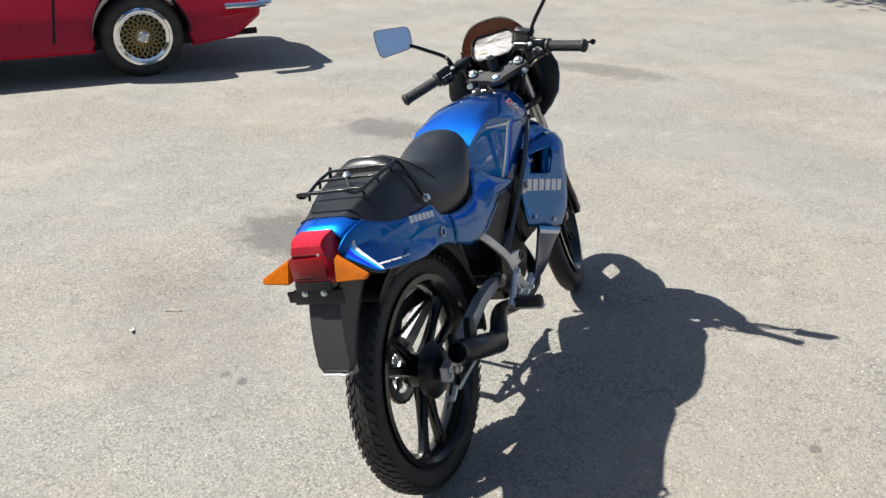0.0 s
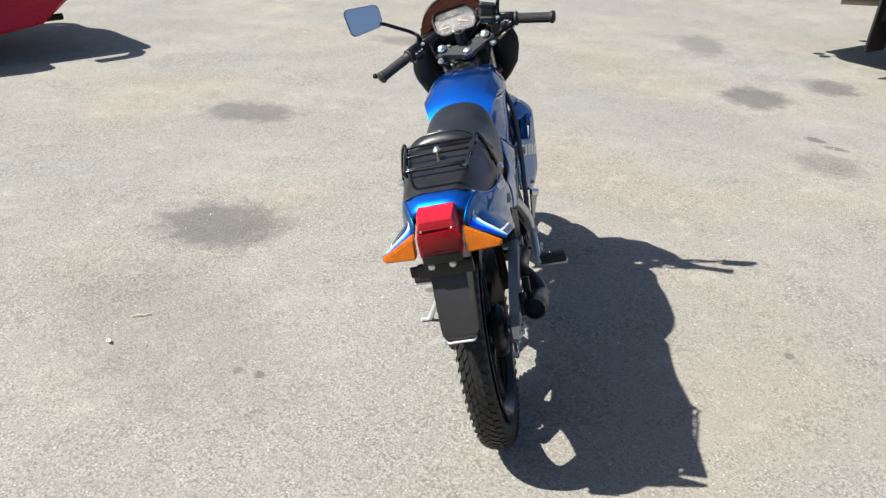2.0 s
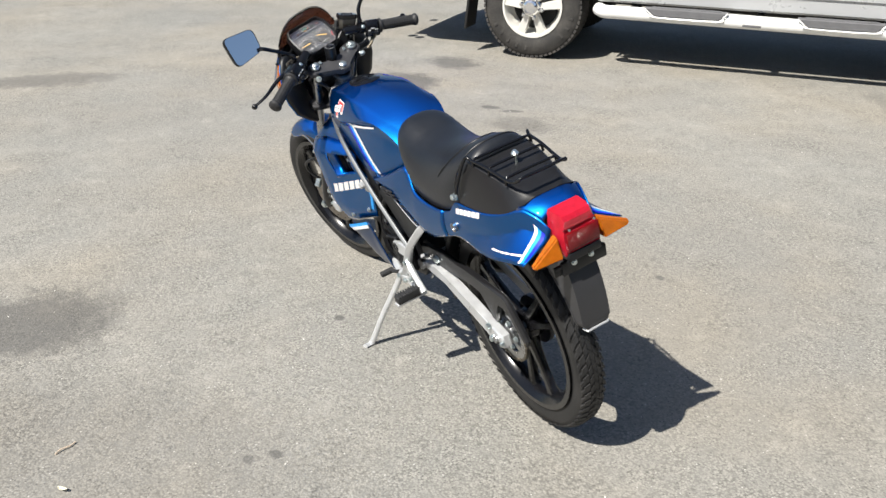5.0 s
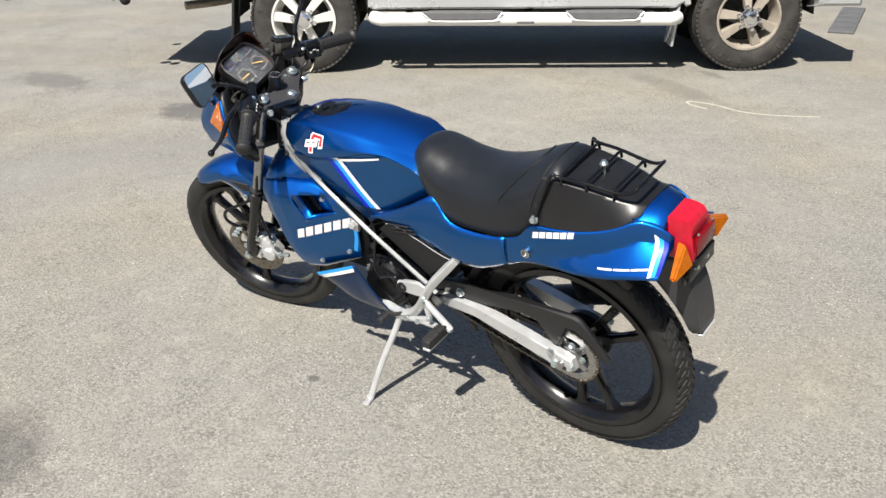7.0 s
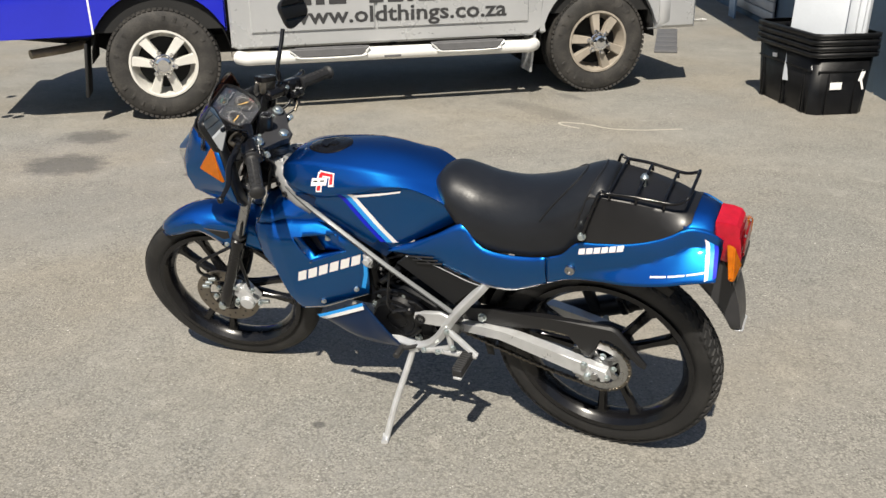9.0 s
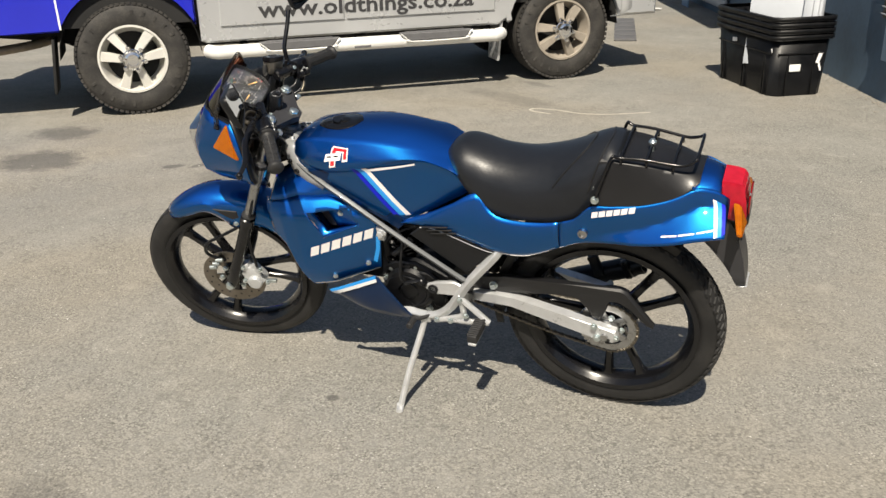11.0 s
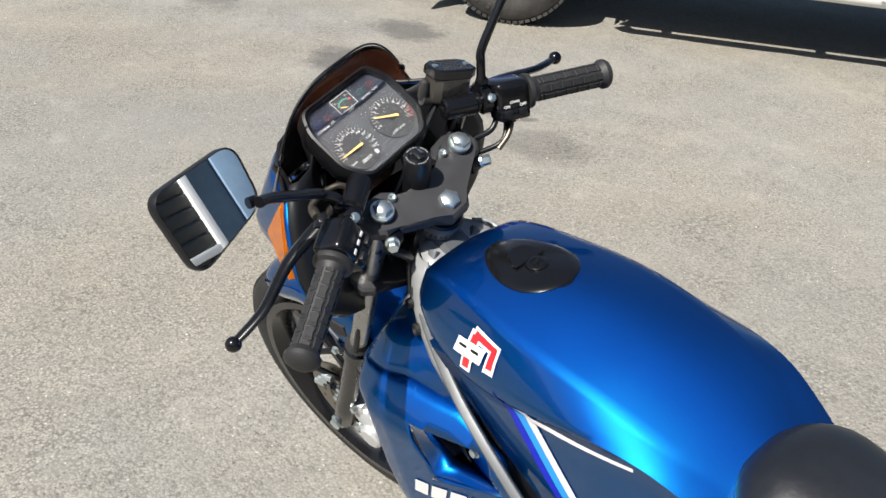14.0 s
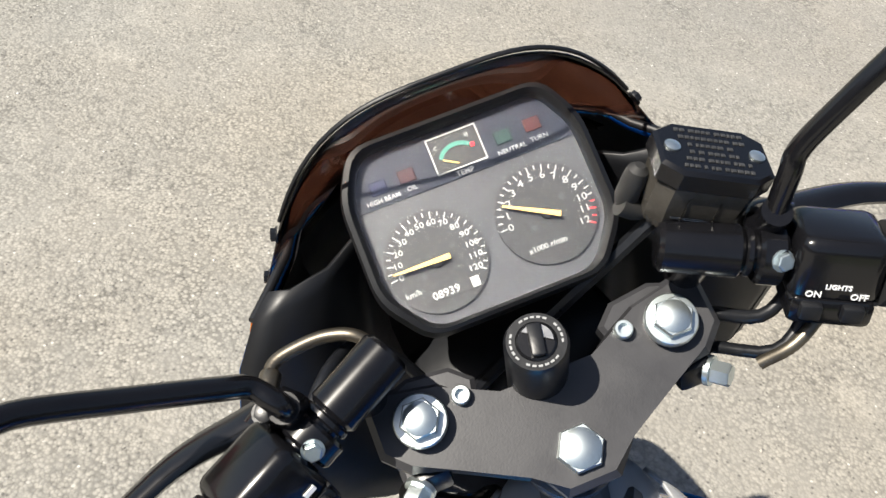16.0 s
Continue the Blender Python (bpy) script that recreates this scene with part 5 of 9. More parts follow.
def decal(name, shapes, trees, material, parent, side=1, lift=0.0012, step=0.012, label=""):
    """Flat shapes in x and z laid onto the flank of a panel; each is (corner, corner, corner, corner)."""
    bm = bmesh.new()
    for q in shapes:
        a, b, c, d = (Vector((p[0], 0, p[1])) for p in q)
        nu = max(1, int((b - a).length / step))
        nv = max(1, int((d - a).length / step))
        rows = []
        for i in range(nu + 1):
            row = []
            last = side * 0.12
            for j in range(nv + 1):
                u, v = i / nu, j / nv
                p = (a * (1 - u) + b * u) * (1 - v) + (d * (1 - u) + c * u) * v
                best = None
                for t in trees:
                    hit = t.ray_cast(Vector((p.x, side * 0.6, p.z)), Vector((0, -side, 0)))
                    if hit[0] is not None and (best is None or side * hit[0].y > side * best.y):
                        best = hit[0]
                last = best.y if best is not None else last
                row.append((p.x, last + side * lift, p.z))
            rows.append(row)
        surf(bm, rows)
    return part(name, bm, material, parent, label, sharp=60)


def word_blocks(x0, z0, x1, z1, h, count, lean=0.15, gap=0.16):
    """Slanted blocks in the rhythm of a lettered word, from start to end of its foot line."""
    out = []
    for k in range(count):
        a, b = (k + gap / 2) / count, (k + 1 - gap / 2) / count
        p = (x0 + (x1 - x0) * a, z0 + (z1 - z0) * a)
        q = (x0 + (x1 - x0) * b, z0 + (z1 - z0) * b)
        s = lean * h * (1 if x1 < x0 else -1)
        out.append((p, q, (q[0] - s, q[1] + h), (p[0] - s, p[1] + h)))
    return out


tank_tree = cast_on([tank_ob])
for sd in (1, -1):
    st = [(0.607, 0.790, 0.502, 0.650)]
    for mt, o, w, lb in ((WHITE_DECAL, 0.0, 0.015, "white stripe"), (CYAN_DECAL, 0.015, 0.018, "light blue stripe"), (ROYAL_DECAL, 0.033, 0.018, "royal blue stripe")):
        x0, z0, x1, z1 = st[0]
        decal("stripe", [((x0 + o, z0 + 0.002 - o * 0.12), (x1 + o, z1 + 0.0 - o * 0.12), (x1 + o + w, z1 - w * 0.12), (x0 + o + w, z0 + 0.002 - w * 0.12))], tank_tree, mt, tank_ob, sd, label=lb)
    decal("stripe", [((0.603, 0.781), (0.470, 0.806), (0.470, 0.811), (0.603, 0.789))], tank_tree, WHITE_DECAL, tank_ob, sd, 0.003, 0.008, "thin white line")
    # emblem: a white block across a bent red bar
    def small(q):
        return tuple((0.700 + 0.75 * (x - 0.697), 0.811 + 0.60 * (z - 0.811)) for x, z in q)

    outline = [((0.724, 0.766), (0.698, 0.772), (0.688, 0.850), (0.714, 0.850)), ((0.710, 0.834), (0.644, 0.838), (0.644, 0.858), (0.708, 0.858)), ((0.668, 0.800), (0.644, 0.806), (0.644, 0.856), (0.664, 0.856))]
    inside = [((0.719, 0.774), (0.703, 0.778), (0.693, 0.844), (0.709, 0.844)), ((0.706, 0.840), (0.649, 0.843), (0.649, 0.853), (0.704, 0.853)), ((0.663, 0.810), (0.649, 0.814), (0.649, 0.852), (0.660, 0.852))]
    decal("emblem", [small(q) for q in outline], tank_tree, WHITE_DECAL, tank_ob, sd, 0.0013, 0.005, "white emblem outline")
    decal("emblem", [small(q) for q in inside], tank_tree, RED_DECAL, tank_ob, sd, 0.0017, 0.005, "red emblem bar")
    decal("emblem", [small(((0.744, 0.790), (0.676, 0.806), (0.670, 0.838), (0.738, 0.822)))], tank_tree, WHITE_DECAL, tank_ob, sd, 0.0022, 0.005, "white emblem block")
    decal("emblem", [small(((0.733 - k, 0.808 + 0.24 * k), (0.714 - k, 0.812 + 0.24 * k), (0.713 - k, 0.818 + 0.24 * k), (0.732 - k, 0.814 + 0.24 * k))) for k in (0.0, 0.030)], tank_tree, BLACK_SATIN, tank_ob, sd, 0.0027, 0.005, "dark emblem marks")

# ---- seat and rear cowl ----
SEAT = [
    (0.402, 0.820, 0.808, 0.036), (0.385, 0.838, 0.790, 0.066), (0.355, 0.846, 0.760, 0.094), (0.312, 0.838, 0.712, 0.110),
    (0.265, 0.824, 0.683, 0.119), (0.19, 0.819, 0.675, 0.123), (0.11, 0.835, 0.682, 0.124), (0.05, 0.857, 0.702, 0.122),
    (0.005, 0.878, 0.738, 0.114), (-0.025, 0.886, 0.785, 0.104), (-0.048, 0.882, 0.82, 0.094), (-0.062, 0.866, 0.84, 0.084),
]


def round_section(x, zt, zb, w, e=3.1, n=11, tuck=0.9):
    """Half-round cross section: flat foot, full shoulders, crowned top."""
    out = []
    for k in range(2 * n - 1):
        t = math.pi * k / (2 * n - 2)
        c, s = math.cos(t), math.sin(t)
        y = w * math.copysign(abs(c) ** (2 / e), c)
        f = abs(s) ** (2 / e)
        y *= tuck + (1 - tuck) * min(1, f * 2.2)
        out.append((x, y, zb + (zt - zb) * f))
    return out


def seat():
    bm = bmesh.new()
    xs = [0.402 - 0.464 * k / 40 for k in range(41)]
    V = surf(bm, [round_section(x, *smooth_table(SEAT, x), e=2.35) for x in xs])
    bm.faces.new(V[0])
    bm.faces.new(V[-1][::-1])
    ob = part("seat", bm, VINYL, bike, "black grained vinyl solo seat with stitched seams", sharp=60)
    tree = cast_on([ob])[0]
    for x0, x1 in ((0.098, 0.010), (0.008, -0.034)):
        bm = bmesh.new()
        pts = []
        for k in range(25):
            t = math.pi * k / 24
            y = 0.2 * math.cos(t)
            x = x0 + (x1 - x0) * math.sin(t)
            h = tree.ray_cast(Vector((x, 2.0 * y, 0.78 + 0.5 * math.sin(t))), (Vector((x, 0, 0.78)) - Vector((x, 2.0 * y, 0.78 + 0.5 * math.sin(t)))).normalized())
            if h[0] is not None:
                pts.append(h[0] + h[1] * 0.0004)
        if len(pts) > 4:
            tube(bm, pts, 0.0026, 8, 2)
            part("seam", bm, BLACK_COWL, ob)
    return ob


seat()
COWL = [(-0.018, 0.860, 0.748, 0.116), (-0.06, 0.859, 0.750, 0.115), (-0.12, 0.850, 0.756, 0.110), (-0.18, 0.837, 0.770, 0.100),
        (-0.215, 0.828, 0.784, 0.090), (-0.24, 0.821, 0.801, 0.078), (-0.252, 0.817, 0.809, 0.068)]


def seat_cowl():
    bm = bmesh.new()
    rows = []
    for k in range(25):
        x = -0.018 - 0.234 * k / 24
        zt, zb, w = smooth_table(COWL, x)
        h = zt - zb
        half = [(w, zb), (w - 0.005, zb + 0.22 * h), (w - 0.015, zb + 0.55 * h), (w - 0.027, zb + 0.86 * h), (w - 0.031, zb + 0.945 * h), (w - 0.037, zb + 0.985 * h), (0.3 * w, zt - 0.001), (0, zt)]
        rows.append([(x, y, z) for y, z in half] + [(x, -y, z) for y, z in half[-2::-1]])
    V = surf(bm, rows)
    bm.faces.new(V[-1][::-1])
    bm.faces.new(V[0])
    ob = part("seat_cowl", bm, BLACK_COWL, bike, "satin black single-seat cowl with a flat top", sharp=30)
    return ob


seat_cowl()


def rack():
    bm = bmesh.new()
    r, z = 0.0042, 0.868
    for s in (1, -1):
        tube(bm, [(-0.012, s * 0.121, 0.765), (-0.022, s * 0.114, 0.80), (-0.040, s * 0.100, 0.852), (-0.05, s * 0.090, 0.873), (-0.065, s * 0.085, z), (-0.12, s * 0.080, z - 0.003),
                  (-0.19, s * 0.073, z - 0.014), (-0.215, s * 0.070, z - 0.014), (-0.236, s * 0.066, z - 0.006), (-0.242, s * 0.058, z + 0.001), (-0.243, 0, z + 0.001)], r, 8, 4)
    for x, zz in ((-0.068, z), (-0.128, z - 0.005), (-0.19, z - 0.014)):
        w = 0.085 + (x + 0.065) * 0.1
        tube(bm, [(x, w, zz - 0.016), (x, w - 0.003, zz - 0.002), (x, w - 0.012, zz + 0.002), (x, 0, zz + 0.003), (x, -w + 0.012, zz + 0.002), (x, -w + 0.003, zz - 0.002), (x, -w, zz - 0.016)], 0.0036, 8, 3)
    ob = part("luggage_rack", bm, BLACK_GLOSS, bike, "black wire luggage rack", sharp=60)
    bm = bmesh.new()
    lathe(bm, (-0.128, 0, z - 0.03), (0, 0, 1), [(0.004, 0), (0.004, 0.030), (0.010, 0.031), (0.010, 0.035), (0.0075, 0.038), (0.005, 0.042)], 16)
    part("rack_bolt", bm, ZINC, ob, "bright zinc dome bolt")
    for s in (1, -1):
        bm = bmesh.new()
        hexbolt(bm, (-0.012, s * 0.121, 0.766), (0, s, 0.2), 0.008, 0.012)
        part("rack_bolt", bm, ZINC, ob, "bright zinc bolt")


rack()

# ---- flank panels ----
def flank(name, xs, top, bot, yt, yb, material, label, belly=0.006, n=9, side=1, t=0.004, sharp=40, extra=None):
    """A body panel between a top and a bottom line, bowed outwards."""
    bm = bmesh.new()
    rows = []
    for x in xs:
        zt, zb = smooth_table(top, x)[0], smooth_table(bot, x)[0]
        a, c = smooth_table(yt, x)[0], smooth_table(yb, x)[0]
        row = []
        for k in range(n):
            f = k / (n - 1)
            y = c + (a - c) * f + belly * 4 * f * (1 - f)
            if extra:
                y += extra(x, f)
            row.append((x, side * y, zb + (zt - zb) * f))
        rows.append(row)
    surf(bm, rows)
    return thick(part(name, bm, material, bike, label, sharp=sharp), t, -1.0 if side > 0 else 1.0)


def frange(a, b, n):
    return [a + (b - a) * k / (n - 1) for k in range(n)]


cover_top = [(0.525, 0.638), (0.45, 0.668), (0.38, 0.702), (0.302, 0.739), (0.28, 0.706), (0.25, 0.684), (0.19, 0.677), (0.12, 0.682), (0.083, 0.690)]
cover_bot = [(0.525, 0.630), (0.45, 0.628), (0.38, 0.614), (0.30, 0.586), (0.25, 0.572), (0.18, 0.572), (0.13, 0.590), (0.083, 0.612)]
tail_top = [(0.081, 0.690), (0.04, 0.706), (0.005, 0.742), (-0.05, 0.749), (-0.12, 0.756), (-0.18, 0.770), (-0.215, 0.784), (-0.24, 0.797), (-0.26, 0.798), (-0.30, 0.783), (-0.322, 0.764)]
tail_bot = [(0.081, 0.612), (0.04, 0.630), (0.0, 0.641), (-0.06, 0.650), (-0.12, 0.657), (-0.22, 0.682), (-0.322, 0.708)]
panels = []
for sd in (1, -1):
    a = flank("side_cover", frange(0.525, 0.083, 30), cover_top, cover_bot, [(0.525, 0.118), (0.38, 0.114), (0.302, 0.104), (0.25, 0.118), (0.083, 0.123)],
              [(0.525, 0.122), (0.3, 0.126), (0.083, 0.124)], BLUE, "blue metallic side cover below the seat", 0.007, side=sd)
    flare = lambda x, f: 0.080 * max(0.0, min(1.0, (0.05 - x) / 0.372)) ** 1.35 * max(0.0, 1 - f / (0.16 + 0.48 * max(0.0, min(1.0, (0.03 - x) / 0.352))))
    b = flank("tail_panel", frange(0.081, -0.322, 32), tail_top, tail_bot, [(0.081, 0.123), (-0.1, 0.115), (-0.2, 0.097), (-0.26, 0.076), (-0.322, 0.055)],
              [(0.081, 0.124), (-0.1, 0.114), (-0.2, 0.102), (-0.26, 0.082), (-0.322, 0.060)], BLUE, "blue metallic tail panel with stripes", 0.005, 15, sd, extra=flare, sharp=28)
    panels.append((sd, a, b))


def tail_deck():
    bm = bmesh.new()
    rows = []
    for x, z, w in ((-0.236, 0.814, 0.086), (-0.255, 0.815, 0.0785), (-0.280, 0.809, 0.0695), (-0.298, 0.802, 0.063), (-0.303, 0.793, 0.061)):
        rows.append([(x, w * c, z - 0.018 * abs(c) ** 4) for c in (-1, -0.9, -0.6, -0.3, 0, 0.3, 0.6, 0.9, 1)])
    surf(bm, rows)
    thick(part("tail_deck", bm, BLUE, bike, "blue tail top", sharp=50), 0.004)
    bm = bmesh.new()
    slab(bm, [(-0.10, 0.60), (0.2, 0.58), (0.2, 0.66), (-0.24, 0.77), (-0.30, 0.80), (-0.312, 0.72), (-0.2, 0.66)], -0.048, 0.048, 0.01)
    part("tail_core", bm, BLACK_PLASTIC, bike, "black inner mudguard under the seat")


tail_deck()
for sd, a, b in panels:
    tr = cast_on([a, b])
    # word blocks, small script line, three-colour rear stripe
    decal("marking", word_blocks(-0.001, 0.715, -0.110, 0.738, 0.016, 6) if sd > 0 else word_blocks(-0.110, 0.738, -0.001, 0.715, 0.016, 6), tr, WHITE_DECAL, b, sd, label="white marking blocks")
    decal("marking", [((-0.175 - 0.041 * k, 0.687 + 0.0095 * k), (-0.212 - 0.041 * k, 0.6955 + 0.0095 * k), (-0.212 - 0.041 * k, 0.6987 + 0.0095 * k), (-0.175 - 0.041 * k, 0.6902 + 0.0095 * k)) for k in range(3)], tr, WHITE_DECAL, b, sd, label="small white marking bars")
    for mt, o, w, lb in ((WHITE_DECAL, 0.0, 0.010, "white stripe"), (CYAN_DECAL, 0.010, 0.012, "light blue stripe"), (ROYAL_DECAL, 0.022, 0.010, "royal blue stripe")):
        x, y, v = -0.284 - 0.9 * o, -0.298 - 0.75 * o, w * 0.75
        decal("stripe", [((x, 0.772 - 0.6 * o), (x - 0.9 * w, 0.772 - 0.6 * (o + w)), (y - v, 0.708 + 0.25 * o), (y, 0.704 + 0.25 * o))], tr, mt, b, sd, label=lb)
    bm = bmesh.new()
    lathe(bm, (0.019, sd * 0.121, 0.668), (0, sd, 0), [(0.012, 0), (0.012, 0.012), (0.009, 0.012), (0.009, 0.008), (0, 0.008)], 20)
    part("panel_bolt", bm, STEEL, b, "recessed panel bolt")


def rear_lamps():
    bm = bmesh.new()
    rows = []
    for x, zt, zb, wt, wb in ((-0.300, 0.803, 0.706, 0.044, 0.052), (-0.328, 0.801, 0.700, 0.0435, 0.052), (-0.345, 0.796, 0.700, 0.042, 0.050), (-0.353, 0.786, 0.704, 0.039, 0.047)):
        rows.append([(x, wt * 0.92, zt), (x, wt, zt - 0.008), (x - 0.006, wb, zb + 0.045), (x - 0.008, wb, zb + 0.008), (x - 0.008, wb * 0.92, zb),
                     (x - 0.008, -wb * 0.92, zb), (x - 0.008, -wb, zb + 0.008), (x - 0.006, -wb, zb + 0.045), (x, -wt, zt - 0.008), (x, -wt * 0.92, zt)])
    V = surf(bm, rows, closed=True)
    bm.faces.new(V[-1])
    bm.faces.new(V[0][::-1])
    lamp = part("tail_light", bm, RED_LENS, bike, "red rear lamp lens", sharp=30)
    bm = bmesh.new()
    rbox(bm, (-0.3650, 0, 0.742), (0.004, 0.088, 0.044), 0.0015)
    part("reflector", bm, DEEP_RED_LENS, lamp, "red reflector panel")
    for z, w in ((0.768, 0.090), (0.716, 0.092)):
        bm = bmesh.new()
        rbox(bm, (-0.361 + 0.006 * (z > 0.75), 0, z), (0.003, w, 0.0022), 0.0006)
        part("lens_rib", bm, mat("dark red rib", (0.10, 0.002, 0.004), 0.4, vary=0.05), lamp)
    for y in (0.034, -0.034):
        bm = bmesh.new()
        hexbolt(bm, (-0.363, y, 0.770), (-1, 0, 0.1), 0.003, 0.004, False)
        part("lens_screw", bm, ZINC, lamp)
    for s in (1, -1):
        bm = bmesh.new()
        P = [(-0.330, s * 0.056, 0.760), (-0.348, s * 0.138, 0.718), (-0.352, s * 0.134, 0.708), (-0.336, s * 0.058, 0.706)]
        Q = [(-0.348, s * 0.056, 0.754), (-0.358, s * 0.134, 0.716), (-0.362, s * 0.130, 0.708), (-0.366, s * 0.058, 0.706)]
        V = surf(bm, [P, Q], closed=True)
        bm.faces.new(V[0])
        bm.faces.new(V[1][::-1])
        bmesh.ops.bevel(bm, geom=bm.edges[:], offset=0.003, segments=2, affect="EDGES")
        part("rear_indicator", bm, AMBER_LENS, bike, "orange wedge-shaped indicator lens")
    # number plate bracket and mud flap
    bm = bmesh.new()
    rbox(bm, (-0.352, 0, 0.672), (0.012, 0.125, 0.034), 0.003)
    rbox(bm, (-0.350, 0.066, 0.672), (0.006, 0.030, 0.026), 0.002)
    rbox(bm, (-0.352, 0, 0.70), (0.03, 0.09, 0.02), 0.003)
    br = part("plate_bracket", bm, BLACK_SATIN, bike, "black number plate bracket with slots")
    for y in (0.03, -0.018):
        bm = bmesh.new()
        hexbolt(bm, (-0.358, y, 0.682), (-1, 0, 0), 0.006, 0.006)
        part("bracket_bolt", bm, ZINC, br)
    for y in (0.068, -0.05):
        bm = bmesh.new()
        rbox(bm, (-0.3545, y, 0.680), (0.003, 0.018, 0.008), 0.001)
        part("slot", bm, DIAL_BLACK, br)
    bm = bmesh.new()
    rows = []
    for f in range(13):
        q = f / 12
        z = 0.70 - 0.205 * q
        x = -0.322 - 0.050 * q - 0.012 * math.sin(q * 3.14)
        w = 0.045 if q < 0.9 else 0.045 - 0.012 * ((q - 0.9) / 0.1) ** 2
        rows.append([(x + (0.016 + 0.11 * (1 - q) ** 1.3) * (abs(c) > 0.97), w * c, z) for c in (-1, -0.975, -0.9, -0.5, 0, 0.5, 0.9, 0.975, 1)])
    surf(bm, rows)
    flap = thick(part("mud_flap", bm, YOKE_PAINT, bike, "black moulded mud flap", sharp=50), 0.004)
    bm = bmesh.new()
    tube(bm, [Vector(p) + Vector((-0.002, 0, -0.001)) for p in rows[-1][1:-1]], 0.0028, 8, 2)
    part("flap_edge", bm, ALLOY, flap, "bright worn lower edge", sharp=60)


rear_lamps()

# ---- wheels ----
def wheel(name, c, R, width, rim_r, m, label, knobby, turned=0.35):
    cx, cz = c
    o = Vector((cx, 0, cz))
    Y = Vector((0, 1, 0))
    bm = bmesh.new()
    h = width / 2
    # cast rim barrel and flanges
    lathe(bm, o - Y * 0.028, Y, [(rim_r - 0.012, -0.010), (rim_r + 0.003, -0.010), (rim_r + 0.002, -0.004), (rim_r - 0.016, 0.006), (rim_r - 0.018, 0.050), (rim_r + 0.002, 0.060),
                                 (rim_r + 0.003, 0.066), (rim_r - 0.012, 0.066), (rim_r - 0.020, 0.056), (rim_r - 0.032, 0.040), (rim_r - 0.032, 0.016), (rim_r - 0.020, 0.0), (rim_r - 0.012, -0.010)], 64, close=False)
    lathe(bm, o - Y * 0.045, Y, [(0.014, 0), (0.030, 0.002), (0.042, 0.012), (0.046, 0.030), (0.046, 0.060), (0.042, 0.078), (0.030, 0.088), (0.014, 0.090)], 32)
    rim = part(name, bm, BLACK_GLOSS, bike, label, m, sharp=40)
    for k in range(6):
        t = 2 * math.pi * (k // 2) / 3 + turned + (0.23 if k % 2 else -0.23)
        d = Vector((math.cos(t), 0, math.sin(t)))
        e = Vector((-math.sin(t), 0, math.cos(t)))
        bm = bmesh.new()
        rows = []
        for r, w, yy in ((0.036, 0.018, 0.020), (0.08, 0.013, 0.015), (0.14, 0.011, 0.012), (rim_r - 0.045, 0.013, 0.013), (rim_r - 0.028, 0.024, 0.015)):
            q = o + d * r
            rows.append([q + e * w + Y * yy * 0.55, q + e * w * 0.6 + Y * yy, q - e * w * 0.6 + Y * yy, q - e * w + Y * yy * 0.55,
                         q - e * w - Y * yy * 0.55, q - e * w * 0.6 - Y * yy, q + e * w * 0.6 - Y * yy, q + e * w - Y * yy * 0.55])
        surf(bm, rows, closed=True)
        part("spoke", bm, BLACK_GLOSS, rim, "", m, sharp=40)
    # tyre carcass
    bm = bmesh.new()
    prof = [(rim_r - 0.004, -h * 0.72), (rim_r + 0.012, -h * 0.90), (rim_r + 0.5 * (R - rim_r), -h), (R - 0.016, -h * 0.92), (R - 0.006, -h * 0.66), (R - 0.001, -h * 0.33), (R, 0),
            (R - 0.001, h * 0.33), (R - 0.006, h * 0.66), (R - 0.016, h * 0.92), (rim_r + 0.5 * (R - rim_r), h), (rim_r + 0.012, h * 0.90), (rim_r - 0.004, h * 0.72)]
    dp = 0.003 if knobby else 0.0
    prof = [(r - (dp if r > R - 0.018 else 0), y) for r, y in prof]
    lathe(bm, o, Y, prof, 72, close=False)
    part("tyre", bm, RUBBER, rim, "worn black rubber tyre", m, sharp=60)
    # tread blocks
    bm = bmesh.new()
    if knobby:
        N = 66
        for k in range(N):
            for row, (y0, dy, lag, ln) in enumerate(((0, 0.15, 0.0, 0.30), (0.34, 0.15, 0.25, 0.36), (-0.34, 0.15, 0.6, 0.36), (0.70, 0.17, 0.0, 0.34), (-0.70, 0.17, 0.35, 0.34), (0.95, 0.10, 0.5, 0.22), (-0.95, 0.10, 0.85, 0.22))):
                a0 = 2 * math.pi * (k + lag) / N
                da = 2 * math.pi * ln / N
                pts = []
                for top in (0, 1):
                    for sa, sy in ((-1, -1), (1, -1), (1, 1), (-1, 1)):
                        y = (y0 + sy * dy) * h
                        q = abs(y) / h
                        rr = R - 0.020 * max(0, q - 0.25) ** 2.0 * 1.1 - (0.006 if not top else 0.001)
                        yy = y * (1.0 if q < 0.9 else 0.99)
                        a = a0 + sa * da * (0.9 if top else 1) + 0.02 * sy * (1 if row % 2 else -1)
                        pts.append(bm.verts.new(o + Vector((rr * math.cos(a), yy, rr * math.sin(a)))))
                p = pts
                for f in ((4, 5, 6, 7), (0, 1, 5, 4), (1, 2, 6, 5), (2, 3, 7, 6), (3, 0, 4, 7)):
                    bm.faces.new([p[i] for i in f])
        part("tread", bm, RUBBER, rim, "block tread", m, smooth=False)
    else:
        for y0 in (-0.45, -0.15, 0.15, 0.45):
            lathe(bm, o + Y * (y0 * h), Y, [(R - 0.004, -0.0035), (R + 0.0008 - 0.004 * abs(y0), -0.003), (R + 0.0008 - 0.004 * abs(y0), 0.003), (R - 0.004, 0.0035)], 72, close=False)
        part("tread", bm, RUBBER, rim, "ribbed tread", m, sharp=60)
    return rim


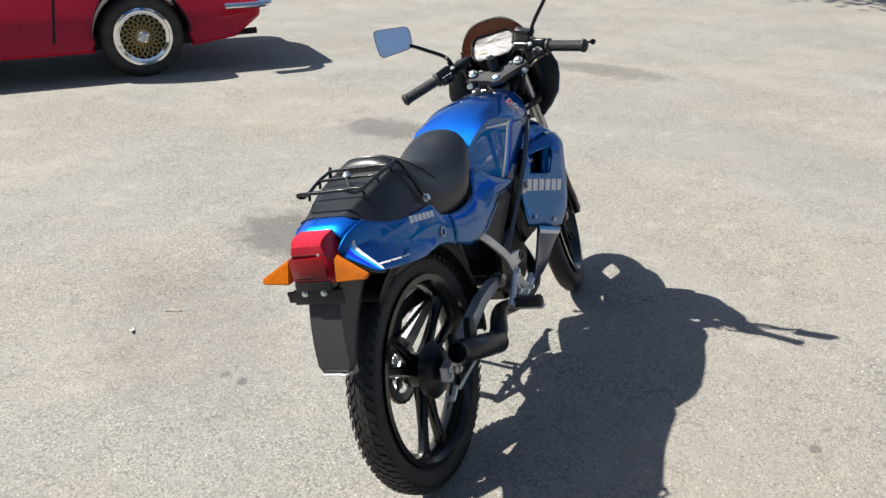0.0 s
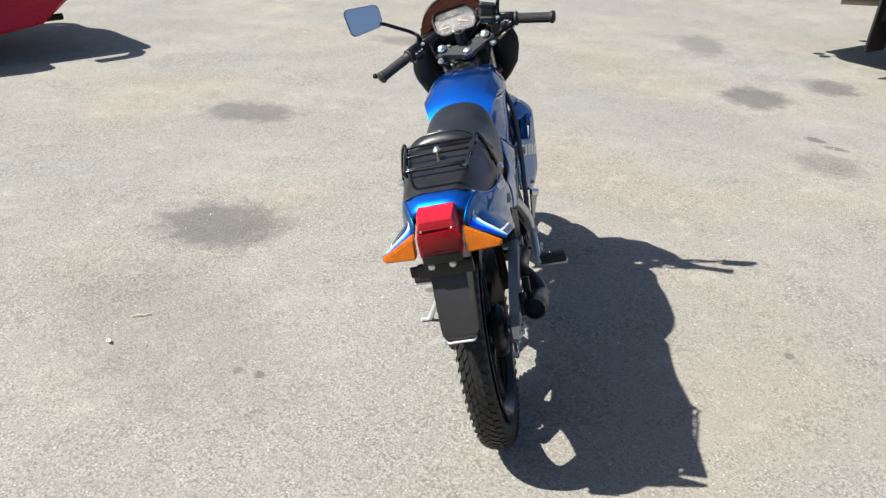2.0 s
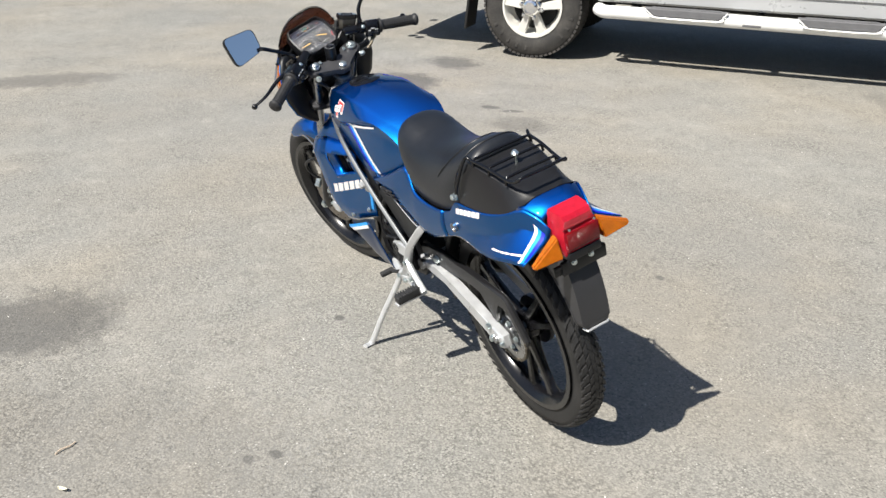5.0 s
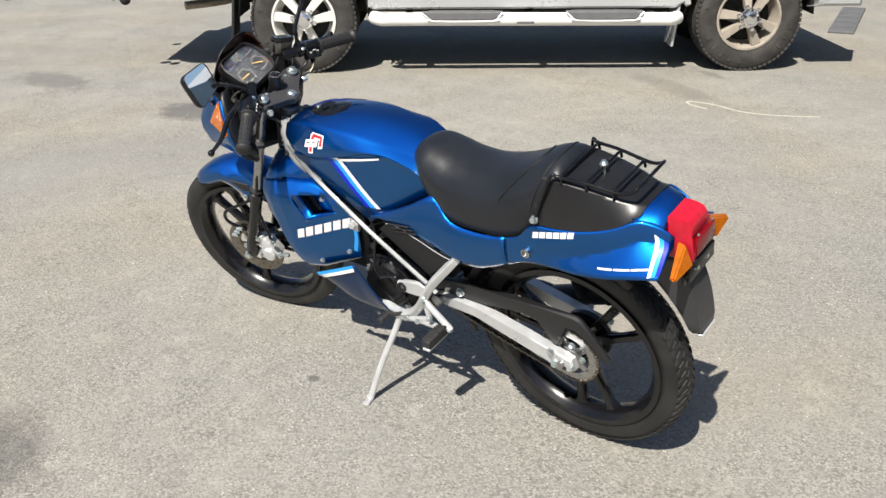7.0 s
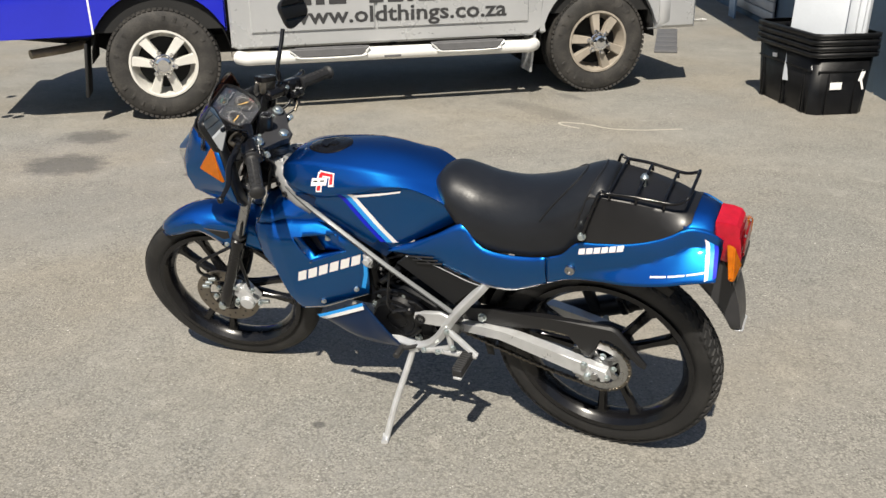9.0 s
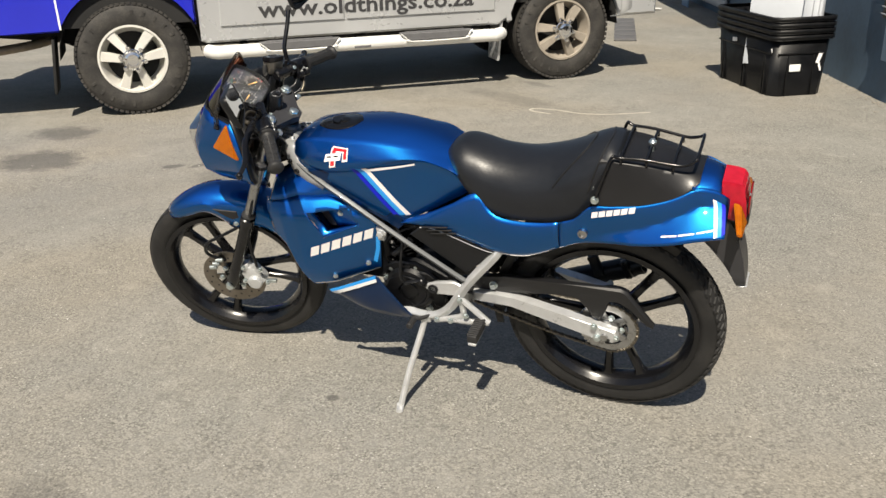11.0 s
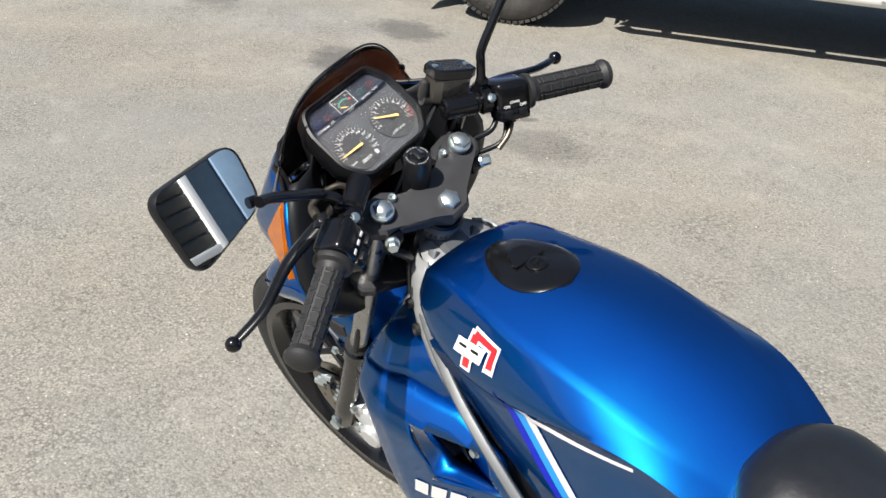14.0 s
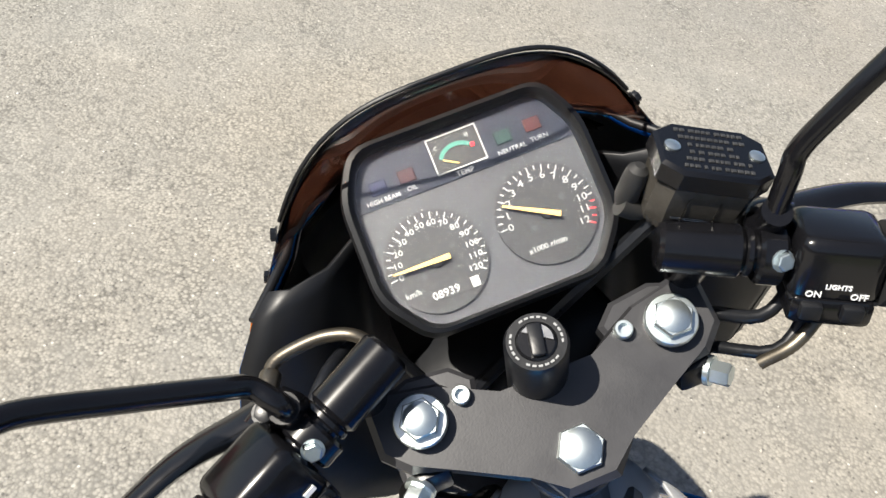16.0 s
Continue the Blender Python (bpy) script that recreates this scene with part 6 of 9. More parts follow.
RC = (-0.024, 0.313)
wheel("rear_wheel", RC, 0.311, 0.074, 0.243, None, "black cast rear wheel with block-tread tyre", True, radians(20))
FC = (1.218, 0.296)
front_wheel = wheel("front_wheel", FC, 0.298, 0.066, 0.236, TURN, "black cast front wheel with ribbed tyre", False, radians(62))


def rear_end():
    # swingarm
    for s in (1, -1):
        bm = bmesh.new()
        y0, y1 = s * 0.070, s * 0.098
        slab(bm, [(0.385, 0.372), (0.385, 0.405), (0.29, 0.405), (0.225, 0.400), (0.08, 0.366), (-0.055, 0.334), (-0.062, 0.300), (-0.045, 0.290), (0.0, 0.301), (0.12, 0.336), (0.24, 0.371), (0.30, 0.379)], min(y0, y1), max(y0, y1), 0.005)
        arm = part("swingarm", bm, ALLOY, bike, "satin aluminium swingarm")
        bm = bmesh.new()
        rbox(bm, (-0.030, s * 0.100, 0.304), (0.018, 0.003, 0.010), 0.001)
        part("slot", bm, DIAL_BLACK, arm)
        for x, z, r in ((-0.005, 0.307, 0.009), (-0.058, 0.316, 0.006), (0.003, 0.345, 0.008)):
            bm = bmesh.new()
            hexbolt(bm, (x, s * 0.098, z), (0, s, 0), r, 0.010)
            part("arm_bolt", bm, ZINC, arm)
    bm = bmesh.new()
    cyl(bm, (RC[0], -0.105, RC[1]), (RC[0], 0.105, RC[1]), 0.010, n=16)
    part("axle", bm, STEEL, bike, "steel rear axle")
    bm = bmesh.new()
    cyl(bm, (0.36, -0.11, 0.39), (0.36, 0.11, 0.39), 0.018, n=16)
    part("swingarm_pivot", bm, STEEL, bike, "steel swingarm pivot")
    # sprocket and chain
    o = Vector((RC[0], 0.056, RC[1]))
    bm = bmesh.new()
    N, R0 = 42, 0.080
    outer, inner = [], []
    for k in range(N * 4):
        r = R0 + (0.0, 0.005, 0.0065, 0.003)[k % 4]
        t = 2 * math.pi * k / (N * 4)
        outer.append((r * math.cos(t), r * math.sin(t)))
        inner.append((0.058 * math.cos(t), 0.058 * math.sin(t)))
    for y0, y1 in ((-0.003, 0.003),):
        vo0 = [bm.verts.new(o + Vector((p[0], y0, p[1]))) for p in outer]
        vo1 = [bm.verts.new(o + Vector((p[0], y1, p[1]))) for p in outer]
        vi0 = [bm.verts.new(o + Vector((p[0], y0, p[1]))) for p in inner]
        vi1 = [bm.verts.new(o + Vector((p[0], y1, p[1]))) for p in inner]
        for a, b in ((vo0, vo1), (vi1, vi0), (vo1, vi1), (vi0, vo0)):
            bridge(bm, a, b)
    for k in range(5):
        t = 2 * math.pi * k / 5
        d = Vector((math.cos(t), 0, math.sin(t)))
        e = Vector((-math.sin(t), 0, math.cos(t)))
        vs = [o + d * 0.02 + e * 0.014, o + d * 0.062 + e * 0.009, o + d * 0.062 - e * 0.009, o + d * 0.02 - e * 0.014]
        a = [bm.verts.new(v - Vector((0, 0.003, 0))) for v in vs]
        b = [bm.verts.new(v + Vector((0, 0.003, 0))) for v in vs]
        bm.faces.new(a), bm.faces.new(b[::-1])
        bridge(bm, b, a)
    lathe(bm, o - Vector((0, 0.012, 0)), (0, 1, 0), [(0.03, 0), (0.03, 0.018), (0.024, 0.022), (0.012, 0.024)], 24)
    sp = part("rear_sprocket", bm, STEEL, bike, "toothed steel sprocket", sharp=30)
    for k in range(5):
        t = 2 * math.pi * (k + 0.5) / 5
        bm = bmesh.new()
        hexbolt(bm, o + Vector((0.040 * math.cos(t), 0.003, 0.040 * math.sin(t))), (0, 1, 0), 0.007, 0.009)
        part("sprocket_bolt", bm, ZINC, sp)
    # chain: joined links round both sprockets
    fr = Vector((0.435, 0.056, 0.395))
    bm = bmesh.new()
    links = []
    L1, L2 = 0.083, 0.030
    for k in range(46):
        f = k / 45
        links.append((o + Vector((0, 0, 1)) * L1).lerp(fr + Vector((0, 0, 1)) * L2, f))
    for k in range(46):
        f = k / 45
        p = (o - Vector((0, 0, 1)) * L1).lerp(fr - Vector((0, 0, 1)) * L2, f)
        links.append(p - Vector((0, 0, 0.012 * 4 * f * (1 - f))))
    dirs = [(fr - o + Vector((0, 0, L2 - L1))).normalized()] * 46 + [(fr - o + Vector((0, 0, L1 - L2))).normalized()] * 46
    for k in range(24):
        t = math.pi / 2 + math.pi * (k + 0.5) / 24
        links.append(o + Vector((L1 * math.cos(t), 0, L1 * math.sin(t))))
        dirs.append(Vector((-math.sin(t), 0, math.cos(t))))
    for k, (p, d) in enumerate(zip(links, dirs)):
        rot = Matrix.Rotation(-math.atan2(d.z, d.x), 3, "Y")
        rbox(bm, p, (0.0105, 0.014 if k % 2 else 0.010, 0.0085), 0.002, rot, 1)
    part("drive_chain", bm, CHAIN_STEEL, bike, "oily drive chain", smooth=False)
    # chain guard
    bm = bmesh.new()
    slab(bm, [(0.40, 0.40), (0.40, 0.43), (0.34, 0.447), (0.28, 0.455), (0.10, 0.462), (-0.065, 0.466), (-0.082, 0.458), (-0.155, 0.360), (-0.150, 0.346), (-0.132, 0.352),
              (-0.095, 0.410), (-0.060, 0.430), (-0.03, 0.428), (-0.024, 0.385), (-0.01, 0.352), (0.012, 0.352), (0.02, 0.39), (0.05, 0.425), (0.10, 0.43), (0.2, 0.405), (0.30, 0.402)], 0.062, 0.080, 0.006)
    g = part("chain_guard", bm, BLACK_COWL, bike, "black plastic chain guard")
    bm = bmesh.new()
    hexbolt(bm, (0.292, 0.080, 0.425), (0, 1, 0), 0.010, 0.012)
    part("guard_bolt", bm, ZINC, g)
    # inner mudguard hugging the wheel
    bm = bmesh.new()
    rows = []
    for k in range(27):
        t = radians(-8 + 132 * k / 26)
        r = 0.332 + 0.012 * math.sin(t)
        rows.append([(RC[0] + (r - 0.022 * (abs(c) == 1)) * math.cos(t), 0.055 * c, RC[1] + (r - 0.022 * (abs(c) == 1)) * math.sin(t)) for c in (-1, -0.96, -0.6, 0, 0.6, 0.96, 1)])
    surf(bm, rows)
    thick(part("inner_mudguard", bm, BLACK_PLASTIC, bike, "black inner rear mudguard"), 0.004)
    # rear shock, brake hub and torque rod
    bm = bmesh.new()
    lathe(bm, (0.32, 0, 0.42), (-0.25, 0, 0.97), [(0.02, 0), (0.02, 0.03), (0.034, 0.035), (0.034, 0.16), (0.02, 0.17), (0.018, 0.2)], 20)
    part("rear_shock", bm, BLACK_SATIN, bike, "black rear shock absorber")
    bm = bmesh.new()
    lathe(bm, (RC[0], -0.030, RC[1]), (0, -1, 0), [(0.072, 0), (0.072, 0.014), (0.062, 0.024), (0.03, 0.03), (0.012, 0.032)], 36)
    dr = part("drum_plate", bm, BLACK_SATIN, bike, "black rear drum brake plate")
    bm = bmesh.new()
    tube(bm, [(0.02, -0.066, 0.240), (-0.02, -0.070, 0.225), (-0.045, -0.072, 0.245)], 0.007, 8)
    tube(bm, [(0.02, -0.075, 0.235), (0.18, -0.080, 0.262), (0.33, -0.10, 0.31)], 0.004, 8)
    part("brake_rod", bm, ZINC, dr, "zinc brake lever and rod")


rear_end()


def frame_and_engine():
    # perimeter tubes of square section, seat rails, lower loops
    for s in (1, -1):
        bm = bmesh.new()
        tube(bm, [(0.880, s * 0.030, 0.815), (0.866, s * 0.060, 0.785), (0.838, s * 0.086, 0.765), (0.76, s * 0.114, 0.730), (0.68, s * 0.130, 0.690), (0.545, s * 0.139, 0.602), (0.44, s * 0.140, 0.532), (0.352, s * 0.140, 0.474)], 0.0068, 12, 5, flat=1.0, box=0.5)
        part("frame_tube", bm, SILVER, bike, "silver painted main frame tube")
        bm = bmesh.new()
        tube(bm, [(0.252, s * 0.112, 0.572), (0.272, s * 0.126, 0.548), (0.33, s * 0.140, 0.482), (0.37, s * 0.140, 0.425), (0.405, s * 0.138, 0.372), (0.445, s * 0.135, 0.335), (0.49, s * 0.128, 0.318), (0.57, s * 0.11, 0.312)], 0.0115, 12, 5, box=0.5)
        part("frame_tube", bm, ALLOY, bike, "silver painted lower frame loop")
        bm = bmesh.new()
        slab(bm, [(0.352, 0.448), (0.385, 0.462), (0.445, 0.448), (0.470, 0.440), (0.476, 0.424), (0.466, 0.411), (0.448, 0.409), (0.41, 0.418), (0.378, 0.412)], s * 0.132 - 0.007, s * 0.132 + 0.007, 0.004)
        pl = part("frame_gusset", bm, ALLOY, bike, "silver frame gusset plate")
        bm = bmesh.new()
        lathe(bm, (0.452, s * 0.137, 0.428), (0, s, 0), [(0.015, 0), (0.015, 0.006), (0.009, 0.006), (0.009, 0.002), (0, 0.002)], 20)
        part("pivot_cap", bm, BLACK_SATIN, pl)
        # footrest hanger
        bm = bmesh.new()
        tube(bm, [(0.372, s * 0.145, 0.415), (0.335, s * 0.148, 0.385), (0.29, s * 0.148, 0.342)], 0.010, 8, 3, flat=0.8)
        tube(bm, [(0.372, s * 0.145, 0.415), (0.365, s * 0.145, 0.372), (0.375, s * 0.142, 0.345), (0.45, s * 0.140, 0.318)], 0.009, 8, 3)
        tube(bm, [(0.29, s * 0.148, 0.342), (0.34, s * 0.147, 0.335), (0.44, s * 0.140, 0.325)], 0.009, 8, 3)
        h = part("footrest_hanger", bm, ALLOY, bike, "cast aluminium footrest hanger")
        for x, z in ((0.368, 0.413), (0.405, 0.333), (0.355, 0.360), (0.448, 0.330)):
            bm = bmesh.new()
            hexbolt(bm, (x, s * 0.153, z), (0, s, 0), 0.007, 0.008)
            part("hanger_bolt", bm, ZINC, h)
        bm = bmesh.new()
        rbox(bm, (0.312, s * 0.190, 0.343), (0.030, 0.085, 0.026), 0.006)
        pg = part("footpeg", bm, GRIP_RUBBER, bike, "ribbed rubber footpeg")
        for k in range(9):
            bm = bmesh.new()
            rbox(bm, (0.312, s * (0.156 + 0.0085 * k), 0.356), (0.031, 0.0045, 0.007), 0.0015, None, 1)
            part("rib", bm, GRIP_RUBBER, pg)
        bm = bmesh.new()
        rbox(bm, (0.312, s * 0.185, 0.328), (0.024, 0.10, 0.008), 0.003)
        part("peg_bracket", bm, ALLOY, pg, "aluminium peg bracket")
        bm = bmesh.new()
        hexbolt(bm, (0.585, s * 0.135, 0.60), (0, s, 0), 0.011, 0.018)
        rbox(bm, (0.592, s * 0.128, 0.592), (0.022, 0.014, 0.045), 0.004)
        part("radiator_mount", bm, ALLOY, bike, "aluminium fairing mount with bolt")
        # black infill panel behind the tube
        bm = bmesh.new()
        slab(bm, [(0.505, 0.598), (0.470, 0.627), (0.43, 0.627), (0.375, 0.608), (0.30, 0.580), (0.262, 0.573), (0.35, 0.490)], s * 0.122 - 0.004, s * 0.122 + 0.006, 0.003)
        ab = part("air_box_cover", bm, BLACK_PLASTIC, bike, "black air box side panel")
        bm = bmesh.new()
        tube(bm, [(0.470, s * 0.1295, 0.6275), (0.43, s * 0.1295, 0.6275), (0.375, s * 0.1295, 0.6085), (0.30, s * 0.1295, 0.5805), (0.262, s * 0.1295, 0.572)], 0.0013, 6, 4)
        part("trim_line", bm, ALLOY, ab, "thin bright edge line")
        bm = bmesh.new()
        for k in range(3):
            rbox(bm, (0.425 - 0.012 * k, s * 0.131, 0.634 - 0.008 * k), (0.075, 0.006, 0.0035), 0.0012, Matrix.Rotation(0.12, 3, "Y"))
        part("vent_rib", bm, DIAL_BLACK, bike, "dark vent slots in the side cover")
        # dark blue panel that closes the space between tank and tube
        bm = bmesh.new()
        slab(bm, [(0.80, 0.762), (0.735, 0.716), (0.66, 0.668), (0.545, 0.598), (0.513, 0.628), (0.556, 0.655), (0.655, 0.772), (0.74, 0.768)], min(s * 0.096, s * 0.111), max(s * 0.096, s * 0.111), 0.003)
        part("tank_side_panel", bm, BLUE_DARK, bike, "dark blue panel below the tank")
        # bright plate beside the head tube
        bm = bmesh.new()
        T = [((0.860, 0.055, 0.822), (0.896, 0.046, 0.820)), ((0.848, 0.070, 0.806), (0.886, 0.066, 0.802)), ((0.838, 0.084, 0.782), (0.876, 0.080, 0.772)), ((0.806, 0.099, 0.757), (0.860, 0.087, 0.738)), ((0.775, 0.110, 0.741), (0.820, 0.100, 0.714)), ((0.745, 0.117, 0.722), (0.765, 0.112, 0.702))]
        surf(bm, [[(a[0] + (b[0] - a[0]) * f, s * (a[1] + (b[1] - a[1]) * f + 0.006 * math.sin(math.pi * f)), a[2] + (b[2] - a[2]) * f) for f in (0, 0.12, 0.35, 0.65, 0.88, 1)] for a, b in T])
        thick(part("head_plate", bm, HEAD_SILVER, bike, "bright aluminium frame plate"), 0.003)
    # head tube with gusset
    bm = bmesh.new()
    lathe(bm, STEM - AXIS * 0.135, AXIS, [(0.027, 0), (0.030, 0.004), (0.030, 0.016), (0.026, 0.020), (0.026, 0.085), (0.030, 0.089), (0.030, 0.103), (0.027, 0.106)], 28)
    slab(bm, [(0.905, 0.828), (0.872, 0.818), (0.845, 0.795), (0.82, 0.735), (0.93, 0.70)], -0.021, 0.021, 0.006)
    ht = part("head_tube", bm, SILVER, bike, "silver head tube and gusset")
    bm = bmesh.new()
    surf(bm, [[(x, y * c, z - 0.006 * (1 - abs(c))) for c in (-1, -0.6, -0.2, 0.2, 0.6, 1)] for x, y, z in ((0.906, 0.034, 0.822), (0.896, 0.043, 0.819), (0.880, 0.050, 0.816), (0.864, 0.054, 0.812), (0.848, 0.058, 0.800))])
    thick(part("head_gusset", bm, HEAD_SILVER, bike, "bright gusset sheet between the frame tubes"), 0.003)
    for s in (1, -1):
        for x, y, z, r in ((0.862, 0.0875, 0.773, 0.0065), (0.842, 0.0955, 0.746, 0.008)):
            bm = bmesh.new()
            lathe(bm, (x, s * y, z), (0.3, s, 0.2), [(r, 0), (r, 0.007), (r * 0.86, 0.0074), (r * 0.8, 0.002), (0, 0.002)], 18)
            part("tube_hole", bm, DIAL_BLACK, ht)
    # engine: crankcase, covers, finned cylinder, exhaust
    bm = bmesh.new()
    slab(bm, [(0.40, 0.34), (0.42, 0.44), (0.50, 0.48), (0.58, 0.475), (0.64, 0.43), (0.645, 0.36), (0.60, 0.30), (0.50, 0.285), (0.43, 0.30)], -0.085, 0.085, 0.012)
    en = part("engine_case", bm, ENGINE_BLACK, bike, "black two-stroke engine casing")
    bm = bmesh.new()
    lathe(bm, (0.545, 0.082, 0.385), (0, 1, 0), [(0.075, 0), (0.075, 0.018), (0.066, 0.028), (0.056, 0.030), (0.052, 0.026), (0.03, 0.026), (0.026, 0.030), (0, 0.031)], 40)
    part("engine_cover", bm, ENGINE_BLACK, en, "round black clutch cover")
    bm = bmesh.new()
    slab(bm, [(0.505, 0.430), (0.560, 0.442), (0.604, 0.424), (0.628, 0.380), (0.618, 0.345), (0.590, 0.322), (0.548, 0.316), (0.520, 0.330), (0.566, 0.352), (0.586, 0.385), (0.566, 0.414), (0.530, 0.418)], 0.098, 0.113, 0.005)
    part("cover_rim", bm, ENGINE_BLACK, en, "raised black rim of the clutch cover")
    bm = bmesh.new()
    tube(bm, [(0.500, 0.100, 0.425), (0.512, 0.118, 0.430), (0.532, 0.124, 0.428), (0.548, 0.122, 0.418)], 0.0065, 8, 3, flat=0.7)
    lathe(bm, (0.500, 0.096, 0.425), (0, 1, 0), [(0.011, 0), (0.011, 0.020), (0.008, 0.024), (0, 0.025)], 16)
    part("clutch_arm", bm, BLACK_SATIN, en, "black clutch release arm")
    for k in range(5):
        bm = bmesh.new()
        rbox(bm, (0.610 - 0.013 * k, 0.089, 0.466 - 0.002 * k), (0.006, 0.014, 0.040), 0.0015, Matrix.Rotation(0.35, 3, "Y"), 1)
        part("case_rib", bm, ENGINE_BLACK, en)
    for k in range(6):
        a_ = 2 * math.pi * (k + 0.3) / 6
        bm = bmesh.new()
        hexbolt(bm, (0.545 + 0.068 * math.cos(a_), 0.104, 0.385 + 0.068 * math.sin(a_)), (0, 1, 0), 0.0055, 0.008)
        part("cover_bolt", bm, BLACK_SATIN, en)
    bm = bmesh.new()
    slab(bm, [(0.470, 0.452), (0.52, 0.478), (0.585, 0.474), (0.622, 0.452), (0.612, 0.436), (0.572, 0.452), (0.522, 0.456), (0.488, 0.436)], 0.084, 0.098, 0.005)
    rbox(bm, (0.548, 0.100, 0.463), (0.030, 0.008, 0.010), 0.002)
    part("case_flange", bm, ENGINE_BLACK, en, "black ribbed casing flange")
    bm = bmesh.new()
    slab(bm, [(0.43, 0.33), (0.44, 0.42), (0.48, 0.455), (0.52, 0.45), (0.48, 0.40), (0.475, 0.33)], 0.085, 0.104, 0.006)
    for k in range(4):
        rbox(bm, (0.470 + 0.006 * k, 0.106, 0.425 - 0.014 * k), (0.028, 0.006, 0.005), 0.001, Matrix.Rotation(0.3, 3, "Y"))
    part("sprocket_cover", bm, ENGINE_BLACK, en, "vented black sprocket cover")
    bm = bmesh.new()
    d = Vector((0.42, 0, 0.9)).normalized()
    p = Vector((0.575, 0, 0.455))
    rbox(bm, p + d * 0.045, (0.075, 0.095, 0.10), 0.008, Matrix.Rotation(math.atan2(d.x, d.z), 3, "Y"))
    rbox(bm, p + d * 0.105, (0.095, 0.115, 0.03), 0.008, Matrix.Rotation(math.atan2(d.x, d.z), 3, "Y"))
    part("cylinder", bm, ENGINE_BLACK, en, "black finned cylinder")
    for k in range(8):
        bm = bmesh.new()
        rbox(bm, p + d * (0.012 * k), (0.10, 0.125, 0.005), 0.002, Matrix.Rotation(math.atan2(d.x, d.z), 3, "Y"))
        part("cooling_fin", bm, ENGINE_BLACK, en)
    for x, z, r in ((0.60, 0.445, 0.008), (0.625, 0.405, 0.007), (0.565, 0.300, 0.009), (0.50, 0.315, 0.007), (0.52, 0.46, 0.007), (0.495, 0.31, 0.006), (0.615, 0.345, 0.007)):
        bm = bmesh.new()
        hexbolt(bm, (x, 0.086, z), (0, 1, 0), r, 0.012)
        part("engine_bolt", bm, ZINC, en)
    bm = bmesh.new()
    tube(bm, [(0.62, 0.05, 0.46), (0.60, 0.085, 0.53), (0.56, 0.10, 0.58), (0.50, 0.09, 0.60)], 0.0045, 6)
    tube(bm, [(0.548, 0.122, 0.418), (0.556, 0.128, 0.450), (0.546, 0.124, 0.510), (0.540, 0.112, 0.570), (0.57, 0.10, 0.63)], 0.0036, 6)
    tube(bm, [(0.600, 0.060, 0.520), (0.585, 0.092, 0.500), (0.560, 0.104, 0.520), (0.520, 0.100, 0.560)], 0.0090, 10)
    tube(bm, [(0.56, 0.02, 0.56), (0.46, 0.03, 0.57), (0.38, 0.02, 0.55)], 0.024, 12)
    part("hose", bm, BLACK_SATIN, en, "black rubber hoses")
    bm = bmesh.new()
    rbox(bm, (0.36, 0, 0.60), (0.22, 0.20, 0.11), 0.02)
    part("air_box", bm, BLACK_PLASTIC, bike, "black air box")
    bm = bmesh.new()
    rbox(bm, (0.70, 0, 0.58), (0.05, 0.20, 0.20), 0.01, Matrix.Rotation(0.35, 3, "Y"))
    part("radiator", bm, BLACK_PLASTIC, bike, "black radiator behind the fairing")
    bm = bmesh.new()
    slab(bm, [(0.60, 0.44), (0.63, 0.40), (0.76, 0.40), (0.79, 0.64), (0.66, 0.655), (0.60, 0.60)], -0.095, 0.095, 0.01)
    part("coil_cover", bm, BLACK_PLASTIC, bike, "black cover between the fairing halves")
    bm = bmesh.new()
    tube(bm, [(0.63, -0.02, 0.42), (0.68, -0.05, 0.36), (0.64, -0.09, 0.275), (0.50, -0.085, 0.262), (0.36, -0.088, 0.300), (0.27, -0.112, 0.318), (0.20, -0.138, 0.318), (0.15, -0.148, 0.304)], 0.026, 14, 5, radii=(0.018, 0.026))
    ex = part("exhaust_pipe", bm, BLACK_SATIN, bike, "black expansion chamber")
    bm = bmesh.new()
    a = Vector((-0.245, 0, 0.095)).normalized()
    lathe(bm, Vector((0.165, -0.148, 0.296)), a, [(0.027, 0), (0.031, 0.01), (0.031, 0.235), (0.027, 0.243), (0.027, 0.266), (0.0235, 0.267), (0.0225, 0.22), (0, 0.22)], 28)
    part("silencer", bm, BLACK_SATIN, ex, "black silencer with an open end")
    bm = bmesh.new()
    rbox(bm, (0.05, -0.125, 0.385), (0.03, 0.02, 0.07), 0.004, Matrix.Rotation(0.35, 3, "Y"))
    part("silencer_bracket", bm, BLACK_SATIN, ex)
    bm = bmesh.new()
    rbox(bm, (-0.04, -0.118, 0.39), (0.02, 0.02, 0.06), 0.004, Matrix.Rotation(0.35, 3, "Y"))
    part("silencer_bracket", bm, BLACK_SATIN, ex)
    # side stand and gear lever
    bm = bmesh.new()
    tube(bm, [(0.497, 0.128, 0.305), (0.508, 0.150, 0.262), (0.532, 0.215, 0.165), (0.545, 0.258, 0.095), (0.548, 0.272, 0.074)], 0.0095, 10, 4)
    tube(bm, [(0.552, 0.266, 0.080), (0.549, 0.276, 0.074), (0.540, 0.300, 0.080)], 0.011, 8, 3, flat=0.5)
    st = part("side_stand", bm, ALLOY, bike, "silver side stand resting on the asphalt")
    bm = bmesh.new()
    rbox(bm, (0.492, 0.130, 0.312), (0.035, 0.022, 0.026), 0.005)
    part("stand_bracket", bm, ALLOY, st)
    bm = bmesh.new()
    tube(bm, [(0.46, 0.13, 0.33), (0.50, 0.145, 0.318), (0.53, 0.148, 0.312)], 0.006, 8)
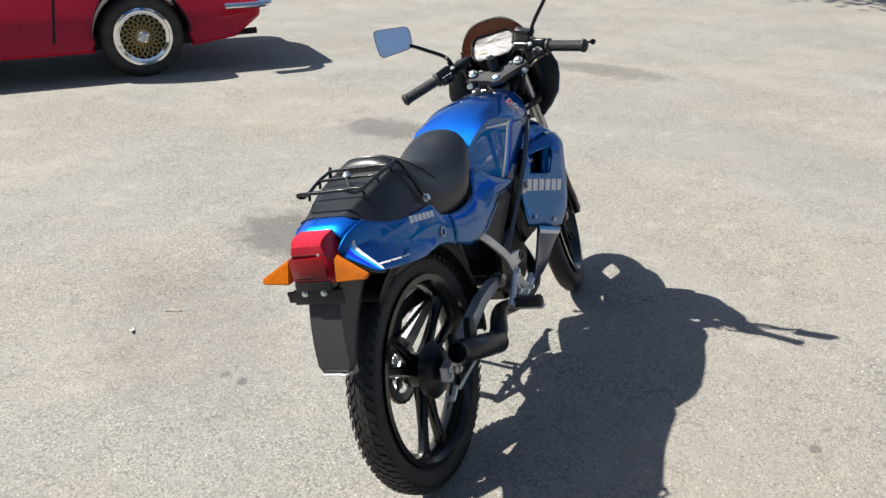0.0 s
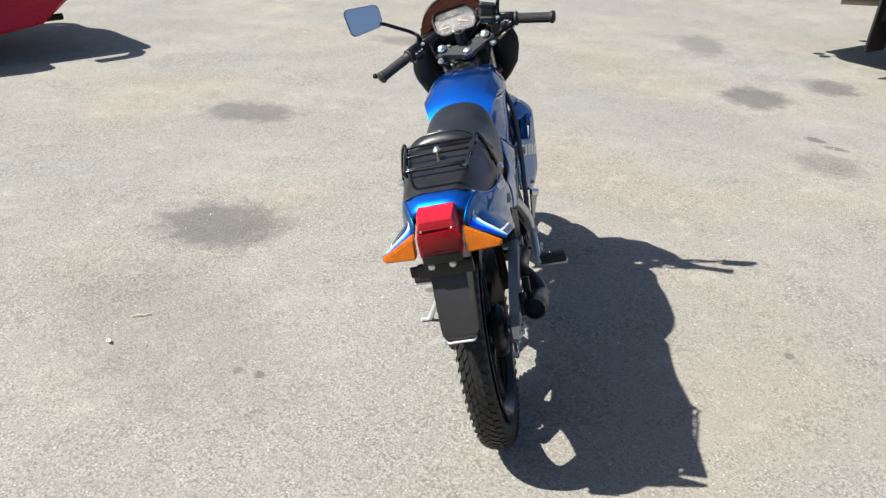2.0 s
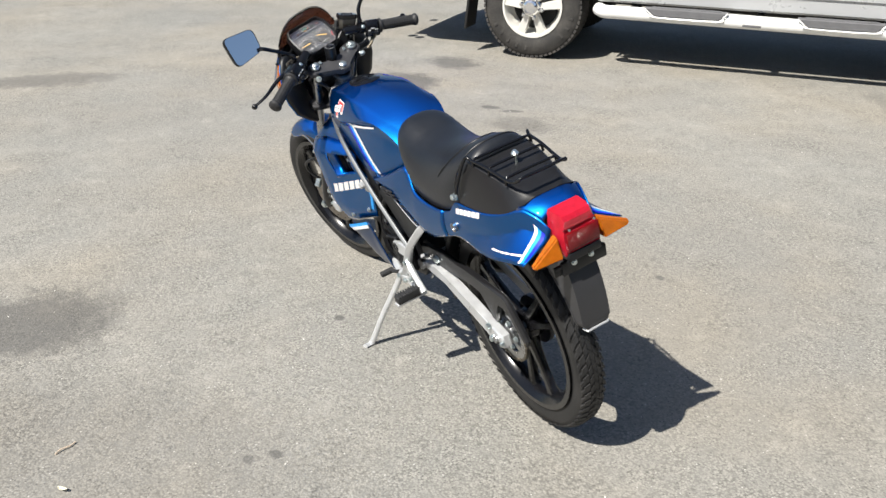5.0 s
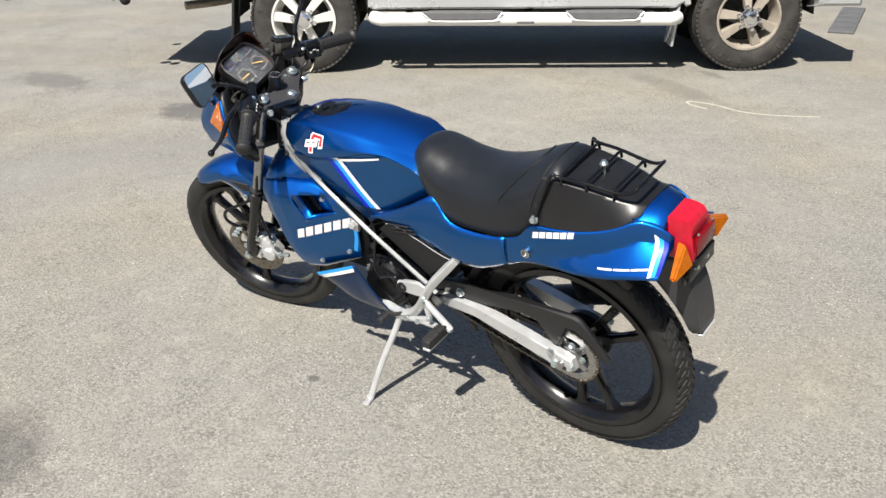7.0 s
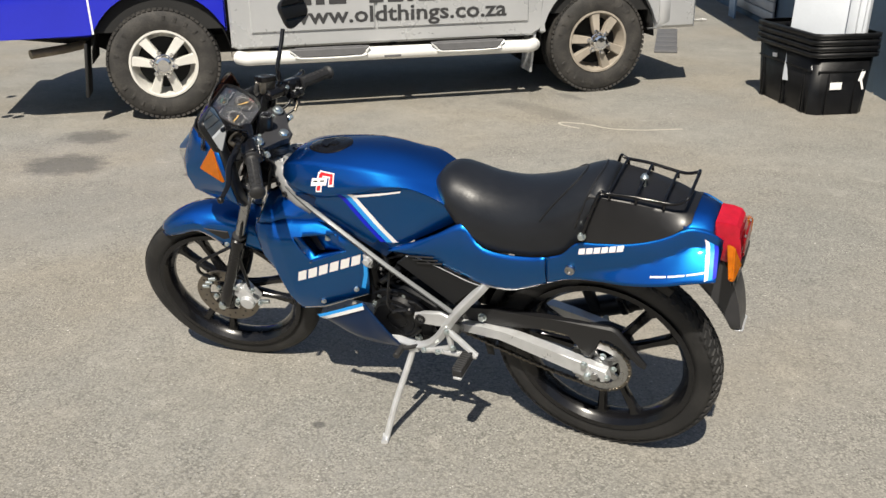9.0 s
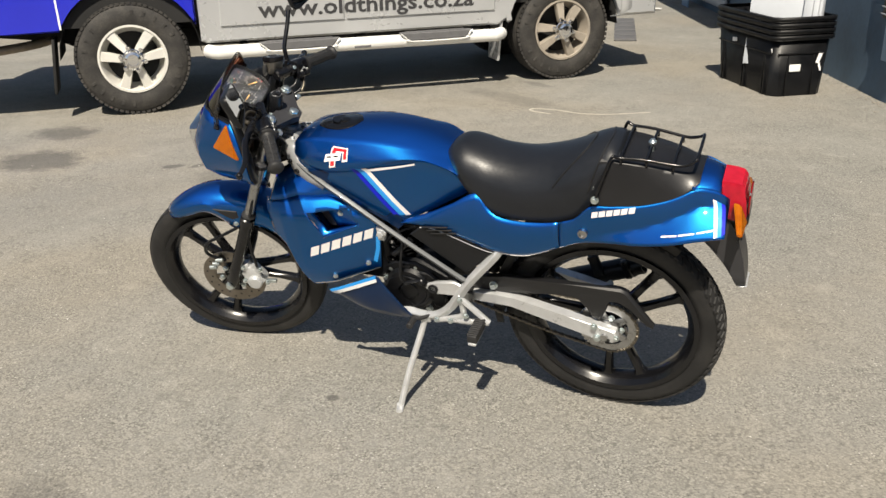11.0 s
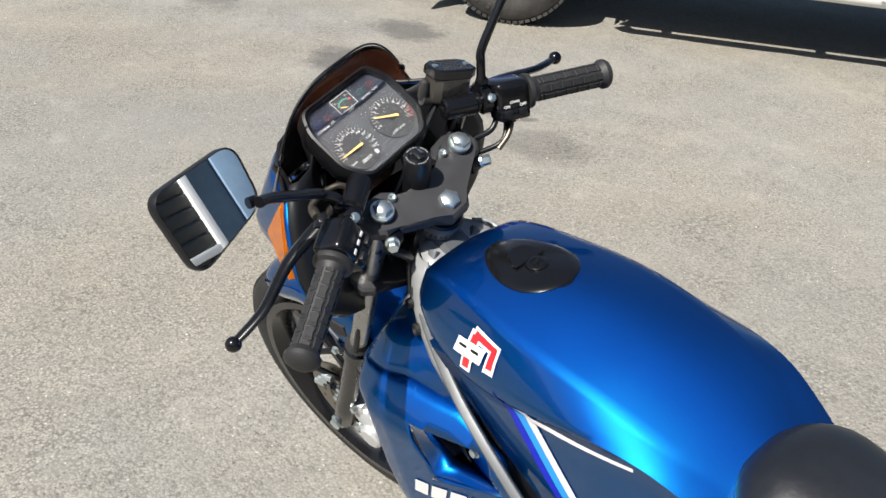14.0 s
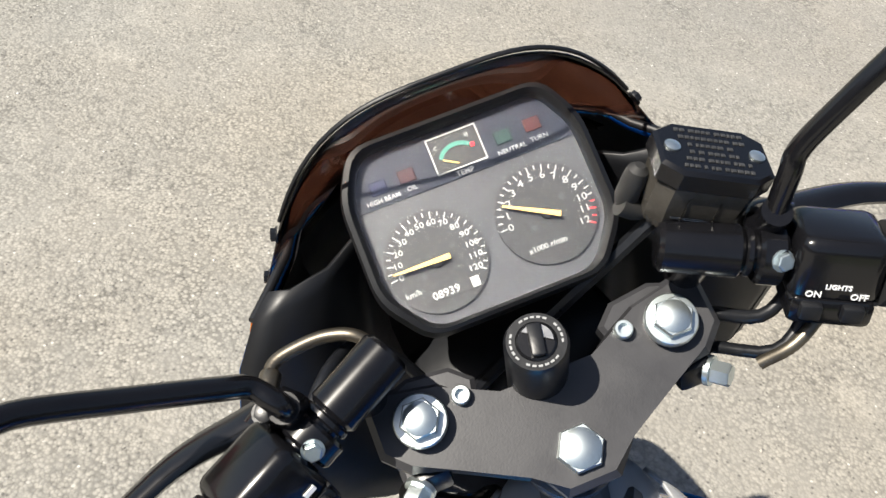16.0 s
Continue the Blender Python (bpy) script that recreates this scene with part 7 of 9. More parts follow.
    cyl(bm, (0.525, 0.140, 0.312), (0.525, 0.185, 0.312), 0.010, n=12, bev=0.002)
    part("gear_lever", bm, GRIP_RUBBER, bike, "gear lever with rubber toe piece")


frame_and_engine()

# ---- lower fairing on both flanks ----

LF_PLAN = [(0.97, 0.086), (0.945, 0.128), (0.92, 0.150), (0.88, 0.163), (0.84, 0.163), (0.78, 0.152), (0.70, 0.130), (0.605, 0.106)]


def lower_fairing(s):
    """Upper shell with a scoop, and a wing that sweeps back under the engine."""
    top = [(0.970, 0.650), (0.92, 0.668), (0.84, 0.688), (0.745, 0.688), (0.665, 0.668), (0.605, 0.612)]
    bot = [(0.970, 0.605), (0.93, 0.575), (0.885, 0.535), (0.87, 0.46), (0.85, 0.376), (0.80, 0.385), (0.77, 0.392), (0.70, 0.424), (0.622, 0.456), (0.605, 0.565)]
    def skin(x, z):
        y = lerp_table(LF_PLAN, x)[0] + 0.014 - 0.085 * max(0.0, 0.640 - z)
        y -= 0.052 * max(0.0, (z - 0.625) / 0.068) ** 1.9 + 0.022 * max(0.0, (0.455 - z) / 0.08) ** 1.6
        return y

    bm = bmesh.new()
    rows = []
    for x in frange(0.968, 0.607, 46):
        zt, zb = lerp_table(top, x)[0], lerp_table(bot, x)[0]
        rows.append([(x, 0.0, zb + (zt - zb) * k / 26) for k in range(27)])
    surf(bm, rows)
    # scoop opening with clean edges: corners at its deep leading edge and its flush rear edge
    A, B, C, D = Vector((0.800, 0, 0.652)), Vector((0.764, 0, 0.577)), Vector((0.656, 0, 0.613)), Vector((0.682, 0, 0.660))
    quad = [A, B, C, D]
    lines = [(quad[k], quad[(k + 1) % 4]) for k in range(4)] + [(Vector((0.97, 0, 0.648)), Vector((0.60, 0, 0.648)))]
    for p, q in lines:
        d = (q - p).normalized()
        bmesh.ops.bisect_plane(bm, geom=bm.verts[:] + bm.edges[:] + bm.faces[:], plane_co=p, plane_no=(d.z, 0, -d.x), dist=1e-5)

    def inside(c):
        return all((q.x - p.x) * (c.z - p.z) - (q.z - p.z) * (c.x - p.x) < 1e-7 for p, q in lines[:4]) or all((q.x - p.x) * (c.z - p.z) - (q.z - p.z) * (c.x - p.x) > -1e-7 for p, q in lines[:4])

    bmesh.ops.delete(bm, geom=[f for f in bm.faces if inside(f.calc_center_median())], context="FACES")
    for v in bm.verts:
        v.co.y = s * skin(v.co.x, v.co.z)
    sh = thick(part("lower_fairing", bm, BLUE, bike, "blue metallic engine fairing with white marking blocks", sharp=24), 0.004, -1.0 if s > 0 else 1.0)
    tr = cast_on([sh])
    on = [Vector((p.x, s * skin(p.x, p.z), p.z)) for p in quad]
    deep = [on[0] - Vector((0.004, s * 0.050, 0)), on[1] - Vector((0.004, s * 0.050, 0))]
    bm = bmesh.new()
    surf(bm, [[deep[0].lerp(on[3], f / 8) * (1 - g / 6) + deep[1].lerp(on[2], f / 8) * (g / 6) for g in range(7)] for f in range(9)])
    for tri in ((on[0], deep[0], on[3]), (on[1], on[2], deep[1]), (on[0], on[1], deep[1], deep[0])):
        bm.faces.new([bm.verts.new(p) for p in tri])
    bmesh.ops.remove_doubles(bm, verts=bm.verts[:], dist=1e-5)
    sp = thick(part("scoop_floor", bm, BLUE, sh, "blue recess of the air scoop", sharp=20), 0.002, -1.0 if s > 0 else 1.0)
    # flat black sheet that darkens the deep end of the scoop floor
    bm = bmesh.new()
    lift = Vector((0, s * 0.003, 0))
    q = [deep[0].lerp(deep[1], 0.08), deep[0].lerp(deep[1], 0.92), deep[1].lerp(on[2], 0.24).lerp(deep[0].lerp(on[3], 0.3), 0.08), deep[0].lerp(on[3], 0.30).lerp(deep[1].lerp(on[2], 0.24), 0.08)]
    bm.faces.new([bm.verts.new(p + lift) for p in q])
    part("scoop_dark", bm, DIAL_BLACK, sp, "black sheet that darkens the deep end of the scoop")
    bm = bmesh.new()
    hexbolt(bm, deep[0].lerp(on[3], 0.62).lerp(deep[1].lerp(on[2], 0.62), 0.35), (0, s, 0.2), 0.0065, 0.007)
    part("fairing_bolt", bm, ZINC, sp, "zinc fairing bolt")
    # blade along the lower lip
    bm = bmesh.new()
    surf(bm, [[on[1].lerp(on[2], f / 6) + Vector((0, s * h * (1 - f / 6) ** 0.7, -0.35 * h)) for h in (0.0, 0.003, 0.006)] for f in range(7)])
    thick(part("scoop_lip", bm, BLUE, sh, "blue blade under the scoop"), 0.003)
    w = word_blocks(0.822, 0.500, 0.624, 0.568, 0.034, 6, 0.3, 0.2) if s > 0 else word_blocks(0.624, 0.568, 0.822, 0.500, 0.034, 6, 0.3, 0.2)
    decal("marking", w, tr, WHITE_DECAL, sh, s, 0.0016, label="large white marking blocks")
    decal("stripe", [((0.607, 0.566), (0.617, 0.570), (0.624, 0.528), (0.614, 0.524)), ((0.614, 0.524), (0.624, 0.528), (0.640, 0.482), (0.630, 0.476))], tr, CYAN_DECAL, sh, s, label="light blue edge stripe")
    for x, z in ((0.764, 0.424), (0.656, 0.474)):
        bm = bmesh.new()
        h = tr[0].ray_cast(Vector((x, s * 0.5, z)), Vector((0, -s, 0)))
        y = h[0].y if h[0] is not None else s * 0.15
        hexbolt(bm, (x, y, z), (0, s, 0), 0.0065, 0.007)
        part("fairing_bolt", bm, ZINC, sh)
    # upper panel that rises from the shell to the frame tube
    bm = bmesh.new()
    tube_line = [(0.935, 0.050, 0.722), (0.90, 0.052, 0.738), (0.862, 0.046, 0.756), (0.832, 0.066, 0.754), (0.76, 0.106, 0.722), (0.68, 0.122, 0.681), (0.640, 0.126, 0.654)]
    rows = []
    for x in frange(0.935, 0.640, 26):
        zt = lerp_table(top, x)[0] - 0.003
        a = Vector((x, s * (skin(x, zt) - 0.003), zt))
        y, z = smooth_table(tube_line, x)
        b = Vector((x, s * y, max(z, zt + 0.002)))
        rows.append([a.lerp(b, f / 6) + Vector((0, s * 0.005 * math.sin(math.pi * f / 6), 0.003 * math.sin(math.pi * f / 6))) for f in range(7)])
    surf(bm, rows)
    thick(part("fairing_top", bm, BLUE, sh, "blue upper panel of the engine fairing", sharp=40), 0.003, -1.0 if s > 0 else 1.0)
    # belly wing
    bm = bmesh.new()
    wt = [(0.785, 0.385), (0.70, 0.418), (0.625, 0.452), (0.60, 0.405), (0.56, 0.34), (0.522, 0.290)]
    wb = [(0.785, 0.372), (0.74, 0.338), (0.68, 0.305), (0.63, 0.292), (0.58, 0.287), (0.522, 0.284)]
    rows = []
    for x in frange(0.785, 0.522, 28):
        zt, zb = lerp_table(wt, x)[0], smooth_table(wb, x)[0]
        rows.append([(x, s * (0.156 - 0.030 * ((0.785 - x) / 0.263) ** 1.5 - 0.022 * (1 - k / 8) ** 2), zb + (zt - zb) * k / 8) for k in range(9)])
    surf(bm, rows)
    wg = thick(part("belly_wing", bm, BLUE_DARK, bike, "dark blue belly fairing", sharp=40), 0.004, -1.0 if s > 0 else 1.0)
    tw = cast_on([wg, sh])
    decal("stripe", [((0.772, 0.368), (0.624, 0.430), (0.625, 0.442), (0.776, 0.379))], tw[:1], WHITE_DECAL, wg, s, 0.004, label="white stripe")
    decal("stripe", [((0.776, 0.379), (0.625, 0.442), (0.626, 0.453), (0.780, 0.388))], tw[:1], CYAN_DECAL, wg, s, 0.004, label="light blue stripe")


lower_fairing(1)
lower_fairing(-1)


# ---- front end: turns with the steering ----
def fork_point(d, y=0.0, off=0.0425):
    """A point d metres down the fork from the cap, at the side y."""
    top = Vector((0.918, y, 0.902))
    return top - AXIS * d


def forks():
    for s in (1, -1):
        y = s * 0.077
        bm = bmesh.new()
        a, b = fork_point(-0.006, y), fork_point(0.40, y)
        cyl(bm, a, b, 0.0145, n=20)
        st = part("fork_stanchion", bm, STEEL, bike, "steel fork stanchion", TURN)
        bm = bmesh.new()
        q = fork_point(0.375, y)
        lathe(bm, q, -AXIS, [(0.017, 0), (0.0225, 0.004), (0.0225, 0.03), (0.019, 0.034), (0.0185, 0.20), (0.021, 0.23), (0.021, 0.30), (0.016, 0.315)], 24)
        part("fork_slider", bm, BLACK_GLOSS, bike, "gloss black fork slider", TURN)
        bm = bmesh.new()
        lathe(bm, fork_point(0.37, y), AXIS, [(0.020, 0), (0.022, 0.004), (0.017, 0.014), (0.015, 0.016)], 20)
        part("fork_seal", bm, GRIP_RUBBER, st, "rubber dust seal", TURN)
        bm = bmesh.new()
        c = fork_point(-0.004, y)
        lathe(bm, c, AXIS, [(0.0156, 0), (0.0156, 0.0030), (0.0148, 0.0042), (0.012, 0.0044)], 28)
        lathe(bm, c + AXIS * 0.004, AXIS, [(0.0122, 0), (0.0122, 0.0045), (0.0112, 0.0062)], 6)
        lathe(bm, c + AXIS * 0.004, AXIS, [(0.0100, 0.004), (0.0096, 0.0070), (0.0065, 0.0086), (0.002, 0.0092)], 24)
        part("fork_cap", bm, ZINC, st, "zinc plated fork cap bolt", TURN)
    # axle, clamps
    bm = bmesh.new()
    o = Vector((FC[0], 0, FC[1]))
    cyl(bm, o - Vector((0, 0.092, 0)), o + Vector((0, 0.092, 0)), 0.009, n=16)
    hexbolt(bm, o + Vector((0, 0.092, 0)), (0, 1, 0), 0.012, 0.012)
    part("front_axle", bm, ZINC, bike, "front axle with nuts", TURN)
    # brake disc with drillings
    bm = bmesh.new()
    N = 72
    for y0, y1 in ((0.045, 0.049),):
        rings = []
        for r, y in ((0.062, y0), (0.105, y0), (0.105, y1), (0.062, y1)):
            rings.append([bm.verts.new(o + Vector((r * math.cos(t), y, r * math.sin(t)))) for t in (2 * math.pi * k / N for k in range(N))])
        for p, q in zip(rings, rings[1:] + rings[:1]):
            bridge(bm, p, q)
    for k in range(6):
        t = 2 * math.pi * k / 6
        d = Vector((math.cos(t), 0, math.sin(t)))
        rbox(bm, o + d * 0.052 + Vector((0, 0.045, 0)), (0.035, 0.006, 0.016), 0.002, Matrix.Rotation(-t, 3, "Y"))
    part("brake_disc", bm, DISC_STEEL, front_wheel, "drilled steel brake disc", TURN, sharp=30)
    bm = bmesh.new()
    for k in range(24):
        t = 2 * math.pi * k / 24
        r = 0.078 + 0.014 * (k % 2)
        lathe(bm, o + Vector((r * math.cos(t), 0.0485, r * math.sin(t))), (0, 1, 0), [(0.0035, 0), (0.0035, 0.0008), (0, 0.0008)], 8)
    part("disc_hole", bm, DIAL_BLACK, front_wheel, "dark drillings of the disc", TURN)
    for k in range(6):
        t = 2 * math.pi * k / 6
        bm = bmesh.new()
        hexbolt(bm, o + Vector((0.042 * math.cos(t), 0.050, 0.042 * math.sin(t))), (0, 1, 0), 0.007, 0.008)
        part("disc_bolt", bm, ZINC, front_wheel, "", TURN)
    # caliper behind the left leg
    bm = bmesh.new()
    c = o + Vector((-0.082, 0.062, 0.025))
    rbox(bm, c, (0.055, 0.045, 0.075), 0.010, Matrix.Rotation(0.5, 3, "Y"))
    lathe(bm, c + Vector((-0.004, 0.018, -0.016)), (0, 1, 0), [(0.024, 0), (0.024, 0.012), (0.020, 0.016), (0, 0.017)], 24)
    rbox(bm, c + Vector((0.018, 0.006, 0.040)), (0.03, 0.03, 0.03), 0.006)
    cl = part("brake_caliper", bm, ALLOY, bike, "cast aluminium brake caliper", TURN)
    for dx, dz in ((-0.045, -0.02), (0.02, 0.045), (-0.035, 0.035), (0.03, -0.012)):
        bm = bmesh.new()
        hexbolt(bm, c + Vector((dx, 0.02, dz)), (0, 1, 0), 0.0065, 0.010)
        part("caliper_bolt", bm, ZINC, cl, "", TURN)
    bm = bmesh.new()
    rbox(bm, c + Vector((-0.055, 0.012, -0.022)), (0.035, 0.012, 0.012), 0.003)
    part("bleed_union", bm, ZINC, cl, "brass and zinc hose union", TURN)
    # brake hose, speedometer cable, wiring
    bm = bmesh.new()
    tube(bm, [c + Vector((-0.02, 0.01, 0.04)), c + Vector((-0.025, 0.015, 0.12)), (1.10, 0.085, 0.50), (1.06, 0.09, 0.60), (1.00, 0.07, 0.74), (0.96, 0.03, 0.86), (0.955, -0.09, 0.95)], 0.005, 8)
    tube(bm, [o + Vector((0.01, 0.05, 0.07)), o + Vector((0.045, 0.075, 0.12)), o + Vector((0.03, 0.085, 0.17)), o + Vector((-0.03, 0.08, 0.20)), (1.12, 0.06, 0.52)], 0.0055, 8)
    part("brake_hose", bm, BLACK_SATIN, bike, "black brake hose and cable", TURN)
    bm = bmesh.new()
    for k, (x, z) in enumerate(((0.075, 0.085), (0.06, 0.10), (0.045, 0.115))):
        cyl(bm, o + Vector((x - 0.035, 0.064, z - 0.03)), o + Vector((x - 0.012, 0.066, z - 0.03)), 0.007, n=12)
    part("cable_fitting", bm, ZINC, bike, "zinc speedometer cable fittings", TURN)


forks()


def front_fender():
    bm = bmesh.new()
    rows = []
    o = (FC[0], FC[1])
    for k in range(31):
        q = k / 30
        t = radians(60 + 92 * q)
        r = smooth_table([(0.0, 0.304), (0.1, 0.312), (0.26, 0.323), (0.48, 0.332), (0.65, 0.336), (0.85, 0.332), (1.0, 0.326)], q)[0]
        w = smooth_table([(0.0, 0.034), (0.06, 0.046), (0.3, 0.056), (0.6, 0.062), (1.0, 0.055)], q)[0]
        skirt = smooth_table([(0.0, 0.026), (0.08, 0.038), (0.18, 0.046), (0.31, 0.046), (0.40, 0.066), (0.48, 0.092), (0.55, 0.105), (0.66, 0.07), (1.0, 0.045)], q)[0]
        row = []
        for c, dr in ((-1.10, -skirt), (-1.09, -skirt * 0.7), (-1.06, -skirt * 0.4), (-1.0, -0.020), (-0.86, -0.006), (-0.45, 0.002), (0, 0.004), (0.45, 0.002), (0.86, -0.006), (1.0, -0.020), (1.06, -skirt * 0.4), (1.09, -skirt * 0.7), (1.10, -skirt)):
            row.append((o[0] + (r + dr) * math.cos(t), w * c, o[1] + (r + dr) * math.sin(t)))
        rows.append(row)
    surf(bm, rows)
    fn = thick(part("front_fender", bm, BLUE, bike, "blue metallic front mudguard", TURN, sharp=55), 0.004)
    for s in (1, -1):
        bm = bmesh.new()
        P = []
        for t, r in ((94, 0.294), (109, 0.298), (111, 0.276), (107, 0.262), (103, 0.270)):
            P.append(Vector((o[0] + r * math.cos(radians(t)), 0, o[1] + r * math.sin(radians(t)))))
        slab(bm, [(p.x, p.z) for p in P], s * 0.0645 - 0.003, s * 0.0645 + 0.003, 0.002)
        part("fender_slot", bm, DIAL_BLACK, fn, "dark slot in the mudguard", TURN)
        bm = bmesh.new()
        hexbolt(bm, (1.118, s * 0.095, 0.555), (0, s, 0), 0.006, 0.007)
        part("fender_bolt", bm, ZINC, fn, "", TURN)


front_fender()


def yokes():
    for d, name in ((0.022, "top_yoke"), (0.165, "bottom_yoke")):
        bm = bmesh.new()
        # plan outline in the plane across the steering axis
        outl = [(0.018, 0.106), (-0.010, 0.106), (-0.024, 0.092), (-0.028, 0.066), (-0.048, 0.028), (-0.068, 0.016), (-0.068, -0.016), (-0.048, -0.028), (-0.028, -0.066),
                (-0.024, -0.092), (-0.010, -0.106), (0.018, -0.106), (0.026, -0.090), (0.020, -0.060), (-0.004, -0.030), (-0.004, 0.030), (0.020, 0.060), (0.026, 0.090)]
        slab(bm, outl, 0.0, 0.020, 0.004, axis="z")
        mt = Matrix.Translation(fork_point(d)) @ Matrix.Rotation(-RAKE, 4, "Y")
        bm.transform(mt)
        part(name, bm, YOKE_PAINT, bike, "satin black fork yoke", TURN)
    bm = bmesh.new()
    q = STEM - AXIS * 0.002 - Vector((0.006, 0, 0))
    lathe(bm, q, AXIS, [(0.0172, 0), (0.0172, 0.003), (0.0164, 0.0042), (0.014, 0.0044)], 28)
    lathe(bm, q + AXIS * 0.004, AXIS, [(0.0142, 0), (0.0142, 0.0060), (0.0132, 0.0078)], 6)
    lathe(bm, q + AXIS * 0.004, AXIS, [(0.0118, 0.005), (0.0114, 0.0088), (0.0075, 0.0108), (0.002, 0.0114)], 24)
    part("stem_nut", bm, ZINC, bike, "zinc plated steering stem nut", TURN)
    bm = bmesh.new()
    lathe(bm, STEM - AXIS * 0.048, AXIS, [(0.026, 0), (0.030, 0.004), (0.030, 0.010), (0.024, 0.013), (0.024, 0.018), (0.029, 0.021), (0.027, 0.026)], 28)
    part("bearing_nut", bm, BLACK_SATIN, bike, "black slotted steering bearing nut", TURN)
    for s in (1, -1):
        bm = bmesh.new()
        hexbolt(bm, (0.898, s * 0.090, 0.872), (-0.7, s * 0.6, 0.1), 0.0075, 0.014)
        part("pinch_bolt", bm, ZINC, bike, "zinc pinch bolt", TURN)
        bm = bmesh.new()
        rbox(bm, (0.906, s * 0.082, 0.872), (0.022, 0.022, 0.020), 0.004)
        part("clamp_lug", bm, BLACK_SATIN, bike, "satin black pinch lug", TURN)


yokes()


def handlebar(s):
    """Clip-on bar with clamp, switch pod, grip, lever."""
    cap = fork_point(0.006, s * 0.077)
    inner = Vector((0.934, s * 0.079, 0.952))
    outer = Vector((0.833, s * 0.302, 0.898))
    d = (outer - inner).normalized()
    up = AXIS
    # clamp block round the fork top
    bm = bmesh.new()
    mt = Matrix.Translation(cap - AXIS * 0.004) @ Matrix.Rotation(-RAKE, 4, "Y")
    pl = [(0.022, s * 0.016), (0.004, s * 0.026), (-0.018, s * 0.022), (-0.026, 0.0), (-0.018, -s * 0.020), (-0.002, -s * 0.034), (0.014, -s * 0.038), (0.025, -s * 0.026), (0.028, 0.0)]
    slab(bm, [(p[0], p[1]) for p in pl], -0.012, 0.006, 0.003, axis="z")
    bm.transform(mt)
    cb = part("bar_clamp", bm, YOKE_PAINT, bike, "satin black handlebar clamp", TURN)
    bm = bmesh.new()
    lathe(bm, Vector((0.9245, s * 0.0505, 0.902)), AXIS, [(0.0056, 0), (0.0056, 0.006), (0.0050, 0.0068), (0.0034, 0.0068), (0.0030, 0.003), (0, 0.003)], 18)
    part("clamp_bolt", bm, ZINC, cb, "zinc socket bolt", TURN)
    bm = bmesh.new()
    cyl(bm, inner, inner + d * 0.046, 0.0150, n=28, bev=0.0025)
    cyl(bm, inner + d * 0.046, outer, 0.011, n=16)
    cyl(bm, inner + d * 0.0465, inner + d * 0.051, 0.0138, n=24, bev=0.001)
    cyl(bm, inner + d * 0.024, inner + d * 0.024 - up * 0.048, 0.0115, n=18)
    part("handlebar", bm, BLACK_GLOSS, bike, "gloss black clip-on handlebar", TURN)
    # switch pod
    bm = bmesh.new()
    side = d.cross(up).normalized()
    rear = side if side.x < 0 else -side
    face = (rear * 0.80 + up * 0.60).normalized()
    lift = (up * 0.80 - rear * 0.60).normalized()
    frame3 = Matrix((d, face if side.x < 0 else -face, lift)).transposed()
    pc = inner + d * 0.0945
    rbox(bm, pc + lift * 0.002, (0.0485, 0.042, 0.042), 0.008, frame3, 3)
    pod = part("switch_pod", bm, BLACK_GLOSS, bike, "black handlebar switch housing", TURN)
    bm = bmesh.new()
    rbox(bm, pc - lift * 0.021 + face * 0.006, (0.046, 0.034, 0.018), 0.005, frame3)
    part("lower_half", bm, BLACK_GLOSS, pod, "", TURN)
    bm = bmesh.new()
    rbox(bm, pc - lift * 0.0145, (0.0465, 0.0405, 0.0012), 0.0002, frame3)
    part("seam", bm, BLACK_PLASTIC, pod, "", TURN)
    back = Vector((-0.88, 0, 0.47)).normalized()
    for u in (-0.012, 0.010):
        bm = bmesh.new()
        rbox(bm, pc - lift * 0.019 + face * 0.022 + d * u, (0.012, 0.010, 0.010), 0.002, frame3)
        part("switch_button", bm, BLACK_PLASTIC, pod, "black thumb switch", TURN)
    if s < 0:
        for txt, u, w, sz in (("LIGHTS", 0.0, -0.0045, 0.0043), ("ON", -0.012, -0.0098, 0.0055), ("OFF", 0.012, -0.0098, 0.0055)):
            w_bm = lettering(txt, sz, 0.0001, 0.0002)
            zz = face
            xx = d
            yy = zz.cross(xx).normalized()
            zz = xx.cross(yy)
            mt = Matrix.Translation(pc + zz * 0.0214 + d * u + yy * w) @ Matrix((xx, yy, zz)).transposed().to_4x4()
            w_bm.transform(mt)
            part("switch_lettering", w_bm, WHITE_DECAL, pod, "white switch lettering", TURN, smooth=False)
    else:
        for u in (-0.014, -0.002, 0.011):
            bm = bmesh.new()
            rbox(bm, pc + face * 0.0213 + d * u - lift * 0.006, (0.007, 0.0012, 0.003), 0, frame3)
            part("switch_marking", bm, WHITE_DECAL, pod, "white switch mark", TURN, smooth=False)
    # grip: flange, ribs in a basket pattern, end
    g0, g1 = inner + d * 0.125, outer
    ln = (g1 - g0).length
    bm = bmesh.new()
    lathe(bm, g0 - d * 0.004, d, [(0.014, -0.002), (0.0235, -0.001), (0.0240, 0.002), (0.0235, 0.006), (0.0185, 0.009), (0.0158, 0.014), (0.0155, ln - 0.012), (0.0185, ln - 0.007), (0.0205, ln - 0.004), (0.0205, ln + 0.001), (0.0185, ln + 0.004), (0.012, ln + 0.008), (0.006, ln + 0.009)], 28)
    gr = part("grip", bm, GRIP_RUBBER, bike, "black rubber hand grip with basket tread", TURN, sharp=30)
    bm = bmesh.new()
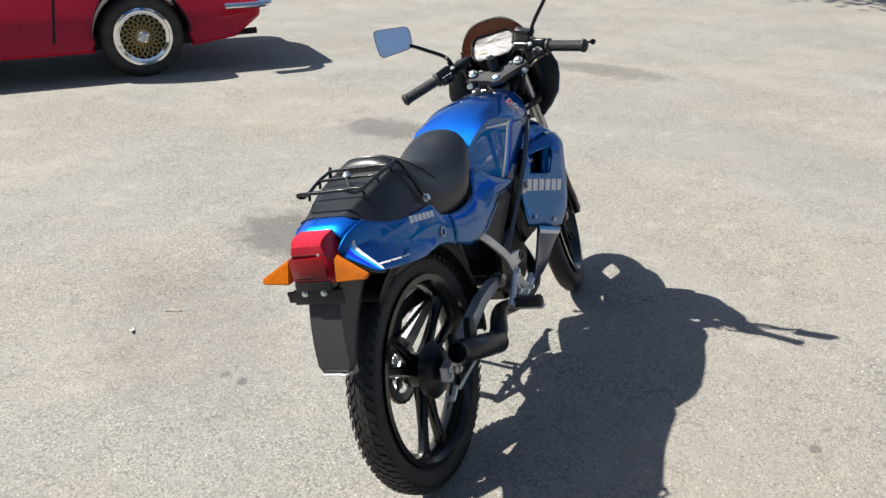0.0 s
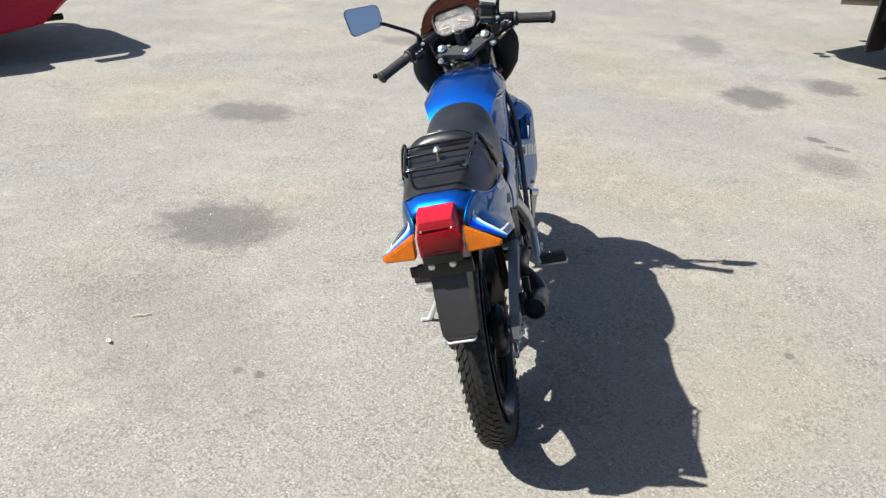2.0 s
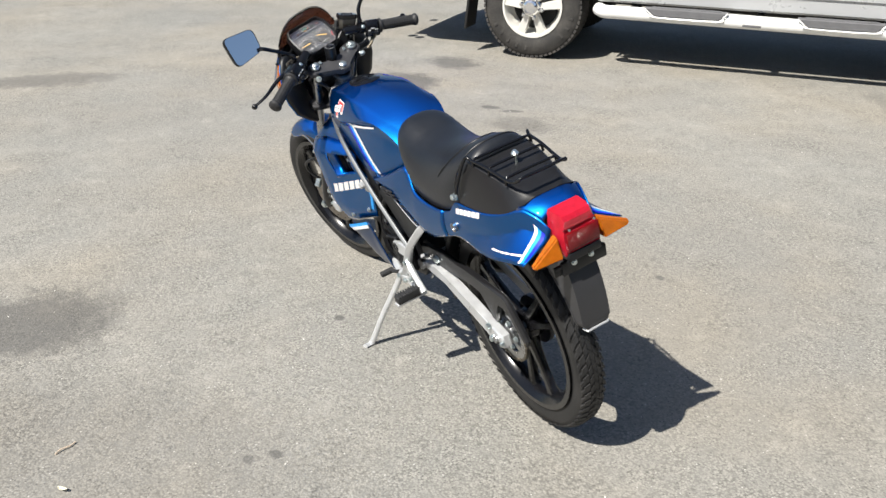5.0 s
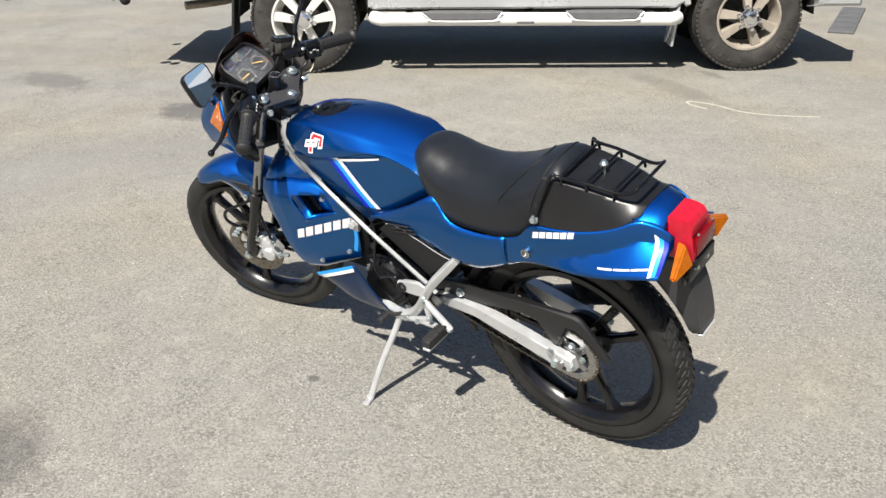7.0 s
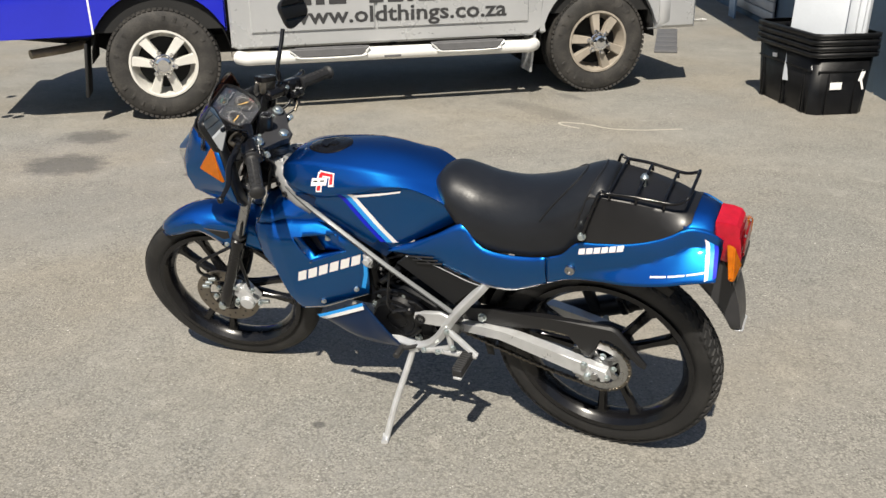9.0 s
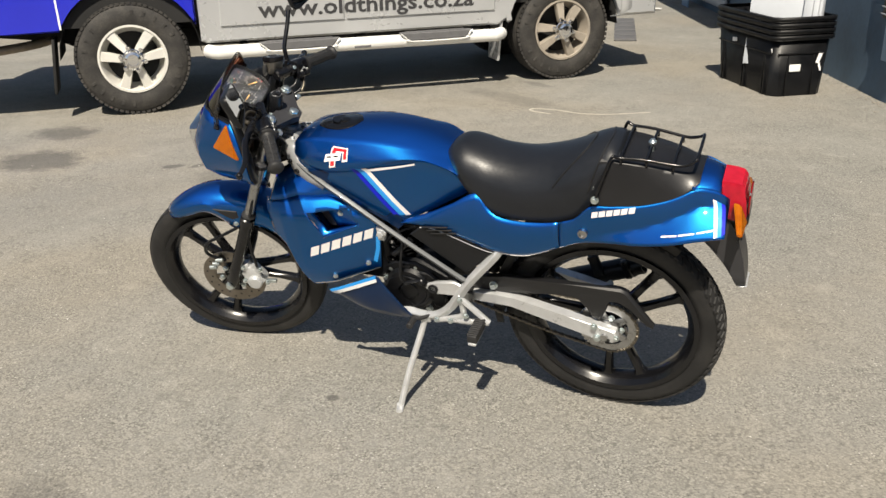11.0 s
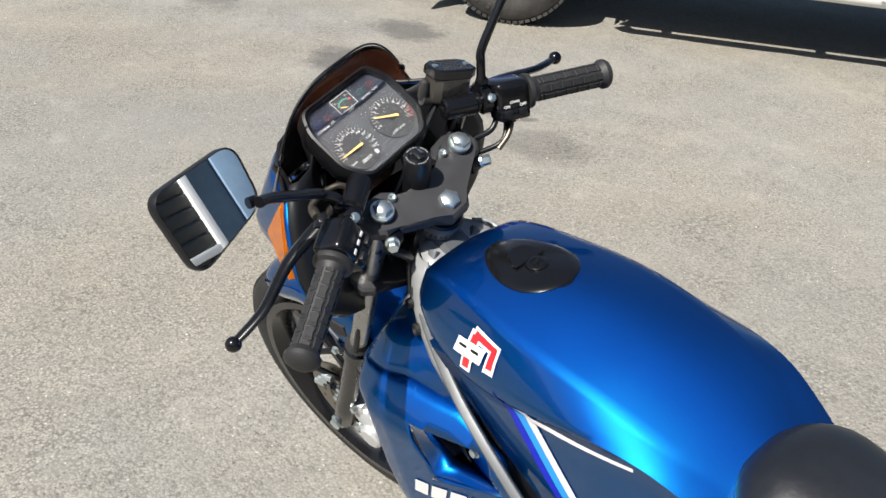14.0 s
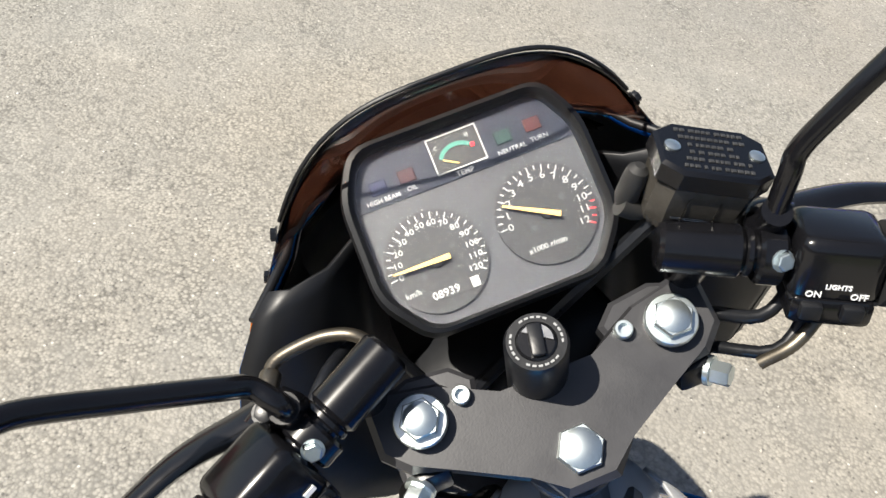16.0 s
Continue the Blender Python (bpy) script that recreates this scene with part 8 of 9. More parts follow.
    for k in range(11):
        for a in range(8):
            t = 2 * math.pi * a / 8
            e1 = side * math.cos(t) + up * math.sin(t)
            q = g0 + d * (0.014 + (ln - 0.030) * (k + 0.5) / 11) + e1 * 0.0156
            e2 = d.cross(e1)
            m3 = Matrix((d, e2, e1)).transposed()
            if (k + a) % 2:
                rbox(bm, q, (0.0115, 0.0088, 0.0022), 0.0006, m3, 1)
            else:
                for w in (-0.0032, 0.0032):
                    rbox(bm, q + d * w, (0.0045, 0.0100, 0.0022), 0.0006, m3, 1)
    tagged(part("grip_tread", bm, GRIP_RUBBER, gr, "raised basket tread of the grip", TURN, sharp=30), kind="stuff")
    # lever and perch
    piv = inner + d * 0.072 + Vector((0.034, 0, 0.002))
    bm = bmesh.new()
    cyl(bm, inner + d * 0.053, inner + d * 0.068, 0.0175, n=24, bev=0.002)
    tube(bm, [inner + d * 0.060, piv + d * 0.002, piv + d * 0.020], 0.011, 12, 4, flat=0.8)
    pr = part("lever_perch", bm, BLACK_GLOSS, bike, "black lever perch", TURN)
    bm = bmesh.new()
    hexbolt(bm, piv + d * 0.010 + up * 0.009, up, 0.0062, 0.004)
    part("perch_bolt", bm, BLACK_SATIN, pr, "black perch bolt", TURN)
    bm = bmesh.new()
    hexbolt(bm, inner + d * 0.060 + back * 0.016, back, 0.0050, 0.005)
    part("perch_bolt", bm, ZINC, pr, "zinc perch bolt", TURN)
    bm = bmesh.new()
    tip = Vector((0.930, s * 0.319, 0.892))
    tube(bm, [piv + d * 0.006, piv + d * 0.030 + Vector((0.012, 0, 0)), piv.lerp(tip, 0.40) + Vector((0.006, 0, -0.001)), piv.lerp(tip, 0.72) + Vector((-0.006, 0, -0.001)), tip], 0.008, 10, 5, flat=0.55, radii=(0.0125, 0.0066))
    bmesh.ops.create_uvsphere(bm, u_segments=16, v_segments=10, radius=0.0095, matrix=Matrix.Translation(tip))
    part("lever", bm, BLACK_GLOSS, bike, "black ball-ended lever", TURN, sharp=60)
    # mirror stalk and head
    b0 = Vector((0.918, s * 0.138, 0.953))
    bm = bmesh.new()
    lathe(bm, b0 - AXIS * 0.012, AXIS, [(0.010, 0), (0.012, 0.004), (0.012, 0.012), (0.009, 0.016), (0.0085, 0.028)], 16)
    if s > 0:
        pts = [b0 + AXIS * 0.006, b0 + AXIS * 0.024, Vector((0.916, 0.148, 0.985)), Vector((0.912, 0.160, 0.997)), Vector((0.903, 0.195, 1.023)), Vector((0.894, 0.229, 1.048)), Vector((0.887, 0.243, 1.056))]
    else:
        pts = [b0 + AXIS * 0.008, Vector((0.916, -0.147, 0.986)), Vector((0.918, -0.154, 1.000)), Vector((0.913, -0.176, 1.026)), Vector((0.908, -0.202, 1.053)), Vector((0.905, -0.226, 1.080))]
    tube(bm, pts, 0.0062, 10, 5)
    sk = part("mirror_stalk", bm, BLACK_GLOSS, bike, "black mirror stalk", TURN, sharp=60)
    if s > 0:
        C = [Vector((0.889, 0.345, 1.134)), Vector((0.916, 0.235, 1.114)), Vector((0.889, 0.236, 1.050)), Vector((0.869, 0.342, 1.047))]
    else:
        C = [Vector((0.896, -0.228, 1.150)), Vector((0.872, -0.325, 1.165)), Vector((0.862, -0.318, 1.078)), Vector((0.882, -0.226, 1.076))]
    ctr = sum(C, Vector()) / 4
    C = [ctr + (p - ctr) * 1.06 for p in C]
    nrm = (C[1] - C[0]).cross(C[3] - C[0]).normalized()
    if nrm.x > 0:
        nrm = -nrm
    # rounded outline
    outl = []
    for i in range(4):
        p, a, b = C[i], C[i - 1], C[(i + 1) % 4]
        u, w = (a - p).normalized() * 0.022, (b - p).normalized() * 0.022
        for k in range(7):
            f = k / 6
            outl.append((p + u) * (1 - f) ** 2 + 2 * p * f * (1 - f) + (p + w) * f * f)
    bm = bmesh.new()
    def scaled(f, h):
        return [ctr + (p - ctr - nrm * (p - ctr).dot(nrm)) * f + nrm * h for p in outl]
    V = surf(bm, [scaled(0.955, 0.0005), scaled(0.985, 0.003), scaled(1.0, 0.0), scaled(0.99, -0.008), scaled(0.90, -0.016), scaled(0.55, -0.020)], closed=True)
    bm.faces.new(V[-1])
    hd = part("mirror_head", bm, BLACK_PLASTIC, sk, "black mirror housing", TURN, sharp=60)
    bm = bmesh.new()
    vs = [bm.verts.new(p) for p in scaled(0.96, 0.0012)]
    bm.faces.new(vs)
    finish("mirror_glass", bm, MIRROR, hd.parent, TURN, smooth=False)


for sd in (1, -1):
    handlebar(sd)


def reservoir():
    ey = Vector((0.263, 0.886, 0.383)).normalized()
    ez = Vector((-0.02, 0.0, 1.0))
    ez = (ez - ey * ez.dot(ey)).normalized()
    f3 = Matrix((ey.cross(ez), ey, ez)).transposed()
    c = Vector((0.944, -0.1205, 0.9935)) - ez * 0.0325
    bm = bmesh.new()
    rows = []
    for z, hx, hy in ((-0.018, 0.0135, 0.022), (-0.012, 0.017, 0.026), (0.004, 0.0185, 0.028), (0.021, 0.0195, 0.029)):
        k = 0.008
        rows.append([c + f3 @ Vector(p + (z,)) for p in ((hx, -hy + k), (hx, hy - k), (hx - k, hy), (-hx + k, hy), (-hx, hy - k), (-hx, -hy + k), (-hx + k, -hy), (hx - k, -hy))])
    V = surf(bm, rows, closed=True)
    bm.faces.new(V[0]), bm.faces.new(V[-1])
    rs = part("fluid_reservoir", bm, SMOKY, bike, "smoky translucent brake fluid reservoir with black lid", TURN)
    bm = bmesh.new()
    for y in (-0.008, 0.010):
        rbox(bm, c + f3 @ Vector((-0.0186, y, 0.002)), (0.0012, 0.0010, 0.022), 0.0002, f3, 1)
    rbox(bm, c + f3 @ Vector((-0.0186, 0.001, -0.002)), (0.0012, 0.030, 0.0010), 0.0002, f3, 1)
    part("level_mark", bm, TANK_SEE, rs, "pale moulded level marks", TURN)
    bm = bmesh.new()
    slab(bm, [(-0.013, -0.032), (0.013, -0.032), (0.021, -0.021), (0.021, 0.021), (0.013, 0.032), (-0.013, 0.032), (-0.021, 0.021), (-0.021, -0.021)], 0.018, 0.032, 0.002, axis="z")
    bm.transform(Matrix.Translation(c) @ f3.to_4x4())
    lid = part("lid", bm, BLACK_GLOSS, rs, "black lid with moulded script", TURN)
    bm = bmesh.new()
    rnd = random.Random(6)
    for k in range(6):
        y = -0.019
        while y < 0.018:
            ln = rnd.uniform(0.0016, 0.0034)
            if abs(k - 2.5) > 1 or abs(y) < 0.014:
                rbox(bm, c + f3 @ Vector((0.0145 - 0.0058 * k, y + ln / 2, 0.0322)), (0.0024, ln, 0.0010), 0.0003, f3, 1)
            y += ln + rnd.choice((0.0007, 0.0007, 0.0022))
    tagged(part("moulded_script", bm, mat("worn raised script", (0.035, 0.035, 0.035), 0.35, vary=0.3, scale=60), lid, "raised moulded bars", TURN, smooth=False), kind="stuff")
    for y in (-0.024, 0.024):
        bm = bmesh.new()
        lathe(bm, c + f3 @ Vector((0.0, y, 0.031)), f3 @ Vector((0, 0, 1)), [(0.0045, 0), (0.0045, 0.002), (0.002, 0.003)], 12)
        part("lid_screw", bm, ZINC, lid, "zinc lid screw", TURN)
    bm = bmesh.new()
    lathe(bm, c + f3 @ Vector((0.004, 0.034, -0.016)), ez, [(0.005, 0), (0.0070, 0.006), (0.0070, 0.020), (0.0060, 0.026), (0.003, 0.029)], 18)
    lathe(bm, c + f3 @ Vector((0.000, 0.030, -0.016)), -ey - ez * 0.3, [(0.0065, -0.008), (0.0060, 0.002), (0.004, 0.008)], 14)
    part("rubber_boot", bm, mat("weathered grey rubber", (0.016, 0.016, 0.016), 0.7, vary=0.3, scale=40), rs, "worn rubber boot", TURN)


reservoir()


def instruments():
    """Panel frame: u to the rider's right, v up the face, w out of it."""
    O = Vector((0.9945, 0.0, 0.9600))
    w = Vector((-0.606, 0, 0.796)).normalized()
    u = Vector((0, -1, 0))
    v = w.cross(u).normalized()
    if v.z < 0:
        v = -v
    M = Matrix.Translation(O) @ Matrix((u, v, w)).transposed().to_4x4()
    outl = [(-0.0765, 0.037), (-0.0615, 0.066), (0.0615, 0.066), (0.0765, 0.037), (0.0765, -0.026), (0.054, -0.056), (-0.054, -0.056), (-0.0765, -0.026)]

    def rounded(f):
        P = [Vector((p[0], p[1], 0)) * f for p in outl]
        out = []
        for i in range(len(P)):
            p, a, b = P[i], P[i - 1], P[(i + 1) % len(P)]
            r = 0.012 * f
            s1, s2 = p + (a - p).normalized() * r, p + (b - p).normalized() * r
            for k in range(5):
                t = k / 4
                out.append(s1 * (1 - t) ** 2 + 2 * p * t * (1 - t) + s2 * t * t)
        return out

    def at(f, h):
        return [Vector((p.x, p.y, h)) for p in rounded(f)]

    bm = bmesh.new()
    V = surf(bm, [at(0.895, 0.0), at(0.905, 0.009), at(0.94, 0.0125), at(0.98, 0.011), at(1.0, 0.002), at(1.0, -0.014), at(0.86, -0.040), at(0.5, -0.050)], closed=True)
    bm.faces.new(V[-1])
    pod = part("instrument_panel", bm, BLACK_PLASTIC, bike, "black instrument panel with two white-figured dials", TURN @ M, sharp=45)
    bm = bmesh.new()
    bm.faces.new([bm.verts.new(p) for p in at(0.90, 0.0015)])
    part("dial_face", bm, DIAL_GREY, pod, "dark grey dial plate", TURN @ M, smooth=False)

    def put(name, bm_, material, label="", h=0.0):
        bm_.transform(Matrix.Translation((0, 0, h)))
        return part(name, bm_, material, pod, label, TURN @ M, smooth=False)

    # upper band, slightly bluer
    bm = bmesh.new()
    slab(bm, [(-0.068, 0.0270), (0.068, 0.0270), (0.068, 0.034), (0.0545, 0.0588), (-0.0545, 0.0588), (-0.068, 0.034)], 0.0016, 0.0022, 0, axis="z")
    put("warning_band", bm, mat("warning band", (0.010, 0.012, 0.020), 0.35, vary=0.1, scale=30), "dark warning lamp band")
    dials = ((-0.035, -0.014, 0.0305, [str(k) for k in range(0, 130, 10)], 185, 13, "speedometer"), (0.035, -0.0110, 0.0305, [str(k) for k in range(13)], 182, 13, "tachometer"))
    for cx, cy, R, figs, start, cnt, nm in dials:
        bm = bmesh.new()
        lathe(bm, (cx, cy, 0.0018), (0, 0, 1), [(R, 0), (R, 0.0012), (0, 0.0012)], 48)
        put(nm, bm, DIAL_DISC, "black %s dial" % nm)
        tk = bmesh.new()
        num = bmesh.new()
        red = bmesh.new()
        sweep = 215
        for k in range((cnt - 1) * 2 + 1):
            a = radians(start - sweep * k / ((cnt - 1) * 2))
            ln = 0.0042 if k % 2 == 0 else 0.0026
            q = Vector((cx + (R - 0.0012 - ln / 2) * math.cos(a), cy + (R - 0.0012 - ln / 2) * math.sin(a), 0.0034))
            rbox(red if nm == "tachometer" and k >= 21 else tk, q, (ln, 0.0007, 0.0004), 0, Matrix.Rotation(a, 3, "Z"))
        for k, t in enumerate(figs):
            a = radians(start - sweep * k / (cnt - 1))
            rr = R - 0.0078
            bmx = lettering(t, 0.0060 if nm == "tachometer" else 0.0050, 0.00002, 0.0002)
            bmx.transform(Matrix.Diagonal((1.2, 1, 1, 1)))
            join(num, bmx, Matrix.Translation((cx + rr * math.cos(a), cy + rr * math.sin(a), 0.0034)))
        put("tick_mark", tk, DIAL_WHITE, "white scale marks")
        put("tick_mark", red, RED_DECAL, "red scale marks") if len(red.verts) else red.free()
        put("numeral", num, DIAL_WHITE, "white dial figures")
        a = radians(start - sweep * (0.03 if nm == "speedometer" else 0.14))
        d = Vector((math.cos(a), math.sin(a), 0))
        nd = bmesh.new()
        c0 = Vector((cx, cy, 0.0058))
        e = Vector((-d.y, d.x, 0)) * 0.0016
        tip, tail = c0 + d * (R - 0.004), c0 - d * 0.008
        vs = [tail + e, tail - e, tip - e * 0.35, tip + e * 0.35]
        lo = [nd.verts.new(p) for p in vs]
        hi = [nd.verts.new(p + Vector((0, 0, 0.001))) for p in vs]
        nd.faces.new(lo[::-1]), nd.faces.new(hi)
        bridge(nd, lo, hi)
        put("needle", nd, GOLD_NEEDLE, "amber pointer")
        hb = bmesh.new()
        lathe(hb, (cx, cy, 0.003), (0, 0, 1), [(0.0036, 0), (0.0036, 0.002), (0.0026, 0.0026), (0, 0.0027)], 18)
        put("needle_hub", hb, DIAL_BLACK)
        for sgn in (-0.010, 0.010):
            hb = bmesh.new()
            lathe(hb, (cx + sgn * (1.2 if sgn > 0 else 1), cy + (0.006 if sgn > 0 else -0.006), 0.003), (0, 0, 1), [(0.0019, 0), (0.0019, 0.0006), (0, 0.0006)], 10)
            put("dial_screw", hb, DIAL_GREY)
    # temperature gauge in a white frame
    bm = bmesh.new()
    for p, s_ in (((0.0, 0.0546, 0.003), (0.0316, 0.0008, 0.0005)), ((0.0, 0.0326, 0.003), (0.0316, 0.0008, 0.0005)), ((-0.0154, 0.0436, 0.003), (0.0008, 0.0228, 0.0005)), ((0.0154, 0.0436, 0.003), (0.0008, 0.0228, 0.0005))):
        rbox(bm, p, s_, 0)
    put("gauge_frame", bm, DIAL_WHITE, "white frame of the temperature gauge")
    bm = bmesh.new()
    rbox(bm, (0.0, 0.0436, 0.0024), (0.0300, 0.0214, 0.0004), 0)
    put("gauge_window", bm, DIAL_BLACK)
    bm = bmesh.new()
    for k in range(10):
        a = radians(150 - 100 * k / 9)
        rbox(bm, (0.0 + 0.0115 * math.cos(a), 0.0375 + 0.0095 * math.sin(a), 0.0030), (0.0030, 0.0024, 0.0004), 0, Matrix.Rotation(a + math.pi / 2, 3, "Z"))
    put("gauge_arc", bm, mat("green scale", (0.02, 0.13, 0.10), 0.5), "green temperature arc")
    bm = bmesh.new()
    rbox(bm, (0.0100, 0.0432, 0.0032), (0.0026, 0.0026, 0.0004), 0)
    put("gauge_mark", bm, RED_DECAL, "red hot mark")
    bm = bmesh.new()
    rbox(bm, (-0.0055, 0.0376, 0.0036), (0.0095, 0.0008, 0.0005), 0, Matrix.Rotation(radians(150), 3, "Z"))
    put("needle", bm, GOLD_NEEDLE, "amber temperature pointer")
    # lamps and words
    for x, y, col, lb in ((-0.051, 0.0385, (0.03, 0.06, 0.35), "blue high beam lamp"), (-0.033, 0.0395, (0.25, 0.02, 0.02), "red oil lamp"), (0.0285, 0.041, (0.01, 0.18, 0.13), "green neutral lamp"), (0.0475, 0.042, (0.45, 0.05, 0.02), "orange turn lamp")):
        bm = bmesh.new()
        rbox(bm, (x, y, 0.0026), (0.010, 0.008, 0.0008), 0.0003, None, 1)
        put("warning_lamp", bm, mat(lb, tuple(0.09 * c + 0.010 for c in col), 0.3, coat=0.5), lb)
    for txt, x, y, sz in (("HIGH BEAM", -0.0505, 0.0305, 0.0040), ("OIL", -0.0325, 0.0312, 0.0042), ("TEMP", 0.0, 0.0292, 0.0046), ("NEUTRAL", 0.0310, 0.0318, 0.0042), ("TURN", 0.0485, 0.0325, 0.0042),
                          ("km/h", -0.0545, -0.0275, 0.0048), ("x1000 r/min", 0.0285, -0.0290, 0.0048), ("C", -0.0115, 0.0480, 0.0034), ("H", 0.0085, 0.0500, 0.0034)):
        wb = lettering(txt, sz, 0.00005, 0.0002)
        wb.transform(Matrix.Translation((x, y, 0)))
        put("dial_lettering", wb, DIAL_WHITE, "white dial lettering", 0.0034)
    bm = bmesh.new()
    rbox(bm, (-0.0345, -0.0330, 0.0032), (0.032, 0.0070, 0.0006), 0)
    put("odometer", bm, DIAL_BLACK, "black odometer drum window")
    bm = bmesh.new()
    rbox(bm, (-0.0185, -0.0330, 0.0036), (0.0050, 0.0060, 0.0004), 0)
    put("odometer_drum", bm, DIAL_WHITE, "white last drum")
    wb = lettering("08939", 0.0064, 0.0001, 0.0002)
    wb.transform(Matrix.Translation((-0.0365, -0.0330, 0)) @ Matrix.Diagonal((1.05, 1, 1, 1)))
    put("odometer_figures", wb, DIAL_WHITE, "white odometer figures", 0.0036)
    bm = bmesh.new()
    slab(bm, [(p.x, p.y) for p in at(0.905, 0.0)], 0.0070, 0.0085, 0, axis="z")
    bmesh.ops.recalc_face_normals(bm, faces=bm.faces[:])
    cv = put("dial_cover", bm, COVER_GLASS, "clear dial cover")
    cv.visible_shadow = False
    # ignition lock below the panel
    bm = bmesh.new()
    c = Vector((0.9158, 0.004, 0.9235))
    ax = Vector((-0.30, 0, 0.95)).normalized()
    lathe(bm, c - ax * 0.055, ax, [(0.017, 0), (0.018, 0.004), (0.018, 0.071), (0.0165, 0.075), (0.0115, 0.075), (0.0115, 0.072), (0, 0.072)], 30)
    ig = part("ignition_lock", bm, BLACK_SATIN, bike, "black ignition lock with a bright key slot", TURN)
    bm = bmesh.new()
    lathe(bm, c + ax * 0.0165, ax, [(0.0112, 0), (0.0112, 0.0035), (0.010, 0.0045), (0, 0.0045)], 24)
    part("lock_barrel", bm, BLACK_GLOSS, ig, "black lock face", TURN)
    bm = bmesh.new()
    rbox(bm, c + ax * 0.0222, (0.0080, 0.0190, 0.0050), 0.0015, Matrix.Rotation(-0.306, 3, "Y") @ Matrix.Rotation(1.35, 3, "Z"))
    part("key_gate", bm, BLACK_SATIN, ig, "black key gate bar", TURN)
    bm = bmesh.new()
    e1 = ax.cross(Vector((0, 1, 0))).normalized()
    e2 = ax.cross(e1)
    arc = [c + ax * 0.0212 + (e1 * math.cos(t) + e2 * math.sin(t)) * 0.0092 for t in [1.2 + 2.6 * k / 10 for k in range(11)]]
    lo, hi = [bm.verts.new(p) for p in arc], [bm.verts.new(p + ax * 0.0012) for p in arc]
    bm.faces.new(lo[::-1]), bm.faces.new(hi)
    bridge(bm, lo, hi)
    part("key_slot", bm, STEEL, ig, "bright metal half disc of the lock", TURN)
    bm = bmesh.new()
    for k in range(26):
        a = 2 * math.pi * k / 26
        if k in (3, 4, 9, 15, 16, 22):
            continue
        rbox(bm, c + ax * 0.0203 + (e1 * math.cos(a) + e2 * math.sin(a)) * 0.0140, (0.0012, 0.0022, 0.0005), 0, Matrix.Rotation(-0.306, 3, "Y") @ Matrix.Rotation(a, 3, "Z"))
    part("lock_marking", bm, DIAL_WHITE, ig, "white marks round the lock", TURN, smooth=False)


instruments()


